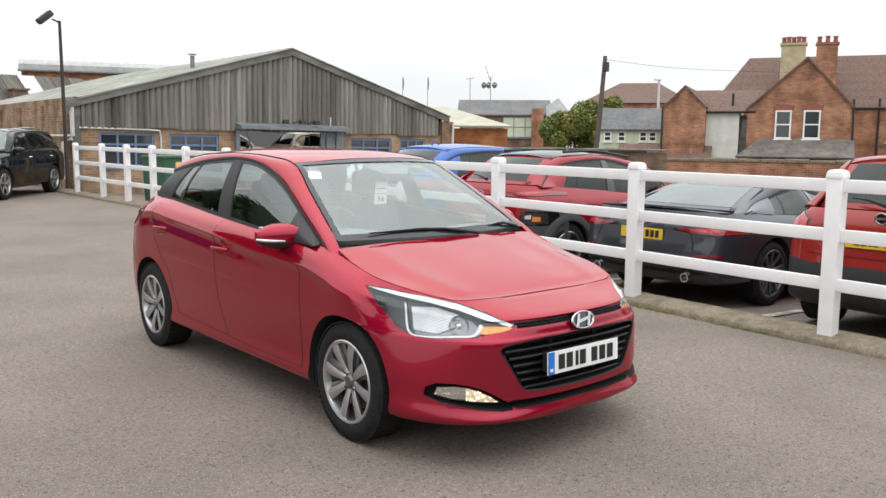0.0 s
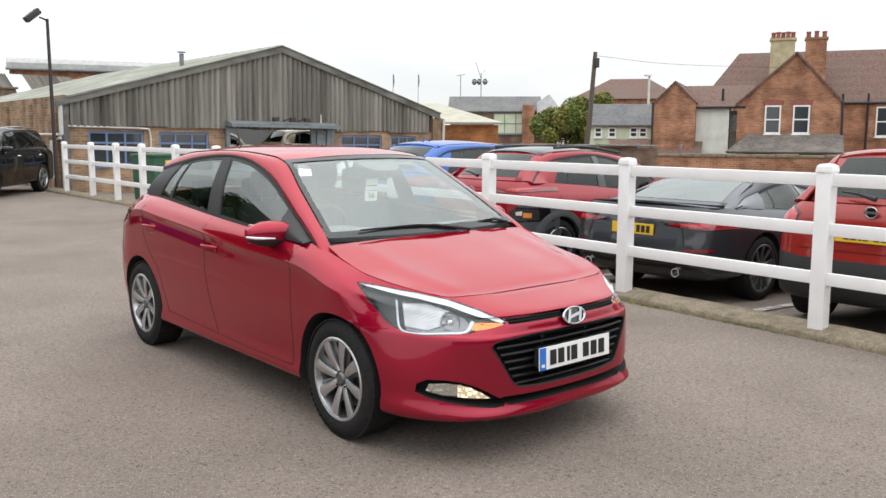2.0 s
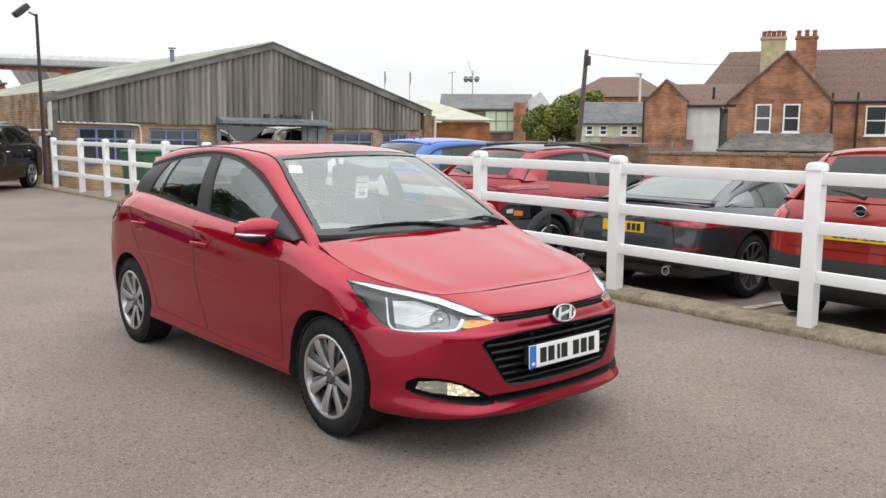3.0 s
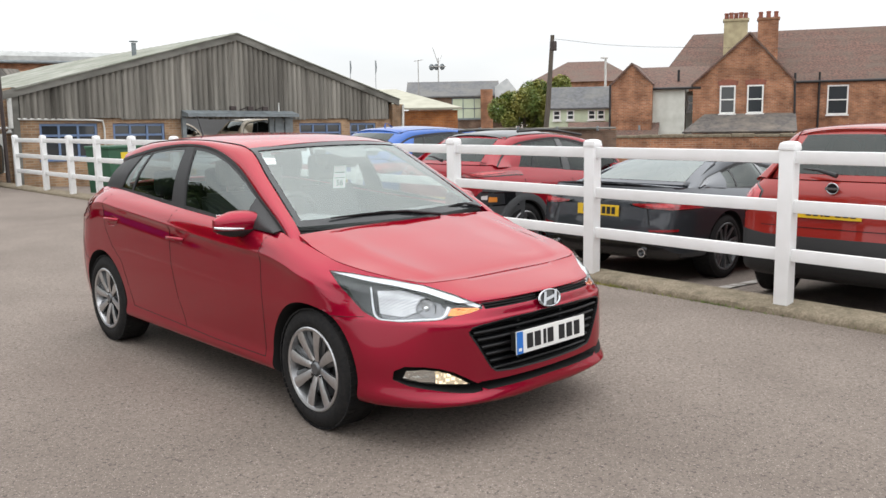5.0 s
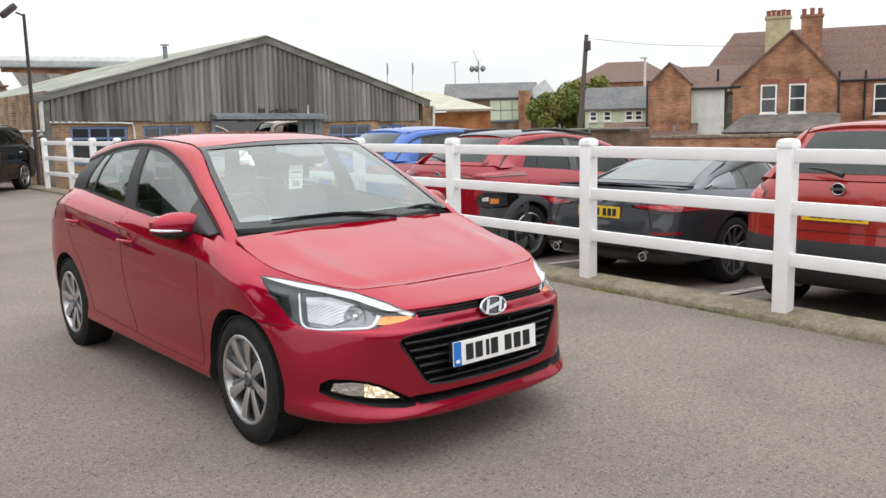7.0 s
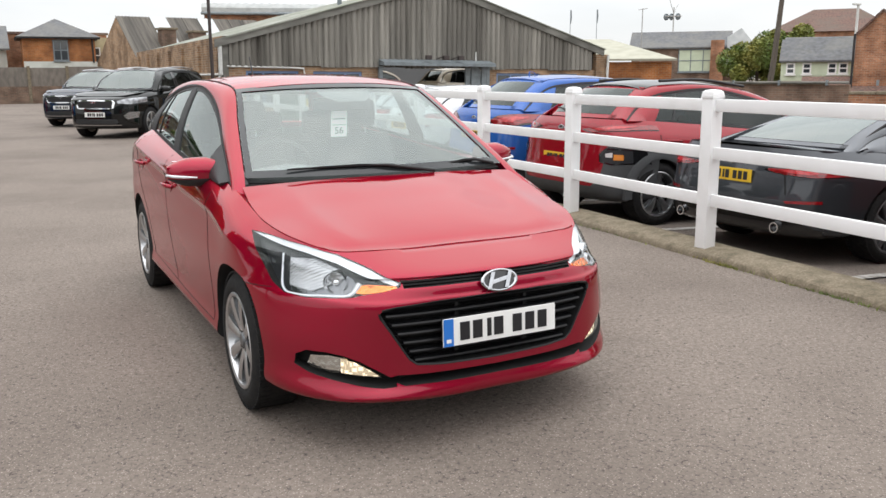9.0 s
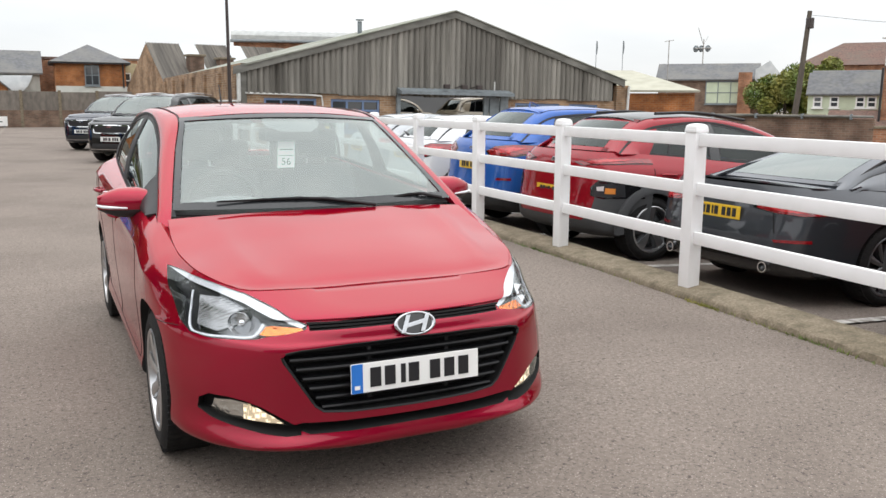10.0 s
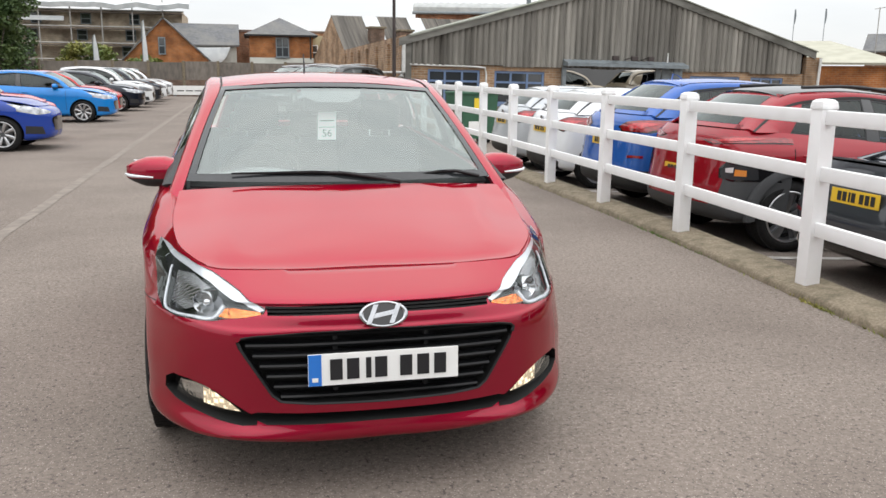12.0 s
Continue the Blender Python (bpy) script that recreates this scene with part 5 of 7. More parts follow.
    def onrear(name, outline, mat, label, lift=0.004, deep=-0.6):
        lift = {"bumper_cladding": 0.003, "lower_lamp": 0.008, "lamp_lens": 0.011, "cluster_lens": 0.011, "reflector": 0.007}.get(name, lift)
        if outline[0][0] > 1e-6 and outline[-1][0] > 1e-6:
            bm = skin(solid, prism([(x, L - 0.1, z) for x, z in outline], rear_way, deep, 0.4), lift)
            both(name, bm, mat, car, label, 60)
        else:
            bm = skin(solid, prism([(x, L - 0.1, z) for x, z in sym(outline)], rear_way, deep, 0.4), lift)
            part(name, bm, mat, car, label, 60)

    def shrunk(outline, q, dx=0.0):
        cx, cz = sum(p[0] for p in outline) / len(outline) + dx, sum(p[1] for p in outline) / len(outline)
        return [(cx + (x - cx) * q, cz + (z - cz) * q) for x, z in outline]

    for name, outline, mat, label in c.get("rear", ()):
        if name == "lower_lamp":
            onrear("lamp_surround", shrunk(outline, 1.25), GLOSS_BLACK, "black lamp surround", 0.006)
        if name == "tail_lamp":
            onrear("lamp_surround", shrunk(outline, 1.14), GLOSS_BLACK, "black lamp surround", 0.003)
            onrear("lamp_band", shrunk(outline, 0.52, 0.03), TAIL_BRIGHT, "bright red lamp band", 0.012)
        onrear(name, outline, mat, label, 0.008 if name == "tail_lamp" else 0.004)
    if c.get("plate_r"):
        plate(car, 0.0, L + 0.006 - c["plate_r"][1], c["plate_r"][0], PLATE_YELLOW, False, 1)
    if c.get("badge_r"):
        emblem(car, 0.0, L + 0.012 - c["badge_r"][1], c["badge_r"][0], 0.13 if c.get("badge_h", 0) < 0.1 else 0.105, c.get("badge_h", 0.075), 8, 1, c.get("badge_h", 0) > 0.1)
    for x, z in c.get("exhaust", ()):
        tip = lathe([(-0.12, 0.036), (0.0, 0.042), (0.012, 0.045), (0.012, 0.037), (-0.10, 0.033), (-0.10, 0)], 28, "y")
        bmesh.ops.translate(tip, vec=(x, L - 0.03, z), verts=tip.verts)
        part("exhaust_tip", tip, CHROME, car, "round chrome exhaust tip", 40)
    if c.get("wiper"):
        z = br + 0.07
        part("rear_wiper", merge(tube([(0.0, rear_y + 0.05, z - 0.02), (0.16, rear_y + 0.03, z + 0.02), (0.30, rear_y + 0.0, z + 0.03)], [0.022, 0.012, 0.006], 8)), BLACK_PLASTIC, car, "black rear wiper", 50)
    if c.get("fin"):
        fin = bmesh.new()
        grid(fin, [[(d * t, re - 0.30 + y, H - 0.035 + z) for y, z in ((0.0, 0.0), (0.10, 0.05), (0.16, 0.065), (0.17, 0.0))] for d, t in ((-0.02, 1), (0, 1), (0.02, 1))])
        for v in fin.verts:
            if v.co.z > H:
                v.co.x *= 0.3
        part("roof_fin", thick(fin, 0.004), col, car, "", 40)
    if c.get("rails"):
        rail = [p + Vector((-0.02, 0, 0.05)) for p in spline([Vector(v) for v in inn[2:5]], 6)]
        both("roof_rail", tube(rail, 0.016, 8), c["rails"], car, "roof rail", 50)
    # front end
    for name, outline, mat, label in c.get("front", ()):
        if outline[0][0] > 1e-6 and outline[-1][0] > 1e-6:
            both(name, skin(solid, prism([(x, 0.1, z) for x, z in outline], (0, -1, 0), -0.7, 0.4), 0.004), mat, car, label, 60)
        else:
            part(name, skin(solid, prism([(x, 0.1, z) for x, z in sym(outline)], (0, -1, 0), -0.5, 0.4), 0.004), mat, car, label, 60)
    if c.get("plate_f"):
        plate(car, 0.0, -0.012, c["plate_f"], PLATE_WHITE, False, -1)
    for y in (bp - 0.02, q + 0.25 if c["style"] != "saloon" else q + 0.1, cw + 0.15):
        tree = BVHTree.FromBMesh(solid)
        path = []
        for k in range(14):
            z = c["g"] + 0.16 + (bf - 0.06 - c["g"] - 0.16) * k / 13
            if abs(y - axles[1]) < r + 0.1 and z < 2 * r + 0.12:
                continue
            hit = tree.ray_cast(Vector((2, y, z)), Vector((-1, 0, 0)))[0]
            if hit:
                path.append(hit)
        if len(path) > 2:
            both("shut_line", tube(path, 0.004, 5), SEAM, car)
    for y in (bp - 0.18, q + 0.06):
        hit = BVHTree.FromBMesh(solid).ray_cast(Vector((2, y, bf - 0.12)), Vector((-1, 0, 0)))[0]
        if hit:
            both("door_handle", tube(spline([hit + Vector((-0.004, -0.1, 0)), hit + Vector((0.028, -0.04, 0.004)), hit + Vector((0.028, 0.04, 0.004)), hit + Vector((-0.004, 0.1, 0))], 4), 0.012, 8), c.get("handle", col), car, "", 50)
    return car


def lot_z(x):
    """The height of the lot behind the fence, which falls away from it."""
    for a, b, za, zb in ((0, 3.6, -0.09, -0.09), (3.6, 9.0, -0.09, -0.36), (9.0, 14, -0.36, -0.45), (14, 22, -0.45, -0.7), (22, 30, -0.7, -2.3), (30, 999, -2.3, -2.4)):
        if a <= x <= b:
            return za + (zb - za) * (x - a) / (b - a)


LOT_FALL = math.degrees(math.atan(0.27 / 5.4))
DARK_GREY = paint("dark_grey_car_paint", (0.046, 0.050, 0.057), 0.9, 0.4)
ROYAL = paint("royal_blue_car_paint", (0.024, 0.105, 0.38), 0.3)
DEEP_BLUE = paint("deep_blue_car_paint", (0.015, 0.05, 0.30), 0.3)
SKY_BLUE = paint("bright_blue_car_paint", (0.015, 0.22, 0.62), 0.2)
ORANGE_RED = paint("orange_red_car_paint", (0.27, 0.024, 0.019), 0.25)
CRIMSON = paint("crimson_car_paint", (0.27, 0.007, 0.016), 0.3, 0.4)
INDICATOR = material("amber_lens", (0.65, 0.22, 0.03), 0.2, coat=0.8)
BRIGHT_RED = paint("bright_red_car_paint", (0.55, 0.02, 0.018))
BLACK_PAINT = paint("black_car_paint", (0.005, 0.006, 0.006), 0.1)
NAVY = paint("navy_car_paint", (0.010, 0.014, 0.024), 0.3)
WHITE_PAINT = paint("white_car_paint", (0.74, 0.75, 0.76))
SILVER = paint("silver_car_paint", (0.46, 0.48, 0.50), 0.5)
CLADDING = material("grey_cladding", (0.045, 0.047, 0.050), 0.6, second=(0.06, 0.062, 0.065), scale=200)
HEADLAMP = material("headlamp_unit", (0.55, 0.57, 0.60), 0.12, 0.5, second=(0.12, 0.12, 0.13), scale=9, coat=1.0)
RIGHT_ROW = "cars parked along the fence"
LEFT_ROW = "cars parked along the yard"


def backed(x, y, L, turn=0.0):
    """The pose of a car whose tail stands at x, y and whose nose points away from the fence."""
    return pose(x, y, lot_z(x), 0, 0, 90 + turn) @ pose(0, 0, 0, LOT_FALL) @ Matrix.Translation((0, -L, 0))


parked_car({"name": "saloon_car", "at": backed(3.94, 2.66, 4.71), "label": "dark grey four-door saloon parked tail to the white fence", "group": RIGHT_ROW, "style": "saloon",
            "L": 4.71, "W": 1.83, "H": 1.32, "g": 0.20, "hood": 0.74, "belt": (0.90, 0.95), "cowl": 1.42, "ws_top": 2.15, "roof_end": 3.34, "rear_base": 4.08, "roof_w": 0.57, "tail": 0.10,
            "paint": DARK_GREY, "r": 0.335, "wall": 0.09, "axle": (0.80, 3.65), "spokes": 10, "rim": ALLOY_GREY, "blade": 0.30, "b_pillar": 2.55, "c_pillar": 3.30, "fin": True, "pane": SALOON_GLASS,
            "rear": [("tail_lamp", [(0.90, 0.80), (0.905, 0.755), (0.80, 0.735), (0.56, 0.742), (0.40, 0.765), (0.40, 0.782), (0.55, 0.788), (0.80, 0.812)], TAIL_RED, "slim red tail lamp"),
                     ("bumper_insert", [(0.0, 0.40), (0.50, 0.40), (0.74, 0.36), (0.84, 0.30), (0.80, 0.22), (0.0, 0.22)], GLOSS_BLACK, "black bumper insert"),
                     ("reflector", [(0.84, 0.55), (0.84, 0.525), (0.62, 0.51), (0.60, 0.53)], TAIL_RED, "red bumper reflector"),
                     ("boot_line", [(0.60, 0.58), (0.61, 0.58), (0.53, 0.86), (0.52, 0.86)], SEAM, "")],
            "plate_r": (0.70, 0.025), "badge_r": (0.835, 0.05), "badge_h": 0.085,  "exhaust": [(0.55, 0.30), (-0.55, 0.30)]})

parked_car({"name": "suv_car", "at": backed(3.72, 4.96, 4.165), "label": "crimson compact SUV with dark grey wheel arch cladding", "group": RIGHT_ROW, "style": "hatch",
            "L": 4.165, "W": 1.80, "H": 1.55, "g": 0.22, "hood": 0.90, "belt": (1.02, 1.10), "cowl": 1.20, "ws_top": 1.85, "roof_end": 3.42, "rear_base": 3.95, "roof_w": 0.58,
            "paint": CRIMSON, "r": 0.335, "wall": 0.10, "axle": (0.83, 3.43), "spokes": 5, "clad": True, "rails": BLACK_PLASTIC, "wiper": True, "roof_paint": BLACK_PAINT,
            "rear": [("tail_lamp", [(0.90, 1.06), (0.90, 1.03), (0.80, 0.985), (0.52, 0.96), (0.40, 0.985), (0.50, 1.005), (0.70, 1.035)], TAIL_RED, "slim red tail lamp"),
                     ("bumper_cladding", [(0.0, 0.40), (0.60, 0.40), (0.70, 0.50), (0.72, 0.62), (0.74, 0.85), (0.90, 0.87), (0.90, 0.22), (0.0, 0.22)], CLADDING, "dark grey bumper cladding"),
                     ("lower_lamp", [(0.868, 0.790), (0.868, 0.665), (0.79, 0.650), (0.695, 0.670), (0.680, 0.735), (0.735, 0.790)], LAMP_GREY, "dark lower rear lamp unit"),
                     ("lamp_lens", [(0.790, 0.765), (0.790, 0.715), (0.735, 0.712), (0.728, 0.750)], TAIL_WHITE, "clear lamp lens"),
                     ("cluster_lens", [(0.845, 0.745), (0.845, 0.690), (0.800, 0.688), (0.800, 0.748)], INDICATOR, "amber lamp lens"),
                     ("reflector", [(0.80, 0.690), (0.80, 0.668), (0.73, 0.672), (0.73, 0.692)], TAIL_RED, "red lamp strip")],
            "plate_r": (0.66, 0.03), "badge_r": (0.98, 0.075)})

parked_car({"name": "suv_car", "at": backed(3.80, 0.24, 4.37), "label": "orange red family SUV with black lower bumper", "group": RIGHT_ROW, "style": "hatch",
            "L": 4.37, "W": 1.80, "H": 1.61, "g": 0.22, "hood": 0.95, "belt": (1.04, 1.085), "cowl": 1.25, "ws_top": 1.95, "roof_end": 3.78, "rear_base": 4.20, "roof_w": 0.60,
            "paint": ORANGE_RED, "r": 0.34, "wall": 0.11, "axle": (0.86, 3.50), "spokes": 5, "wiper": True,
            "rear": [("tail_lamp", [(0.90, 1.06), (0.90, 0.86), (0.80, 0.80), (0.66, 0.87), (0.64, 0.98), (0.74, 1.05)], TAIL_BRIGHT, "bright red tail lamp"),
                     ("lamp_lens", [(0.885, 1.01), (0.885, 0.93), (0.80, 0.90), (0.72, 0.93), (0.74, 1.00), (0.80, 1.02)], TAIL_BRIGHT, "bright red lamp lens"),
                     ("bumper_cladding", [(0.0, 0.62), (0.55, 0.62), (0.90, 0.66), (0.90, 0.22), (0.0, 0.22)], BLACK_PLASTIC, "black lower bumper"),
                     ("reflector", [(0.80, 0.45), (0.80, 0.41), (0.68, 0.40), (0.68, 0.44)], TAIL_RED, "red bumper reflector"),
                     ("tailgate_line", [(0.0, 0.70), (0.60, 0.70), (0.60, 0.694), (0.0, 0.694)], SEAM, "")],
            "plate_r": (0.835, 0.02), "badge_r": (1.03, 0.06), "badge_h": 0.101})

parked_car({"name": "suv_car", "at": backed(3.80, 7.05, 4.48), "label": "bright royal blue family SUV parked tail first", "group": RIGHT_ROW, "style": "hatch",
            "L": 4.48, "W": 1.85, "H": 1.62, "g": 0.22, "hood": 0.95, "belt": (1.05, 1.13), "cowl": 1.25, "ws_top": 1.95, "roof_end": 3.72, "rear_base": 4.27, "roof_w": 0.60,
            "paint": ROYAL, "r": 0.345, "wall": 0.11, "axle": (0.88, 3.55), "spokes": 5, "clad": True, "fin": True, "wiper": True,
            "rear": [("tail_lamp", [(0.92, 1.08), (0.92, 1.02), (0.84, 0.95), (0.50, 0.94), (0.42, 0.99), (0.55, 1.05), (0.80, 1.085)], TAIL_RED, "wide red tail lamp"),
                     ("bumper_cladding", [(0.0, 0.46), (0.60, 0.46), (0.92, 0.52), (0.92, 0.22), (0.0, 0.22)], BLACK_PLASTIC, "black lower bumper"),
                     ("reflector", [(0.84, 0.68), (0.84, 0.65), (0.66, 0.64), (0.66, 0.67)], TAIL_RED, "red bumper reflector")],
            "plate_r": (0.80, 0.03), "badge_r": (1.00, 0.075)})

HATCH_LAMPS = [("tail_lamp", [(0.85, 1.00), (0.85, 0.86), (0.72, 0.80), (0.56, 0.84), (0.58, 0.93), (0.70, 0.99)], TAIL_RED, "red tail lamp"),
               ("bumper_insert", [(0.0, 0.42), (0.5, 0.42), (0.70, 0.36), (0.66, 0.22), (0.0, 0.22)], BLACK_PLASTIC, "black bumper insert")]
HATCH_FRONT = [("headlamp", [(0.80, 0.86), (0.82, 0.72), (0.70, 0.66), (0.46, 0.68), (0.42, 0.71), (0.60, 0.78)], HEADLAMP, "clear headlamp"),
               ("grille", [(0.0, 0.62), (0.40, 0.61), (0.46, 0.56), (0.36, 0.36), (0.0, 0.35)], GLOSS_BLACK, "black grille"),
               ("fog_recess", [(0.78, 0.46), (0.78, 0.32), (0.60, 0.30), (0.64, 0.44)], BLACK_PLASTIC, "black fog lamp recess")]


def small_hatch(name, at, label, col, group, front=False, **extra):
    spec = {"name": name, "at": at, "label": label, "group": group, "style": "hatch", "L": 4.05, "W": 1.74, "H": 1.46, "g": 0.20, "hood": 0.80, "belt": (0.96, 1.05), "cowl": 1.10, "ws_top": 1.78,
            "roof_end": 3.42, "rear_base": 3.86, "roof_w": 0.56, "paint": col, "r": 0.31, "wall": 0.085, "axle": (0.82, 3.38), "spokes": 8}
    spec["front" if front else "rear"] = HATCH_FRONT if front else HATCH_LAMPS
    if not front:
        spec.update(plate_r=(0.80, 0.03), badge_r=(0.95, 0.06), wiper=True)
    spec.update(extra)
    return parked_car(spec)


small_hatch("hatchback_car", backed(3.85, 9.45, 4.05), "white hatchback with black lower bumper", WHITE_PAINT, RIGHT_ROW)
small_hatch("hatchback_car", backed(3.95, 11.75, 4.05), "silver hatchback with large red tail lamps", SILVER, RIGHT_ROW)

SUV_FRONT = [("headlamp", [(0.93, 0.98), (0.93, 0.86), (0.80, 0.82), (0.56, 0.84), (0.54, 0.90), (0.72, 0.95)], HEADLAMP, "clear headlamp"),
             ("grille_frame", [(0.0, 0.922), (0.46, 0.914), (0.505, 0.86), (0.47, 0.73), (0.40, 0.714), (0.0, 0.709)], CHROME, "chrome grille frame"),
             ("fog_recess", [(0.88, 0.64), (0.86, 0.50), (0.72, 0.46), (0.66, 0.55), (0.74, 0.64)], LAMP_SILVER, "silver fog lamp surround"),
             ("intake", [(0.0, 0.48), (0.52, 0.47), (0.56, 0.40), (0.50, 0.36), (0.0, 0.36)], BLACK_PLASTIC, "black lower intake"),
             ("skid_strip", [(0.0, 0.345), (0.60, 0.345), (0.62, 0.325), (0.0, 0.32)], LAMP_SILVER, "silver skid strip")]


def big_suv(at, label, grade, **extra):
    spec = {"name": "suv_car", "at": at, "label": label, "group": "dark SUVs by the barn", "style": "hatch", "L": 4.78, "W": 1.89, "H": 1.69, "g": 0.24, "hood": 1.00, "belt": (1.10, 1.18), "cowl": 1.28, "ws_top": 2.0,
            "roof_end": 4.30, "rear_base": 4.58, "roof_w": 0.62, "paint": grade, "r": 0.37, "wall": 0.12, "axle": (0.95, 3.73), "spokes": 5, "rails": CHROME, "front": SUV_FRONT, "plate_f": 0.58, "screen": SCREEN, "b_pillar": 2.55, "c_pillar": 3.55,
            "handle": CHROME}
    spec.update(extra)
    car = parked_car(spec)
    hole = sheet([[(x * (0.90 + 0.6 * (z - 0.735)), -0.022 + 0.16 * abs(x) ** 2.4, z) for x in [0.455 * k / 8 for k in range(-8, 9)]] for z in (0.738, 0.82, 0.893)], 0.02)
    part("grille_mesh", hole, BLACK_PLASTIC, car, "black grille mesh", 40)
    emblem(car, 0.0, -0.030, 0.872, 0.13, 0.065, 0, -1, True)
    return car


big_suv(pose(0.43, 19.06, 0, 0, 0, -37.7), "black seven-seat SUV with chrome grille frame and roof rails", BLACK_PAINT)
big_suv(pose(0.10, 24.9, 0, 0, 0, -37.7), "dark blue-grey SUV parked behind a black one", NAVY)


def nosed(x, y):
    """The pose of a car whose nose stands at x, y and points across the yard."""
    return pose(x, y, 0, 0, 0, 90)


small_hatch("hatchback_car", nosed(-3.85, 14.95), "deep blue hatchback with alloy wheels", DEEP_BLUE, LEFT_ROW, True)
small_hatch("hatchback_car", nosed(-4.35, 17.2), "bright red hatchback between two blue cars", BRIGHT_RED, LEFT_ROW, True)
small_hatch("hatchback_car", nosed(-4.0, 24.2), "bright blue hatchback with silver alloy wheels", SKY_BLUE, LEFT_ROW, True)
small_hatch("hatchback_car", nosed(-4.3, 27.6), "bright red hatchback beside a bright blue one", BRIGHT_RED, LEFT_ROW, True)
small_hatch("hatchback_car", nosed(-3.95, 31.3), "navy hatchback with silver alloy wheels", NAVY, LEFT_ROW, True)
for y, colour, word in ((34.6, WHITE_PAINT, "white SUV"), (38.0, NAVY, "dark navy SUV"), (41.4, WHITE_PAINT, "white SUV"), (44.8, WHITE_PAINT, "white SUV")):
    small_hatch("suv_car", nosed(-3.9, y), word + " at the far end of the yard row", colour, LEFT_ROW, True, H=1.62, hood=0.92, belt=(1.05, 1.12), g=0.22, r=0.34, wall=0.1, screen=SIDE_GLASS)
# ---------------------------------------------------------------- ground, kerb, fence
POSTS = [(3.10, -1.64), (3.23, 0.30), (3.35, 2.25), (3.48, 4.27), (3.52, 6.12), (3.54, 7.92), (3.56, 9.66), (3.575, 11.36), (3.59, 13.15), (3.60, 14.88), (3.61, 16.42), (3.62, 18.10), (3.63, 20.15)]


def fence_x(y):
    pts = [(POSTS[0][0] - 0.3, -5.4), *POSTS, (POSTS[-1][0], 400)]
    for (xa, ya), (xb, yb) in zip(pts, pts[1:]):
        if ya <= y <= yb:
            return xa + (xb - xa) * (y - ya) / (yb - ya)
    return pts[0][0]


ground = bmesh.new()
rows = []
for y in (-300, -120, -40, -12, -5, -2, 0, 2, 4, 6, 8, 10, 12, 14, 16, 18, 20, 22, 23, 30, 40, 60, 100, 200, 500):
    fx = fence_x(y)
    rows.append([(-300, y, 0), (-100, y, 0), (-30, y, 0), (-10, y, 0), (-4, y, 0), (0, y, 0), (fx - 0.1, y, 0), *[(x, y, lot_z(x)) for x in (fx + 0.1, 9.0, 14, 22, 30, 60, 120, 400)]])
grid(ground, rows)
bmesh.ops.recalc_face_normals(ground, faces=ground.faces)
tagged(part("ground", ground, TARMAC), "worn brown-grey tarmac yard", "ground", "", "structure")



def fence():
    f = thing("ranch_fence", pose(3.4, 4, 0), "white plastic post and rail fence standing on a concrete kerb", "fence")
    off = Vector((3.4, 4, 0))
    for k, (x, y) in enumerate(POSTS):
        p = Vector((x, y, 0)) - off
        post = boxes((p.x - 0.058, p.y - 0.058, 0.02, p.x + 0.058, p.y + 0.058, 1.275), bevel=0.008)
        po = part("post", post, FENCE_WHITE, f, "", 30)
        cap = bmesh.new()
        box(cap, p.x - 0.064, p.y - 0.064, 1.265, p.x + 0.064, p.y + 0.064, 1.29, 0.006)
        rows = [[(p.x + r * sx, p.y + r * sy, z) for sx, sy in ((-1, -1), (1, -1), (1, 1), (-1, 1))] for r, z in ((0.062, 1.29), (0.057, 1.316), (0.040, 1.330), (0.01, 1.335))]
        grid(cap, rows, close_u=True)
        part("post_cap", cap, FENCE_WHITE, po, "", 30)
    ends = [Vector((x, y, 0)) - off for x, y in POSTS]
    ends[0] += (ends[0] - ends[1])
    for a, b in zip(ends, ends[1:]):
        way = (b - a)
        for z in (0.457, 0.836, 1.212):
            m = Matrix.Translation((a + b) / 2 + Vector((0, 0, z))) @ Matrix.Rotation(math.atan2(way.y, way.x), 4, "Z")
            bm = bmesh.new()
            box(bm, -way.length / 2 + 0.0, -0.022, -0.049, way.length / 2, 0.022, 0.049, 0.010, m)
            part("rail", bm, FENCE_WHITE, f, "", 30)


fence()


def kerb():
    bm = bmesh.new()
    line = [Vector((x, y, 0)) for x, y in POSTS]
    line = [line[0] + (line[0] - line[1]) * 3, *line, line[-1] + Vector((0.02, 2.2, 0))]
    pts = resample(spline(line, 6), 900)
    rows = []
    for dx, z in ((-0.150, -0.02), (-0.146, 0.020), (-0.136, 0.042), (-0.120, 0.052), (-0.06, 0.064), (0.04, 0.076), (0.17, 0.078), (0.20, 0.05), (0.215, -0.14)):
        rough = 0.8 if dx < -0.1 else 0.3
        rows.append([p + Vector((dx + rough * (0.016 * noise.noise(p * 4.1 + Vector((dx * 9, 0, 3))) + 0.010 * noise.noise(p * 17 + Vector((dx * 30, 0, 3)))), 0,
                                 z + rough * (0.008 * noise.noise(p * 6.3 + Vector((dx * 20, 5, 0))) + 0.006 * noise.noise(p * 21 + Vector((dx * 40, 5, 0)))))) for p in pts])
    grid(bm, rows)
    bmesh.ops.recalc_face_normals(bm, faces=bm.faces)
    tagged(part("kerb", bm, CONCRETE, None, "", 35), "worn mossy concrete kerb under the fence", "kerb", "", "structure")


kerb()

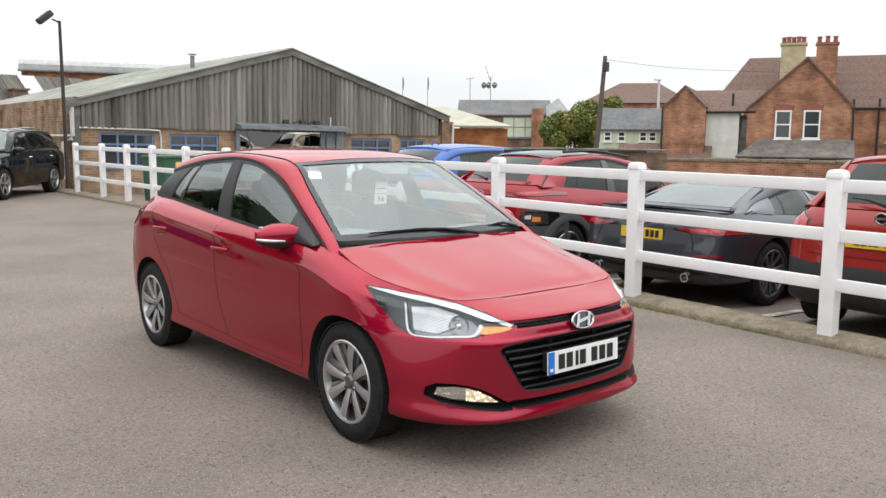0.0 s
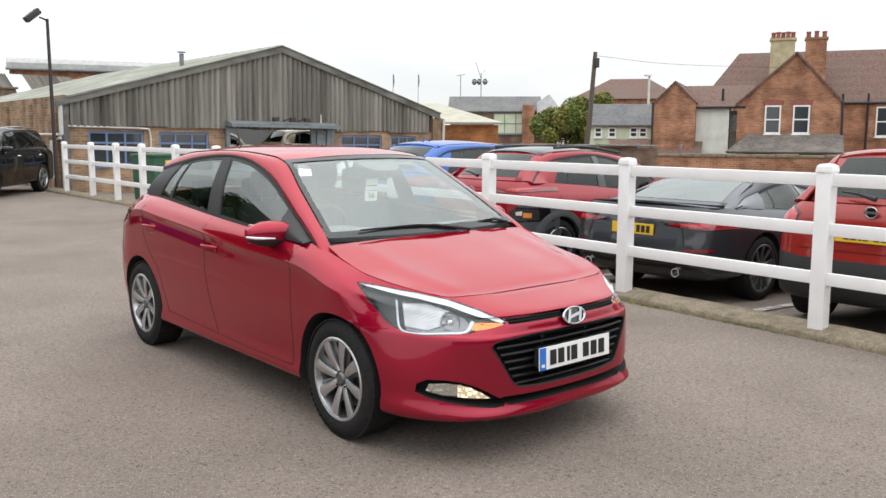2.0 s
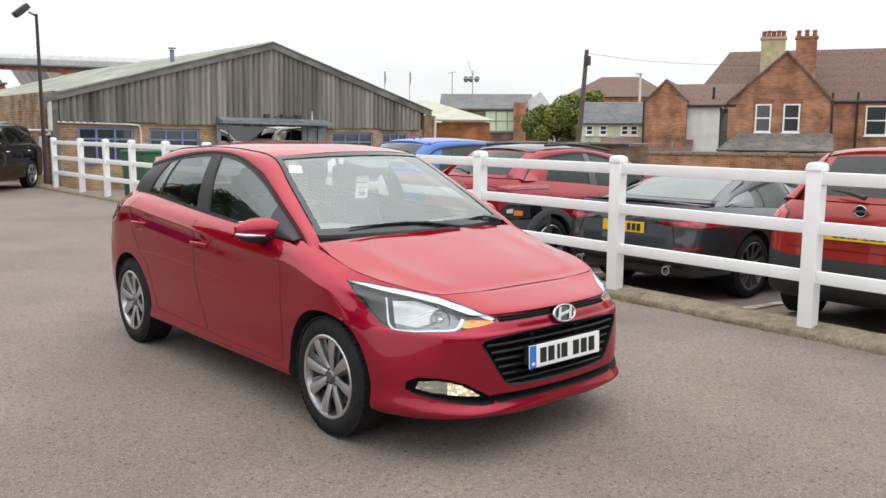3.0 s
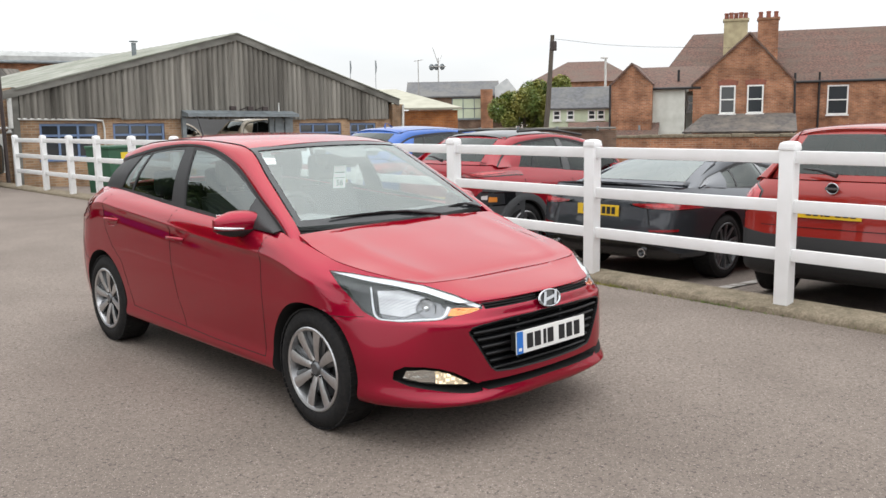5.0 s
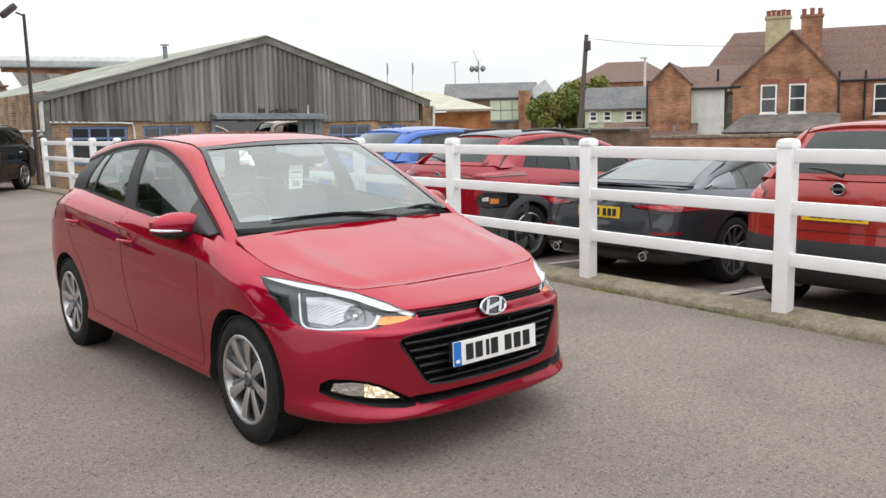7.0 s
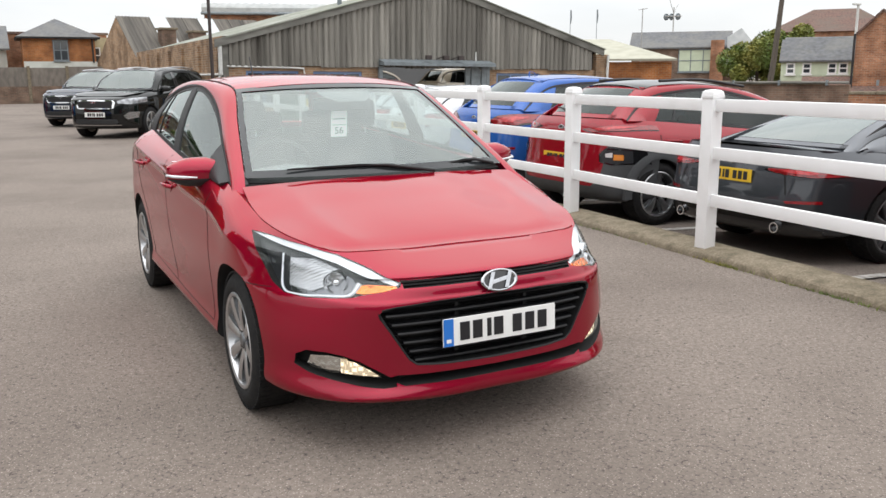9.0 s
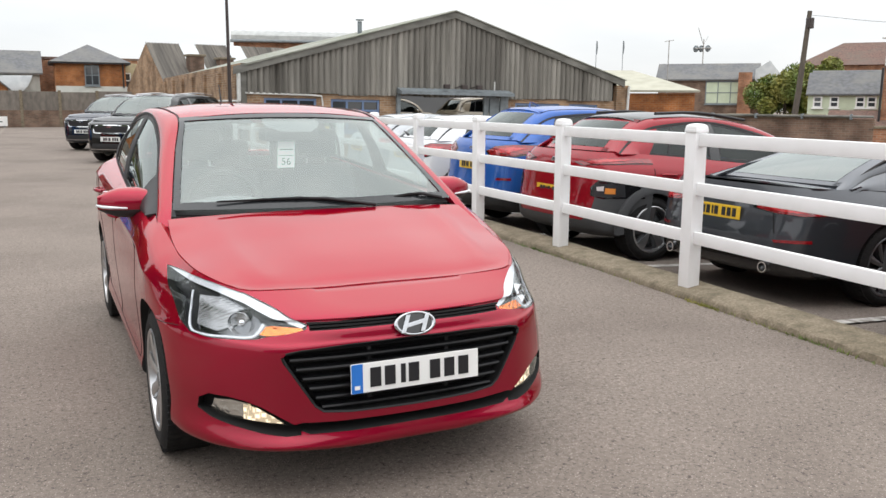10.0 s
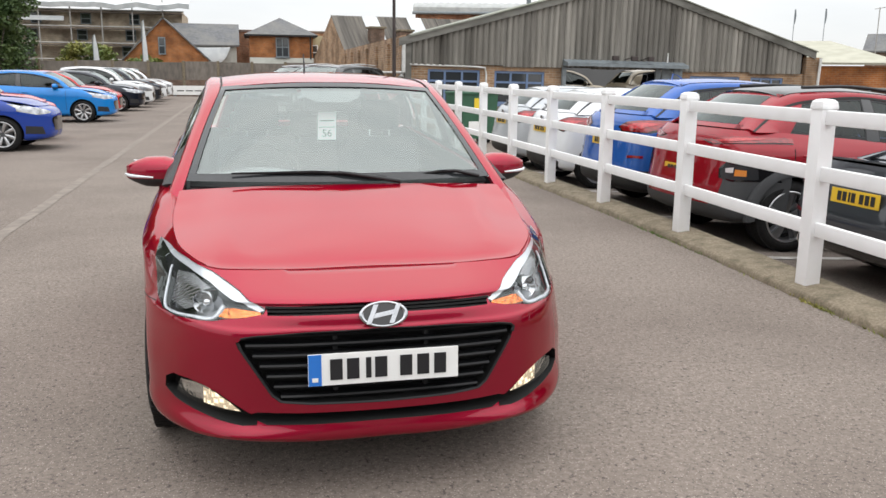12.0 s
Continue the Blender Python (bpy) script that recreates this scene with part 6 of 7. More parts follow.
# ---------------------------------------------------------------- building helpers
def window(parent, x, z, w, h, frame_mat, y=0.0, bars=(0.5,), uprights=(), sill=True, glass=None, name="window"):
    """A window on a wall that faces local -y: frame, pane, glazing bars and sill, as one part with its pieces."""
    win = new(name)
    win.parent = parent
    win.location = (x, y, z)
    f = 0.07
    bm = boxes((-w / 2, -0.05, 0, -w / 2 + f, 0.02, h), (w / 2 - f, -0.05, 0, w / 2, 0.02, h), (-w / 2 + f, -0.05, 0, w / 2 - f, 0.02, f), (-w / 2 + f, -0.05, h - f, w / 2 - f, 0.02, h))
    for q in bars:
        box(bm, -w / 2 + f, -0.045, h * q - 0.03, w / 2 - f, 0.02, h * q + 0.03)
    for q in uprights:
        box(bm, -w / 2 + w * q - 0.03, -0.047, f, -w / 2 + w * q + 0.03, 0.02, h - f)
    part("window_frame", bm, frame_mat, win)
    part("pane", boxes((-w / 2 + f, -0.015, f, w / 2 - f, -0.005, h - f)), glass or WINDOW_DARK, win, "dark reflecting window pane")
    if sill:
        part("window_sill", boxes((-w / 2 - 0.05, -0.11, -0.07, w / 2 + 0.05, 0.0, -0.004), bevel=0.006), frame_mat, win)
    return win


def gable_block(name, m, label, w, depth, z0, eave, ridge, wall_mat, roof_mat, peak=0.5, over=0.18, eave_r=None, category="house", hip=0.0):
    """A gabled block whose gable faces local -y: wall solid, two roof slabs with thickness."""
    b = thing(name, m, label, category)
    er = eave if eave_r is None else eave_r
    px = w * peak
    prof = [(0, z0), (w, z0), (w, er), (px, ridge), (0, eave)]
    part("wall", prism([(x, 0, z) for x, z in prof], (0, 1, 0), 0, depth - hip), wall_mat, b)
    if hip:
        part("wall", boxes((0, depth - hip, z0, w, depth, min(eave, er))), wall_mat, b)
        part("roof", sheet([[(0, depth, eave + 0.09), (w, depth, er + 0.09)], [(px, depth - hip, ridge + 0.09), (px, depth - hip, ridge + 0.09)]]), roof_mat, b)
    for (xa, za), (xb, zb) in (((0, eave), (px, ridge)), ((w, er), (px, ridge))):
        d = Vector((xb - xa, 0, zb - za)).normalized()
        a = Vector((xa, 0, za)) - d * over
        e = Vector((xb, 0, zb))
        up = Vector((0, 0, 0.09))
        rows = []
        n = 14
        for k in range(n + 1):
            p = a.lerp(e, k / n)
            lift = up + Vector((0, 0, 0.02 * (k % 2)))
            rows.append([p + lift + Vector((0, y, 0)) for y in (-over, depth * 0.33, depth * 0.66, depth + over * (not hip) - hip * k / n)])
        bm = bmesh.new()
        grid(bm, rows)
        thick(bm, 0.08)
        part("roof", bm, roof_mat, b)
    return b


def at_wall(p, along_to):
    """The pose of a wall that starts at p and runs to another point, seen from its right-hand side."""
    d = Vector(along_to) - Vector(p)
    return pose(p[0], p[1], 0, 0, 0, math.degrees(math.atan2(d.y, d.x)))


def leaf_crown(centre, size, count, leaf, seed, lumps=14):
    """A crown of small leaves round uneven clumps, with gaps."""
    rng = random.Random(seed)
    verts, faces = [], []
    heads = []
    for _ in range(lumps):
        v = Vector((rng.gauss(0, 1), rng.gauss(0, 1), rng.gauss(0, 1))).normalized() * rng.uniform(0.45, 0.95)
        heads.append((Vector((v.x * size[0], v.y * size[1], v.z * size[2])), rng.uniform(0.28, 0.5)))
    for _ in range(count):
        h, r = heads[rng.randrange(lumps)]
        v = Vector((rng.gauss(0, 1), rng.gauss(0, 1), rng.gauss(0, 1))).normalized() * rng.uniform(0.55, 1.05)
        p = Vector(centre) + h + Vector((v.x * size[0] * r, v.y * size[1] * r, v.z * size[2] * r))
        a = Vector((rng.gauss(0, 1), rng.gauss(0, 1), rng.gauss(0, 0.6))).normalized()
        b = a.cross(Vector((rng.gauss(0, 1), rng.gauss(0, 1), rng.gauss(0, 1)))).normalized()
        s = leaf * rng.uniform(0.6, 1.3)
        k = len(verts)
        verts += [p - a * s, p + b * s * 0.55, p + a * s, p - b * s * 0.55]
        faces.append((k, k + 1, k + 2, k + 3))
    me = bpy.data.meshes.new("crown")
    me.from_pydata([tuple(v) for v in verts], [], faces)
    return me, [h + Vector(centre) for h, _ in heads]


def tree(x, y, z0, centre_z, size, count, leaf, mat, seed, label):
    t = thing("tree", pose(x, y, z0), label, "tree")
    rng = random.Random(seed)
    me, heads = leaf_crown((0, 0, centre_z - z0), size, count, leaf, seed)
    me.materials.append(mat)
    crown = new("crown", me)
    crown.parent = t
    tagged(crown, "dense leafy crown", kind="stuff")
    top = centre_z - z0
    wood = [tube([(0, 0, 0), (0.08, 0.05, top * 0.5), (-0.05, 0.1, top)], [0.05 * size[0] + 0.06, 0.04 * size[0] + 0.05, 0.03], 8)]
    part("trunk", wood[0], BARK, t, "", 60)
    for h in heads[:7]:
        part("limb", tube([(0.05, 0.04, top * 0.45), h * 0.5 + Vector((0, 0, top * 0.28)), h], [0.05, 0.035, 0.012], 6), BARK, t, "", 60)
    return t


# ---------------------------------------------------------------- the barn
BARN_W, BARN_D, SHEAR = 13.5, 19.0, 0.02


def barn():
    b = thing("barn", pose(4.35, 22.6, 0, 0, 0.8, 0), "long low barn of weathered grey corrugated sheets over brick", "building")
    eave_l, apex, eave_r, foot, sill_z = 2.50, 4.44, 2.50, -0.5, 1.77

    def rake(x):
        return eave_l + (apex - eave_l) * x / 6.90 if x < 6.90 else apex + (eave_r - apex) * (x - 6.90) / (BARN_W - 6.90)

    # corrugated sheets, each about a metre wide
    edges = [0.16 + (BARN_W - 0.42) * k / 14 for k in range(15)]
    for k, (x0, x1) in enumerate(zip(edges, edges[1:])):
        n = 80
        rows = [[], []]
        for i in range(n + 1):
            x = x0 + (x1 - x0 + 0.03) * i / n
            y = -0.075 * abs(math.cos(math.pi * x / 0.186)) ** 0.7 - 0.02 - 0.008 * (k % 2)
            rows[0].append((x, y, sill_z - 0.03 + 0.02 * (k % 3)))
            rows[1].append((x, y, rake(x) - 0.02))
        part("cladding_sheet", sheet([rows[0], rows[1]]), CLAD, b, "", 60)
    part("gable_core", prism([(0, 0.12, sill_z), (BARN_W, 0.12, sill_z), (BARN_W, 0.12, eave_r - 0.05), (6.90, 0.12, apex - 0.05), (0, 0.12, eave_l - 0.05)], (0, 1, 0), 0, 0.1), DARK_CAVITY, b)
    # barge boards
    for (xa, za), (xb, zb) in (((-0.25, eave_l - 0.07), (6.90, apex)), ((BARN_W + 0.25, eave_r - 0.06), (6.90, apex))):
        part("barge_board", prism([(xa, -0.16, za + 0.06), (xb, -0.16, zb + 0.06), (xb, -0.16, zb - 0.17), (xa, -0.16, za - 0.17)], (0, 1, 0), 0, 0.08), BARGE, b)
    # roof slopes, corrugated, with the plan's skew
    for side in (0, 1):
        rows = []
        n = 60
        for i in range(n + 1):
            y = -0.2 + (BARN_D + 0.2) * i / n
            rip = 0.02 * (i % 2)
            if side == 1 and 0.7 < y < 8.0:
                continue
            xa, za = (0.06, eave_l - 0.02) if side == 0 else (BARN_W + 0.3, eave_r - 0.06)
            rows.append([Vector((xa, 0, za)).lerp(Vector((6.90, 0, apex)), q) + Vector((SHEAR * y, y, 0.075 + rip)) for q in (0, 0.25, 0.5, 0.75, 1)])
        for some in (rows,) if side == 0 else ([r for r in rows if r[0].y <= 0.8], [r for r in rows if r[0].y >= 7.9]):
            part("roof", sheet(some, 0.03), ROOF_SHEET, b, "mossy pale cement roof sheets")
    # brick base in stretches between the openings
    openings = [(0.66, 2.28), (2.74, 4.35), (4.95, 8.90), (9.30, 11.1), (11.5, 12.7)]
    x = 0.0
    for x0, x1 in [*openings, (BARN_W, BARN_W)]:
        part("brick_pier", boxes((x, 0.0, foot, x0, 0.22, sill_z)), YARD_BRICK, b)
        x = x1
    for x0, x1 in [openings[i] for i in (0, 1, 3, 4)]:
        part("brick_apron", boxes((x0, 0.0, foot, x1, 0.22, 0.62)), YARD_BRICK, b)
        part("lintel", boxes((x0, -0.01, 1.62, x1, 0.22, sill_z)), YARD_BRICK, b)
        window(b, (x0 + x1) / 2, 0.62, x1 - x0, 1.00, BLUE_FRAME, 0.08, (0.66,), (0.33, 0.66), True)
    # pipe run and drain pipe at the corner
    part("pipe_run", tube([(0.1, -0.06, 1.74), (2.1, -0.06, 1.72), (2.42, -0.06, 1.70), (2.46, -0.06, 1.5), (2.46, -0.06, 0.2)], 0.03, 8), WHITE_PIPE, b, "", 60)
    part("drain_pipe", tube([(-0.10, -0.10, 2.40), (-0.10, -0.10, 1.5), (-0.12, -0.10, 1.42), (-0.36, -0.12, 1.32), (-0.40, -0.12, 0.3)], 0.06, 10), WHITE_PIPE, b, "white plastic drain pipe", 60)
    part("corner_post", boxes((-0.02, -0.05, foot, 0.15, 0.2, 2.46)), BARGE, b)
    # doorway with canopy, side posts and a folded shutter
    part("door_canopy", prism([(4.9, -0.50, 1.92), (4.9, 0.0, 2.04), (4.9, 0.0, 1.84), (4.9, -0.50, 1.82)], (1, 0, 0), 0, 4.07), GREY_STEEL, b, "grey steel door canopy")
    for x in (4.96, 8.90):
        part("door_post", boxes((x - 0.06, -0.12, foot, x + 0.06, 0.1, 1.82)), GREY_STEEL, b)
    for k in range(4):
        part("shutter_leaf", boxes((8.05 + 0.2 * k, -0.08 - 0.05 * (k % 2), foot, 8.23 + 0.2 * k, 0.0 - 0.05 * (k % 2), 1.82), bevel=0.01), GREY_STEEL, b, "folded grey shutter leaf")
    # interior: floor to ceiling liner
    part("inner_wall", boxes((1.5, 9.0, foot, BARN_W + 0.6, 9.2, 2.3)), CABIN, b)
    part("floor_slab", boxes((0.35, 0.25, foot, BARN_W - 0.3, 8.9, -0.02)), CONCRETE, b)
    # side wall with brick piers
    rows = [[Vector((SHEAR * y + d, y, z)) for y in (0.0, BARN_D)] for d, z in ((0.0, foot), (0.0, eave_l + 0.10), (0.25, eave_l + 0.10), (0.25, foot))]
    part("side_wall", sheet(rows), YARD_BRICK, b)
    for k in range(7):
        y = 0.6 + k * 2.9
        part("brick_pier", boxes((SHEAR * y - 0.10, y - 0.22, foot, SHEAR * y, y + 0.22, eave_l - 0.08)), YARD_BRICK, b)
    part("side_pipe", tube([(-0.1, 0.1, 1.50), (SHEAR * 8 - 0.1, 8, 1.50)], 0.035, 8), WHITE_PIPE, b, "", 60)
    part("far_wall", boxes((SHEAR * BARN_D, BARN_D - 0.2, foot, BARN_W + SHEAR * BARN_D, BARN_D, eave_l)), YARD_BRICK, b)
    rows = [[Vector((BARN_W + SHEAR * y + d, y, z)) for y in (0.0, BARN_D)] for d, z in ((0.0, foot), (0.0, eave_r - 0.04), (-0.25, eave_r - 0.04), (-0.25, foot))]
    part("side_wall", sheet(rows), YARD_BRICK, b)
    part("brick_pier", boxes((BARN_W - 0.05, -0.1, foot, BARN_W + 0.5, 0.3, 2.32)), YARD_BRICK, b)
    part("drain_pipe", tube([(BARN_W + 0.42, -0.18, 2.3), (BARN_W + 0.36, -0.18, 0.2)], 0.05, 10), WHITE_PIPE, b, "", 60)
    vent = merge(tube([(4.48, 2.2, 3.5), (4.48, 2.2, 4.22)], 0.075, 12), tube([(4.48, 2.2, 4.25), (4.48, 2.2, 4.28)], 0.14, 12))
    part("roof_vent", vent, GREY_STEEL, b, "", 40)
    for x, s in ((6.6, -1), (6.95, 1), (7.5, 1)):
        lamp = merge(tube([(x, -0.1, 2.05), (x + 0.1 * s, -0.35, 2.12), (x + 0.22 * s, -0.45, 2.08)], 0.02, 6), boxes((x + 0.14 * s - 0.1, -0.55, 2.02, x + 0.14 * s + 0.1, -0.42, 2.16), bevel=0.02))
        part("door_floodlight", lamp, DARK_STEEL, b)
    part("vent_stack", tube([(8.4, -0.14, 1.9), (8.4, -0.14, 2.3)], 0.025, 8), WHITE_PIPE, b)


barn()
BEIGE = paint("beige_car_paint", (0.42, 0.36, 0.27), 0.2)
for x, y in ((15.95, 25.2), (13.1, 27.4)):
    small_hatch("hatchback_car", pose(x, y, -0.02, 0, 0, 95.7), "pale beige hatchback standing inside the open barn", BEIGE, "cars inside the barn", False, H=1.72, belt=(1.14, 1.20), hood=1.0)

# flood lamp on its post by the barn corner
lamp_post = thing("flood_lamp", pose(3.86, 21.75, 0.05), "brown steel lamp post with one floodlight head", "lamp")
part("post", tube([(0, 0, 0), (0, 0, 2.0), (0, 0, 4.50)], [0.055, 0.05, 0.04], 12), DARK_STEEL, lamp_post, "", 60)
part("bracket", tube([(0, 0, 4.45), (-0.12, -0.02, 4.50), (-0.2, -0.04, 4.52)], 0.025, 8), DARK_STEEL, lamp_post, "", 60)
head = boxes((-0.24, -0.15, -0.07, 0.20, 0.15, 0.09), bevel=0.03)
bmesh.ops.transform(head, matrix=pose(-0.36, -0.04, 4.56, 0, -40, 0), verts=head.verts)
part("lamp_head", head, DARK_STEEL, lamp_post, "", 40)
lens = boxes((-0.2, -0.12, -0.085, 0.16, 0.12, -0.072))
bmesh.ops.transform(lens, matrix=pose(-0.36, -0.04, 4.56, 0, -40, 0), verts=lens.verts)
part("lamp_glass", lens, LAMP_SILVER, lamp_post, "", 40)

# ---------------------------------------------------------------- boundary walls on the right
for name, p, q, top, mat, label in (("boundary_wall", (18.9, 23.6), (23.0, 15.93), 1.14, OLD_BRICK, "old brown brick boundary wall with a pipe along it"),
                                   ("boundary_wall", (23.0, 15.93), (30.5, 1.5), 0.83, RED_BRICK, "red brick boundary wall with a rounded coping")):
    length = (Vector(q) - Vector(p)).length
    wl_ = thing(name, at_wall(p, q), label, "wall")
    part("wall", boxes((0, 0, -1.6, length, 0.3, top - 0.1)), mat, wl_)
    for k in range(int(length / 0.8)):
        part("coping_stone", boxes((0.8 * k, -0.05, top - 0.1, 0.8 * k + 0.79, 0.35, top + 0.015 * ((k * 7) % 3)), bevel=0.03), CONCRETE, wl_)
    if mat is OLD_BRICK:
        part("pipe", tube([(0, -0.12, top - 0.02), (length, -0.12, top - 0.03)], 0.04, 8), BARGE, wl_, "grey pipe", 60)
        for k in range(7):
            part("pipe_clip", boxes((1.5 * k + 0.5, -0.19, top - 0.12, 1.5 * k + 0.56, 0, top + 0.05)), GREY_STEEL, wl_)

# ---------------------------------------------------------------- brick houses beyond the wall
U, N = Vector((0.472, -0.882, 0)), Vector((-0.882, -0.472, 0))
HOUSE_TURN = math.degrees(math.atan2(U.y, U.x))
FACE = Vector((36.02, 17.49, 0))


def house_pose(u, back):
    p = FACE + U * u - N * back
    return pose(p.x, p.y, 0, 0, 0, HOUSE_TURN)


OLD_SLATE = material("old_slate_roof", (0.12, 0.108, 0.100), 0.8, second=(0.065, 0.060, 0.058), scale=6, stretch=(1, 1, 2), stain=(0.20, 0.17, 0.14), stain_scale=1.2, bump=0.6, bump_scale=14)
terrace = gable_block("house", house_pose(-2.62, 0), "red brick house wing with a gable and two white sash windows", 4.55, 6.5, -2.6, 2.98, 5.30, RED_BRICK, TILE_ROOF, 0.56, 0.14, 3.10)
for x, w in ((1.62, 0.72), (2.88, 0.74)):
    window(terrace, x, 1.56, w, 1.34, WHITE_FRAME, -0.01, (0.5,), (), True, None)
    arc = prism([(x - w / 2 - 0.08, -0.03, 2.90), (x + w / 2 + 0.08, -0.03, 2.90), (x + w / 2 + 0.12, -0.03, 3.12), (x, -0.03, 3.20), (x - w / 2 - 0.12, -0.03, 3.12)], (0, 1, 0), 0, 0.05)
    part("brick_lintel", arc, POT, terrace, "orange brick window arch")
for k, x in ((0, 4.62),):
    part("drain_pipe", tube([(x, -0.08, 3.4), (x, -0.08, 2.9), (x + 0.05, -0.08, 1.0), (x + 0.05, -0.08, 0.2)], 0.055, 8), BLACK_PLASTIC, terrace, "black drain pipe", 60)
leanto = thing("lean_to", house_pose(-3.0, -1.5), "low lean-to with a grey slate roof", "building")
part("roof", sheet([[(0, 0, 0.66), (5.1, 0, 0.66)], [(0.95, 1.5, 1.48), (5.1, 1.5, 1.48)]], 0.08), OLD_SLATE, leanto, "brown-grey slate roof")
part("wall", boxes((0.1, 0.15, -2.6, 5.0, 1.48, 0.6)), RED_BRICK, leanto)

row = gable_block("house", pose(*(FACE + U * 24 - N * 4.6).to_tuple(), 0, 0, HOUSE_TURN + 90), "red brick terrace with a long clay tile roof", 6.0, 28.8, -2.6, 3.15, 5.95, RED_BRICK, TILE_ROOF, 0.5, 0.1, hip=1.8)
facade = thing("terrace", house_pose(2.0, 4.5), "brick back wall of a terrace with sash window and drain pipes", "house")
part("wall", boxes((0, 0, -2.6, 22, 0.1, 3.12)), RED_BRICK, facade)
window(facade, 2.35, 1.42, 1.0, 1.5, WHITE_FRAME, -0.01, (0.5,), (), True)
window(facade, 8.2, 1.50, 1.0, 1.5, WHITE_FRAME, -0.01, (0.5,), (), True)
for x in (1.45, 5.4, 7.0):
    part("drain_pipe", tube([(x, -0.08, 3.6), (x, -0.08, -0.5)], 0.055, 8), BLACK_PLASTIC, facade, "black drain pipe", 60)
part("gutter", tube([(0, -0.12, 3.12), (22, -0.12, 3.12)], 0.07, 8), BLACK_PLASTIC, facade, "black gutter", 60)
sky_win = thing("roof_window", house_pose(3.0, 6.0) @ pose(0, 0, 4.35, 0, 0, 0) @ pose(0, 0, 0, 43), "small roof window in the tiles", "window")
part("frame", boxes((-0.35, -0.05, -0.02, 0.35, 0.75, 0.12), bevel=0.02), GREY_STEEL, sky_win)
part("pane", boxes((-0.28, 0.02, 0.12, 0.28, 0.68, 0.13)), WHITE_FRAME, sky_win)

for p, w, z0, z1, mat, pots, label in (((40.1, 20.5), 1.2, 4.4, 6.85, RENDER_CREAM, 5, "cream rendered chimney stack with red clay pots"), ((41.0, 19.15), 1.0, 4.3, 6.85, RED_BRICK, 3, "red brick chimney stack with clay pots"),
                                       ((44.5, 11.0), 1.3, 4.6, 8.2, RENDER_CREAM, 4, "cream chimney stack on the terrace roof")):
    ch = thing("chimney", pose(p[0], p[1], 0, 0, 0, HOUSE_TURN), label, "chimney")
    part("chimney_shaft", boxes((-w / 2, -0.4, z0, w / 2, 0.4, z1 - 0.46)), mat, ch)
    part("cap_course", boxes((-w / 2 - 0.06, -0.46, z1 - 0.46, w / 2 + 0.06, 0.46, z1 - 0.34)), mat, ch)
    for k in range(pots):
        x = -w / 2 + 0.12 + (w - 0.24) * k / (pots - 1)
        pot = part("chimney_pot", lathe([(z1 - 0.34, 0.0), (z1 - 0.34, 0.12), (z1 - 0.1, 0.105), (z1 - 0.05, 0.125), (z1, 0.12), (z1, 0.08), (z1 - 0.2, 0.07)], 14, "z"), POT, ch)
        pot.location = (x, 0.12 * (-1) ** k, 0)

wing = gable_block("house", house_pose(-6.55, -0.3), "small red brick house wing with a tiled gable roof", 2.0, 5.0, -2.6, 3.05, 4.05, RED_BRICK, TILE_ROOF, 0.5, 0.08)
part("drain_pipe", tube([(-0.05, -0.06, 3.1), (-0.05, -0.06, 0.0)], 0.05, 8), BLACK_PLASTIC, wing, "", 60)
white = thing("house", house_pose(-4.55, 0.2), "pale rendered house side with a small window", "house")
part("wall", boxes((0, 0, -2.6, 1.55, 3.5, 2.86)), RENDER_WHITE, white)
part("wall", boxes((1.55, 1.2, -2.6, 2.2, 3.5, 2.7)), RENDER_WHITE, white)
part("roof", prism([(0, -0.15, 2.90), (0, 2.0, 4.0), (0, 2.0, 3.9), (0, -0.15, 2.82)], (1, 0, 0), -0.9, 2.6), TILE_ROOF, white, "red tiled roof slope")
part("gutter", tube([(-0.1, -0.2, 2.84), (2.3, -0.2, 2.84)], 0.06, 8), BLACK_PLASTIC, white, "black gutter", 60)
window(white, 1.85, 1.7, 0.5, 0.85, WHITE_FRAME, 1.19, (0.5,), (), True)
part("flue", tube([(1.2, 0.4, 3.2), (1.2, 0.4, 3.75)], 0.06, 8), BLACK_PLASTIC, white, "", 60)
low_roof = thing("low_roof", house_pose(-8.8, -1.2), "low red tiled roof below the brick wing", "roof")
part("roof", prism([(0, 0, 0.2), (0, 1.5, 1.25), (0, 1.5, 1.15), (0, 0, 0.1)], (1, 0, 0), 0, 4.6), TILE_ROOF, low_roof, "red tiled roof")
part("wall", boxes((0.05, 0.1, -2.6, 4.5, 1.4, 0.12)), RED_BRICK, low_roof)

cottage = gable_block("house", pose(35.98, 25.33, 0, 0, 0, 128) @ pose(0, 0, 0, 0, 0, -90), "pale green rendered cottage with slate roof", 3.2, 3.4, -2.4, 2.05, 3.12, RENDER_GREEN, SLATE, 0.5, 0.12)
cot_front = thing("cottage", pose(33.68, 28.03, 0, 0, 0, -52), "pale green cottage wall with white windows", "house")
part("wall", boxes((0, -0.02, -2.4, 3.3, 0.1, 2.05)), RENDER_GREEN, cot_front)
part("slate_roof", prism([(0, -0.2, 2.02), (0, 1.5, 3.10), (0, 1.5, 3.02), (0, -0.2, 1.94)], (1, 0, 0), -0.1, 3.4), SLATE, cot_front, "grey slate roof slope")
for x in (0.45, 1.2, 2.35, 2.85):
    window(cot_front, x, 1.35, 0.42, 0.55, WHITE_FRAME, -0.03, (0.5,), (), True)

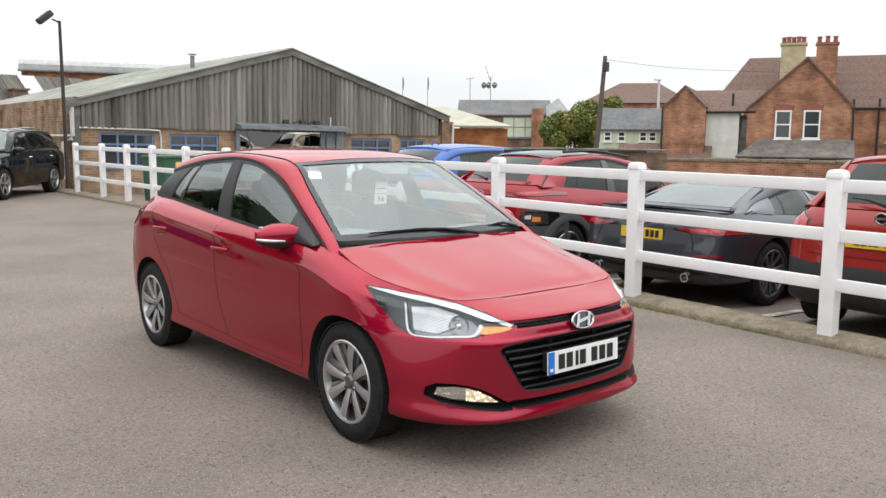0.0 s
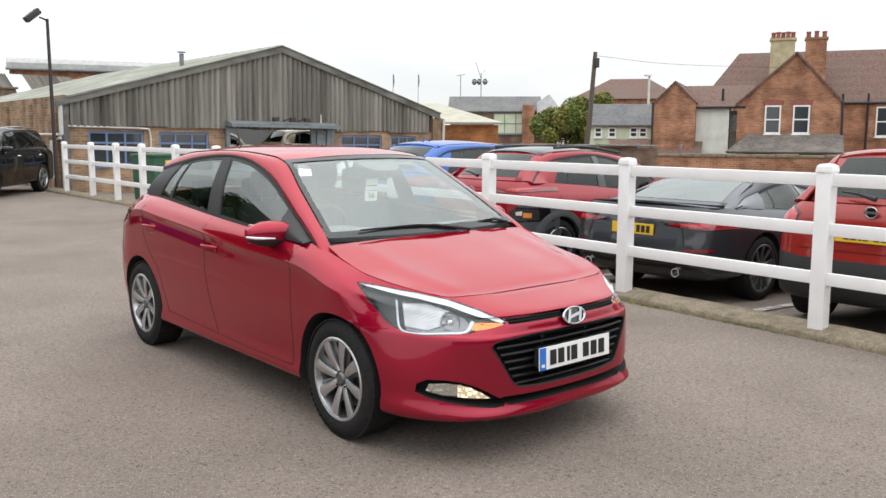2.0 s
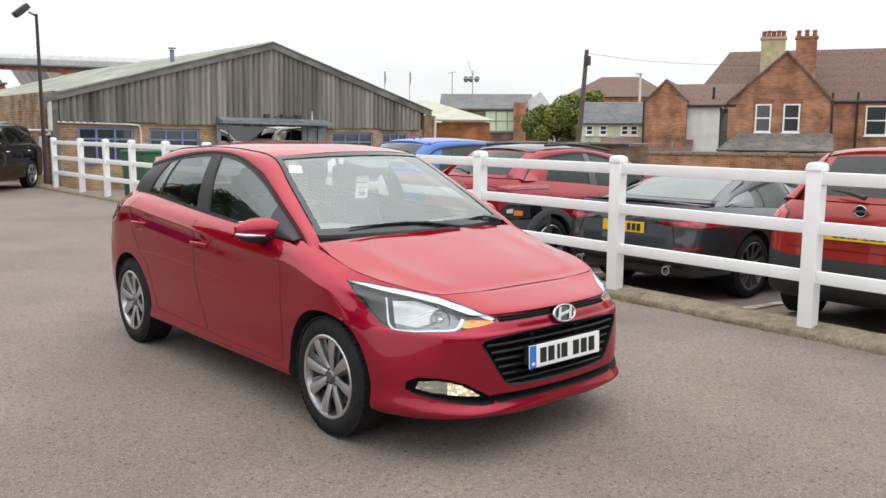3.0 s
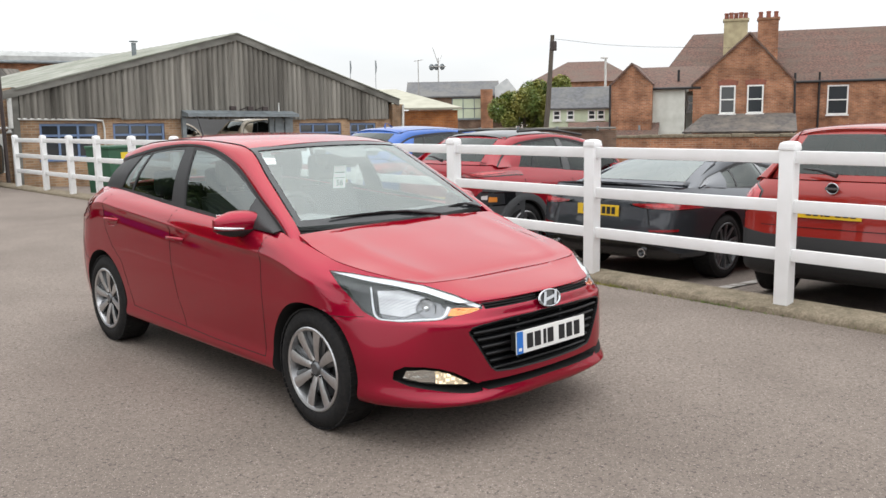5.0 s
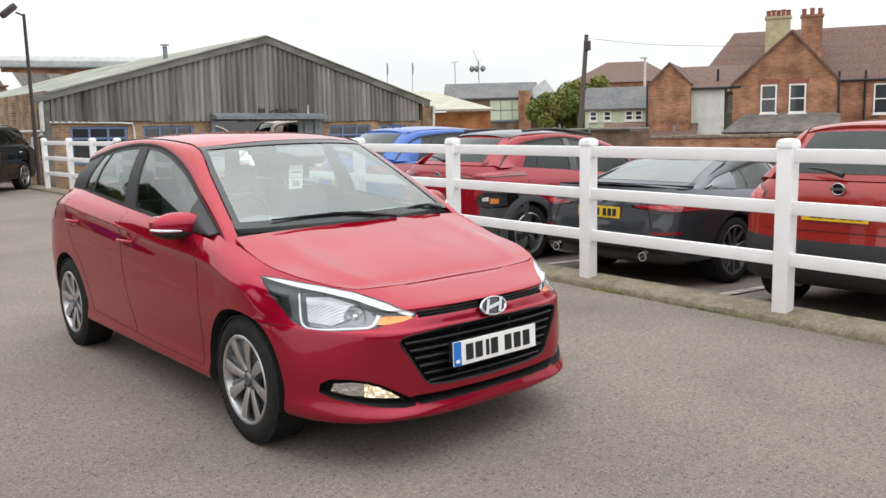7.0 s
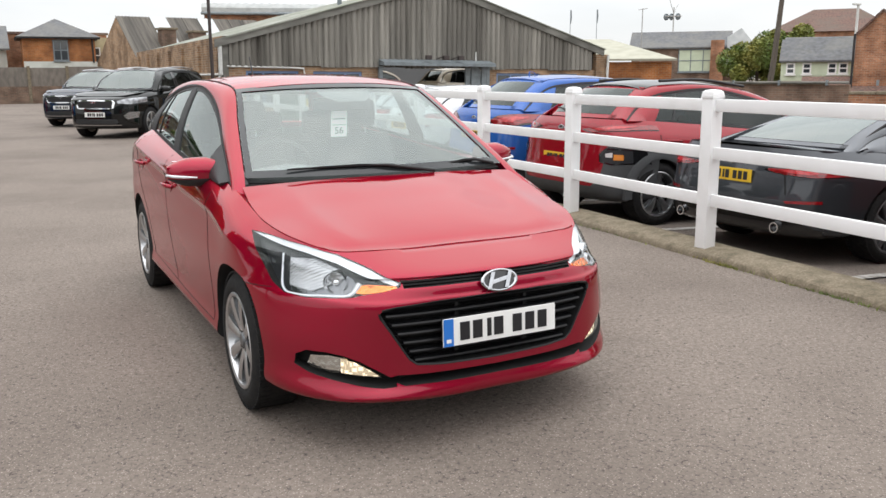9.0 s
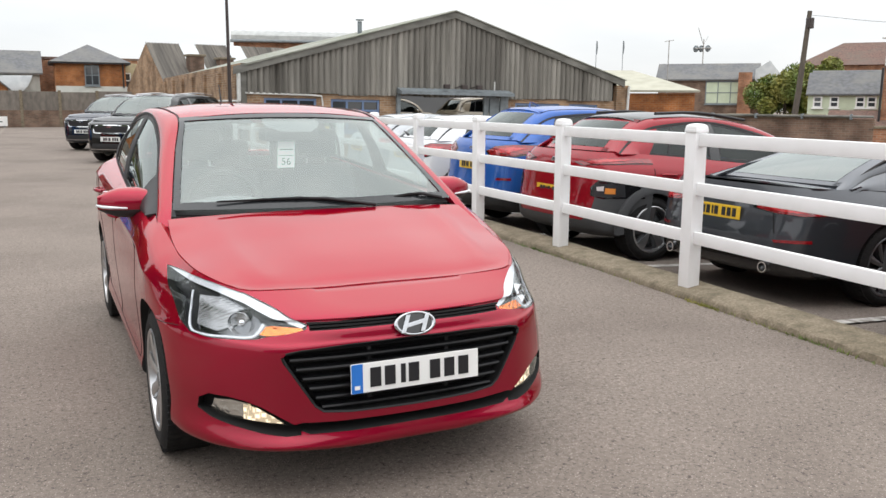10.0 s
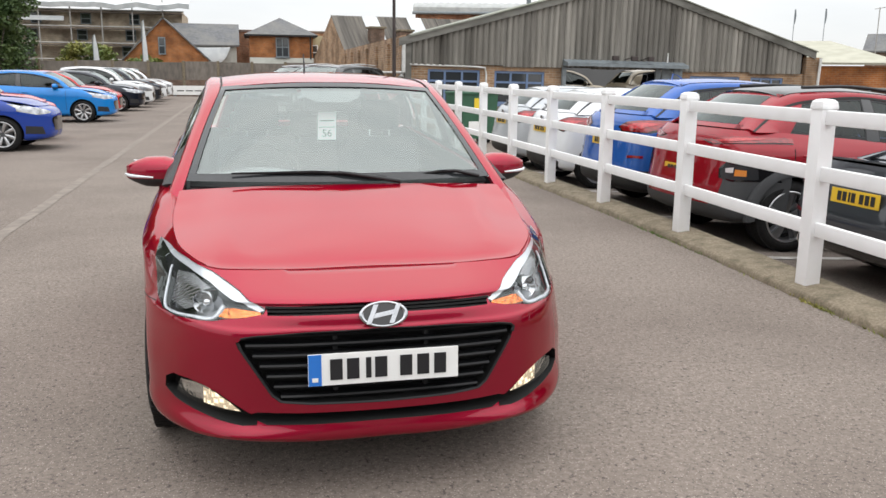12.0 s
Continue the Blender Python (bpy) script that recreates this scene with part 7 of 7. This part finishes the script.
hip = thing("house", pose(47.2, 36.5, 0, 0, 0, -52), "large brick house with a brown hipped roof", "house")
part("wall", boxes((-3.4, 0, -2.6, 4.2, 6, 4.05)), RED_BRICK, hip)
part("roof", merge(sheet([[(-3.6, -0.2, 4.05), (4.4, -0.2, 4.05)], [(-0.8, 3, 5.65), (2.0, 3, 5.65)], [(-3.6, 6.2, 4.05), (4.4, 6.2, 4.05)]]), sheet([[(-3.6, -0.2, 4.05), (-3.6, 6.2, 4.05)], [(-0.8, 3, 5.65), (-0.8, 3, 5.65)]]), sheet([[(4.4, -0.2, 4.05), (4.4, 6.2, 4.05)], [(2.0, 3, 5.65), (2.0, 3, 5.65)]])), TILE_ROOF, hip, "brown tiled hipped roof")
part("chimney", boxes((-1.9, -0.1, 3.0, -1.2, 0.5, 4.4)), RED_BRICK, hip)

pale = thing("workshop", pose(20.9, 26.9, 0, 0, 0, -41), "brick workshop with a pale cream metal roof", "building")
part("wall", boxes((-2.0, 0.1, -1.6, 3.35, 3, 1.92)), ORANGE_BRICK, pale)
part("roof", sheet([[(-2.2, -0.15, 1.98), (3.55, -0.15, 1.96)], [(-4.4, 3.8, 2.95), (0.6, 3.8, 2.92)]], 0.08), WHITE_ROOF, pale, "pale cream sheet roof")
part("roof_light", prism([(0, 0.9, 2.29), (0, 1.9, 2.54), (0, 1.9, 2.51), (0, 0.9, 2.26)], (1, 0, 0), 0.0, 1.3), LAMP_GREY, pale)

shed = thing("workshop", pose(40.1, 47.2, 0.3, 0, 0, -44), "long grey-roofed workshop with pale end", "building")
part("wall", boxes((0, 0, -2.6, 7.6, 5, 3.0)), OLD_BRICK, shed)
part("roof", prism([(0, -0.2, 2.95), (0, 2.4, 4.15), (0, 2.4, 4.05), (0, -0.2, 2.85)], (1, 0, 0), -0.2, 7.0), SLATE, shed, "dark grey roof slope")
part("gable_end", prism([(6.6, -0.3, 1.0), (8.3, -0.3, 1.0), (8.3, -0.3, 3.2), (7.5, -0.3, 4.2), (6.6, -0.3, 3.6)], (0, 1, 0), 0, 0.2), SHEETING, shed, "pale blue-white end wall")
window(shed, 4.6, 1.2, 2.6, 1.6, GREY_STEEL, -0.02, (0.5,), (0.33, 0.66), True, RENDER_GREEN)
part("chimney", boxes((5.5, -0.7, -1.0, 6.4, 0.1, 3.4)), RED_BRICK, shed)

tree(42.0, 37.1, -2.4, 1.95, (2.0, 2.0, 2.1), 19000, 0.11, LEAF, 5, "bushy green tree with yellowing leaves among roofs")
tree(43.3, 35.7, -2.4, 2.1, (1.7, 1.7, 2.1), 15000, 0.11, LEAF, 6, "bushy green tree with autumn tinge beside another")

# telephone pole with its wires
pole = thing("telephone_pole", pose(25.2, 21.0, 0), "leaning dark wooden telephone pole with wires", "pole")
part("pole", tube([(-0.26, 0.20, -1.5), (0.0, 0.0, 2.0), (0.14, -0.12, 4.95)], [0.12, 0.11, 0.085], 12), WOOD_POLE, pole, "", 60)
part("pole_box", boxes((0.02, -0.28, 4.3, 0.24, -0.06, 4.7), bevel=0.03), DARK_STEEL, pole)
part("wire", tube(spline([(0.14, -0.12, 4.8), (4.0, -1.6, 4.55), (12, -4.5, 4.6)], 6), 0.008, 5), DARK_STEEL, pole, "thin black wire")
street = thing("street_lamp", pose(45.3, 32.7, 0), "tall pale steel street lamp behind the roofs", "lamp")
part("post", tube([(0, 0, -2.4), (0, 0, 5.4)], [0.12, 0.07], 10), WHITE_PIPE, street, "", 60)
part("lamp_head", boxes((-0.45, -0.1, 5.38, 0.15, 0.1, 5.5), bevel=0.03), WHITE_PIPE, street)
mast = thing("aerial_mast", pose(78.0, 84.5, -2.0) @ Matrix.Scale(2.0, 4), "thin aerial mast with crossed dishes", "mast")
part("mast", tube([(0, 0, -2.0), (0, 0, 5.9)], 0.035, 6), SCAFFOLD, mast)
for x in (-0.55, -0.1, 0.45):
    dish = part("dish", lathe([(0, 0.0), (0.06, 0.16), (0.1, 0.22), (0.04, 0.2)], 14, "y"), GREY_STEEL, mast, "grey dish")
    dish.location = (x, 0, 5.3 + 0.05 * x)
part("arm", tube([(-0.7, 0, 5.3), (0.7, 0, 5.36)], 0.03, 6), SCAFFOLD, mast)
part("arm", tube([(-0.5, 0, 6.6), (0.0, 0, 5.5), (0.35, 0, 6.1)], 0.02, 6), SCAFFOLD, mast)
aer = thing("aerial_mast", pose(36.7, 42.2, 0), "thin television aerial mast on a roof", "mast")
part("mast", tube([(0, 0, -2.0), (0, 0, 5.6)], 0.03, 6), SCAFFOLD, aer)
part("arm", tube([(-0.35, 0, 5.5), (0.4, 0, 5.62)], 0.025, 6), SCAFFOLD, aer)
for x, y in ((33.05, 45.2), (34.4, 44.1)):
    fl = thing("feather_flag", pose(x, y, 0), "narrow feather flag on a thin pole behind the barn", "flag")
    part("pole", tube([(0, 0, -2), (0.05, 0, 5.6)], 0.02, 6), GREY_STEEL, fl)
    part("banner", sheet([[(0.05, 0, 4.7), (0.05, 0, 5.1), (0.08, 0, 5.6)], [(0.18, 0.1, 4.75), (0.20, 0.05, 5.15), (0.12, 0.0, 5.6)]], 0.01), GREY_STEEL, fl)
# ---------------------------------------------------------------- far end of the yard
far = thing("yard_fence", pose(-30, 51.2, 0), "grey timber panel fence with concrete posts on a low wall", "fence")
part("low_wall", boxes((0, 0, -0.2, 34.5, 0.25, 0.95)), OLD_BRICK, far)
for k in range(17):
    x = 0.3 + 2.0 * k
    part("fence_panel", boxes((x + 0.08, 0.05, 0.95, x + 1.92, 0.13, 1.98 + 0.03 * ((k * 5) % 3))), TIMBER, far)
    part("post", boxes((x - 0.08, -0.03, 0, x + 0.08, 0.2, 2.08), bevel=0.01), CONCRETE, far)
board = thing("sign_board", pose(-3.4, 50.6, 0), "low white sign board standing before the fence", "sign")
part("board", boxes((-0.95, 0, 0.08, 0.95, 0.05, 0.62), bevel=0.01), PLATE_WHITE, board)
for x in (-0.5, 0.0, 0.5):
    part("print_bar", boxes((x - 0.2, -0.004, 0.3, x + 0.2, 0.0, 0.36)), LAMP_GREY, board)
for x in (-0.8, 0.8):
    part("foot", boxes((x - 0.04, -0.1, 0, x + 0.04, 0.15, 0.1)), GREY_STEEL, board)

office = thing("house", pose(2.25, 54.5, 0), "square brick house with hipped slate roof and white band", "house")
part("wall", boxes((-2.0, 0, -0.2, 2.0, 4, 3.85)), ORANGE_BRICK, office)
part("white_band", boxes((-2.03, -0.03, 1.9, 2.03, 0.0, 2.38)), RENDER_WHITE, office, "white painted band")
part("grey_base", boxes((-2.02, -0.02, -0.2, 2.02, 0.0, 1.9)), GREY_STEEL, office)
hipr = merge(sheet([[(-2.35, -0.35, 3.82), (2.35, -0.35, 3.82)], [(0, 2, 5.0), (0, 2, 5.0)], [(-2.35, 4.3, 3.82), (2.35, 4.3, 3.82)]]), sheet([[(-2.35, -0.35, 3.82), (-2.35, 4.3, 3.82)], [(0, 2, 5.0), (0, 2, 5.0)]]), sheet([[(2.35, -0.35, 3.82), (2.35, 4.3, 3.82)], [(0, 2, 5.0), (0, 2, 5.0)]]))
part("roof", hipr, SLATE, office, "grey slate hipped roof")
part("eaves", boxes((-2.3, -0.3, 3.72, 2.3, 4.2, 3.82)), BLACK_PLASTIC, office)
window(office, 0.05, 2.42, 0.85, 1.25, GREY_STEEL, -0.01, (0.5,), (0.5,), True)
part("drain_pipe", tube([(1.85, -0.08, 3.8), (1.85, -0.08, 2.3)], 0.05, 8), BLACK_PLASTIC, office)

OLD_SHEET = material("old_roof_sheet", (0.17, 0.152, 0.13), 0.9, second=(0.08, 0.072, 0.062), scale=3, stretch=(5, 0.15, 0.15), stain=(0.05, 0.046, 0.04), stain_scale=0.5, bump=0.3)
striped = thing("workshop", pose(5.47, 46.5, 0, 0, 0, 9.4), "old brick workshop with dark corrugated roof and pale skylight strips", "building")
part("wall", prism([(0, 0, -0.2), (0, 7.5, -0.2), (0, 7.5, 2.3), (0, 3.2, 4.75), (0, 0, 2.35)], (1, 0, 0), 0, 9), YARD_BRICK, striped)
for k in range(9):
    pale_strip = k in (2, 5)
    rows = []
    for i in range(13):
        x = k * 0.95 + 0.95 * i / 12
        rip = 0.03 * math.cos(2 * math.pi * x / 0.19)
        rows.append([(x, -0.25, 2.26 + rip), (x, 1.5, 3.52 + rip), (x, 3.2, 4.82 + rip)])
    part("roof_sheet", sheet(rows, 0.02), SHEETING if pale_strip else OLD_SHEET, striped, "pale skylight strip" if pale_strip else "dark corrugated roof sheet", 60)
for x, y, z0, z1 in ((2.1, 1.0, 2.6, 4.0), (4.0, 1.4, 2.8, 3.9)):
    part("chimney", boxes((x - 0.4, y - 0.35, z0, x + 0.4, y + 0.35, z1)), OLD_BRICK, striped)
    part("chimney_cap", boxes((x - 0.5, y - 0.45, z1, x + 0.5, y + 0.45, z1 + 0.12), bevel=0.02), CONCRETE, striped)

hall = thing("warehouse", pose(11.8, 58.2, 0.30, 0, 0, -15), "large brick warehouse with pale curved metal roof", "building")
part("wall", boxes((0, 0, -0.2, 16, 10, 5.5)), RED_BRICK, hall)
rows = []
for i in range(61):
    x = 16.3 * i / 60 - 0.15
    rip = 0.03 * (i % 2)
    rows.append([(x, -0.25 - rip, 5.35), (x, -0.22 - rip, 5.75), (x, 0.15, 6.02 + rip), (x, 1.2, 6.14 + rip), (x, 5, 6.3 + rip)])
part("roof", sheet(rows, 0.03), PALE_METAL, hall, "pale ribbed metal roof", 30)
part("gutter", tube([(-0.2, -0.3, 5.36), (16.2, -0.3, 5.36)], 0.1, 8), GREY_STEEL, hall)

gable2 = gable_block("house", pose(-7.6, 56, 0), "orange brick gabled house with slate roof", 5.2, 9, -0.2, 2.2, 4.75, ORANGE_BRICK, SLATE, 0.48, 0.2)
window(gable2, 2.35, 2.5, 0.45, 1.1, GREY_STEEL, -0.01, (0.5,), (), False)
side2 = thing("house", pose(-3.6, 57, 0), "slate roof slope with white sheeting below", "house")
part("roof", prism([(0, 0, 3.2), (0, 3, 4.7), (0, 3, 4.6), (0, 0, 3.1)], (1, 0, 0), -2.0, 3.2), SLATE, side2, "grey slate roof slope")
part("wall", boxes((-1.0, 0.3, -0.2, 3.0, 3, 3.1)), RENDER_WHITE, side2)
part("sheeting", sheet([[(-1.0, -0.1, 3.05), (0.5, -0.25, 3.0), (2.6, -0.1, 3.05)], [(-0.8, -0.35, 2.2), (0.7, -0.5, 2.1), (2.3, -0.3, 2.35)], [(-0.2, -0.2, 1.6), (0.9, -0.3, 1.5), (1.8, -0.2, 1.9)]], 0.02), SHEETING, side2, "loose white sheeting", 60)
link = thing("house", pose(-1.4, 60, 0), "red brick terrace with a low tiled roof", "house")
part("wall", boxes((-2, 0, -0.2, 7, 4, 4.2)), RED_BRICK, link)
part("parapet", boxes((-2.1, -0.1, 4.2, 7.1, 0.3, 4.35)), TILE_ROOF, link)
part("wall", boxes((5.2, -3.0, -0.2, 7.4, 0, 3.9)), RENDER_CREAM, link)
window(link, 5.9, 2.3, 0.6, 1.0, WHITE_FRAME, -3.01, (0.5,), (), True)

scaf = thing("scaffolded_building", pose(-13.5, 61, 0), "brick building wrapped in scaffolding under white sheeting", "building")
part("wall", boxes((-6, 1.2, -0.2, 9.2, 9, 5.6)), PALE_BRICK, scaf)
for x in range(-6, 10, 2):
    part("scaffold_pole", tube([(x, 0, 0), (x, 0, 6.4)], 0.05, 6), SCAFFOLD, scaf)
for z in (2.2, 3.3, 4.4, 5.5):
    part("scaffold_tube", tube([(-6.3, -0.05, z), (9.4, -0.05, z)], 0.05, 6), SCAFFOLD, scaf)
    part("scaffold_board", boxes((-6.2, 0.0, z - 0.16, 9.3, 1.0, z - 0.10)), SEAM_PALE, scaf)
for k, z in enumerate((2.4, 3.5, 4.6)):
    for x in (-4.2, -1.0, 2.2, 5.4):
        window(scaf, x + 0.3 * k, z, 0.7, 0.75, GREY_STEEL, 1.19, (0.5,), (), False)
part("banner_board", boxes((-4.5, -0.12, 4.75, 1.6, -0.06, 5.05)), SHEETING, scaf, "white banner board")
rows = []
for i in range(25):
    x = -6.6 + 16.4 * i / 24
    w = 0.18 * noise.noise(Vector((x * 0.7, 1, 2)))
    rows.append([(x, -0.5, 5.62 + w), (x, -0.6, 5.95 + w), (x, 0.6, 6.35 + w * 0.5), (x, 4, 6.9)])
part("roof_sheeting", sheet(rows, 0.03), SHEETING, scaf, "draped white roof sheeting", 60)
for x, z0, z1 in ((-8.9, 1.9, 3.55), (-6.1, 1.3, 4.45)):
    fl = thing("feather_flag", pose(x, 52.6, 0), "tall white feather flag beside the yard fence", "flag")
    part("pole", tube([(0, 0, 0), (0.0, 0, z1 - 0.2), (0.1, 0, z1)], 0.025, 6), GREY_STEEL, fl)
    part("banner", sheet([[(0.02, 0, z0), (0.02, 0, (z0 + z1) / 2), (0.08, 0, z1)], [(0.32, 0.08, z0), (0.26, 0.05, (z0 + z1) / 2), (0.14, 0.0, z1)]], 0.01), SHEETING, fl)
tree(-13.6, 50.0, 0, 3.3, (2.7, 2.2, 2.6), 11000, 0.12, LEAF_DARK, 11, "dark green leafy tree at the yard's end")
tree(-15.5, 46.5, 0, 3.6, (2.8, 2.4, 2.8), 10000, 0.12, LEAF, 12, "dark green leafy tree beyond parked cars")
tree(-9.4, 55.0, 0, 2.3, (1.7, 1.2, 0.95), 2600, 0.13, LEAF, 13, "low green bush before a brick building")
tree(-6.4, 55.2, 0, 1.9, (1.0, 0.8, 0.6), 1200, 0.12, LEAF, 14, "low green bush by the fence")

# ---------------------------------------------------------------- yard details
bm = bmesh.new()
pts = [Vector((-2.60 + 0.02 * noise.noise(Vector((k * 0.7, 3, 1))), 3.0 + k * 0.5, 0.004)) for k in range(95)]
grid(bm, [[p + Vector((-0.06 - 0.03 * noise.noise(p * 2), 0, 0)) for p in pts], [p + Vector((0.07 + 0.03 * noise.noise(p * 2.3 + Vector((9, 0, 0))), 0, 0)) for p in pts]])
tagged(part("tarmac_seam", bm, SEAM_PALE), "pale worn seam in the tarmac yard", "ground", "", "structure")
for y in (1.42, 3.80, 6.08, 8.30, 10.6):
    bm = bmesh.new()
    grid(bm, [[(x, y - 0.05, lot_z(x) + 0.005) for x in (3.95, 5, 7, 8.9)], [(x, y + 0.05, lot_z(x) + 0.005) for x in (3.95, 5, 7, 8.9)]])
    tagged(part("bay_line", bm, LINE_WHITE), "worn white painted bay line on tarmac", "road marking", "bay lines", "structure")


def bin_(x, y, w, d, h, mat, label, sticker):
    b = thing("rubbish_bin", pose(x, y, lot_z(x), 0, 0, 12), label, "bin")
    part("tub", prism([(-w / 2 * 0.9, 0, 0.12), (w / 2 * 0.9, 0, 0.12), (w / 2, 0, h), (-w / 2, 0, h)], (0, 1, 0), -d / 2, d / 2), mat, b)
    part("lid", boxes((-w / 2 - 0.03, -d / 2 - 0.03, h, w / 2 + 0.03, d / 2 + 0.03, h + 0.07), bevel=0.025), mat, b, "", 40)
    for sx in (-1, 1):
        for sy in (-1, 1):
            castor = part("castor", lathe([(-0.02, 0.0), (-0.02, 0.06), (0.02, 0.06), (0.02, 0)], 14), RUBBER, b)
            castor.location = (sx * w * 0.35, sy * d * 0.3, 0.06)
    if sticker:
        part("sticker", boxes((-0.16, -d / 2 - 0.008, h - 0.36, 0.12, -d / 2 + 0.02, h - 0.08)), YELLOW, b, "yellow sticker")
        part("sticker", boxes((-0.3, -d / 2 - 0.008, h - 0.85, 0.1, -d / 2 + 0.02, h - 0.62)), PLATE_WHITE, b, "white sticker")


bin_(5.0, 17.4, 0.95, 0.9, 1.15, BIN_GREEN, "large green wheeled refuse bin with a yellow sticker", True)

# weeds along the foot of the kerb
rng = random.Random(4)
verts, faces = [], []
for _ in range(900):
    y = rng.choice((rng.gauss(1.9, 0.10), rng.uniform(-1, 9), rng.gauss(4.4, 0.4), rng.gauss(0.9, 0.25)))
    x = fence_x(y) - 0.150 + rng.gauss(0, 0.014)
    a = rng.uniform(0, 6.3)
    s, h = rng.uniform(0.003, 0.006), rng.uniform(0.008, 0.035)
    k = len(verts)
    verts += [(x - s * math.cos(a), y - s * math.sin(a), 0.0), (x + s * math.cos(a), y + s * math.sin(a), 0.0), (x + rng.gauss(0, 0.015), y + rng.gauss(0, 0.015), h)]
    faces.append((k, k + 1, k + 2))
me = bpy.data.meshes.new("weeds")
me.from_pydata(verts, [], faces)
me.materials.append(LEAF)
tagged(new("weeds", me), "sparse green weeds along the kerb foot", "weeds", "", "stuff")

# an unseen block, added to close the yard behind the camera; trees along the side
rear = thing("showroom", pose(-4, -19, 0), "plain grey block with dark panels, unseen, added behind the yard", "building")
part("wall", boxes((-26, -8, -0.2, 26, 0, 5.2)), GREY_STEEL, rear)
for k in range(9):
    part("shop_window", boxes((-24 + 5.4 * k, 0.0, 0.4, -19.4 + 5.4 * k, 0.04, 3.2)), WINDOW_DARK, rear)
for k in range(5):
    tree(-14.5 - 1.5 * (k % 2), 9 + 7.0 * k, 0, 6.0 + 0.9 * (k % 2), (3.3, 3.6, 4.6), 9000, 0.24, LEAF_DARK, 30 + k, "leafy dark tree along the yard's side")
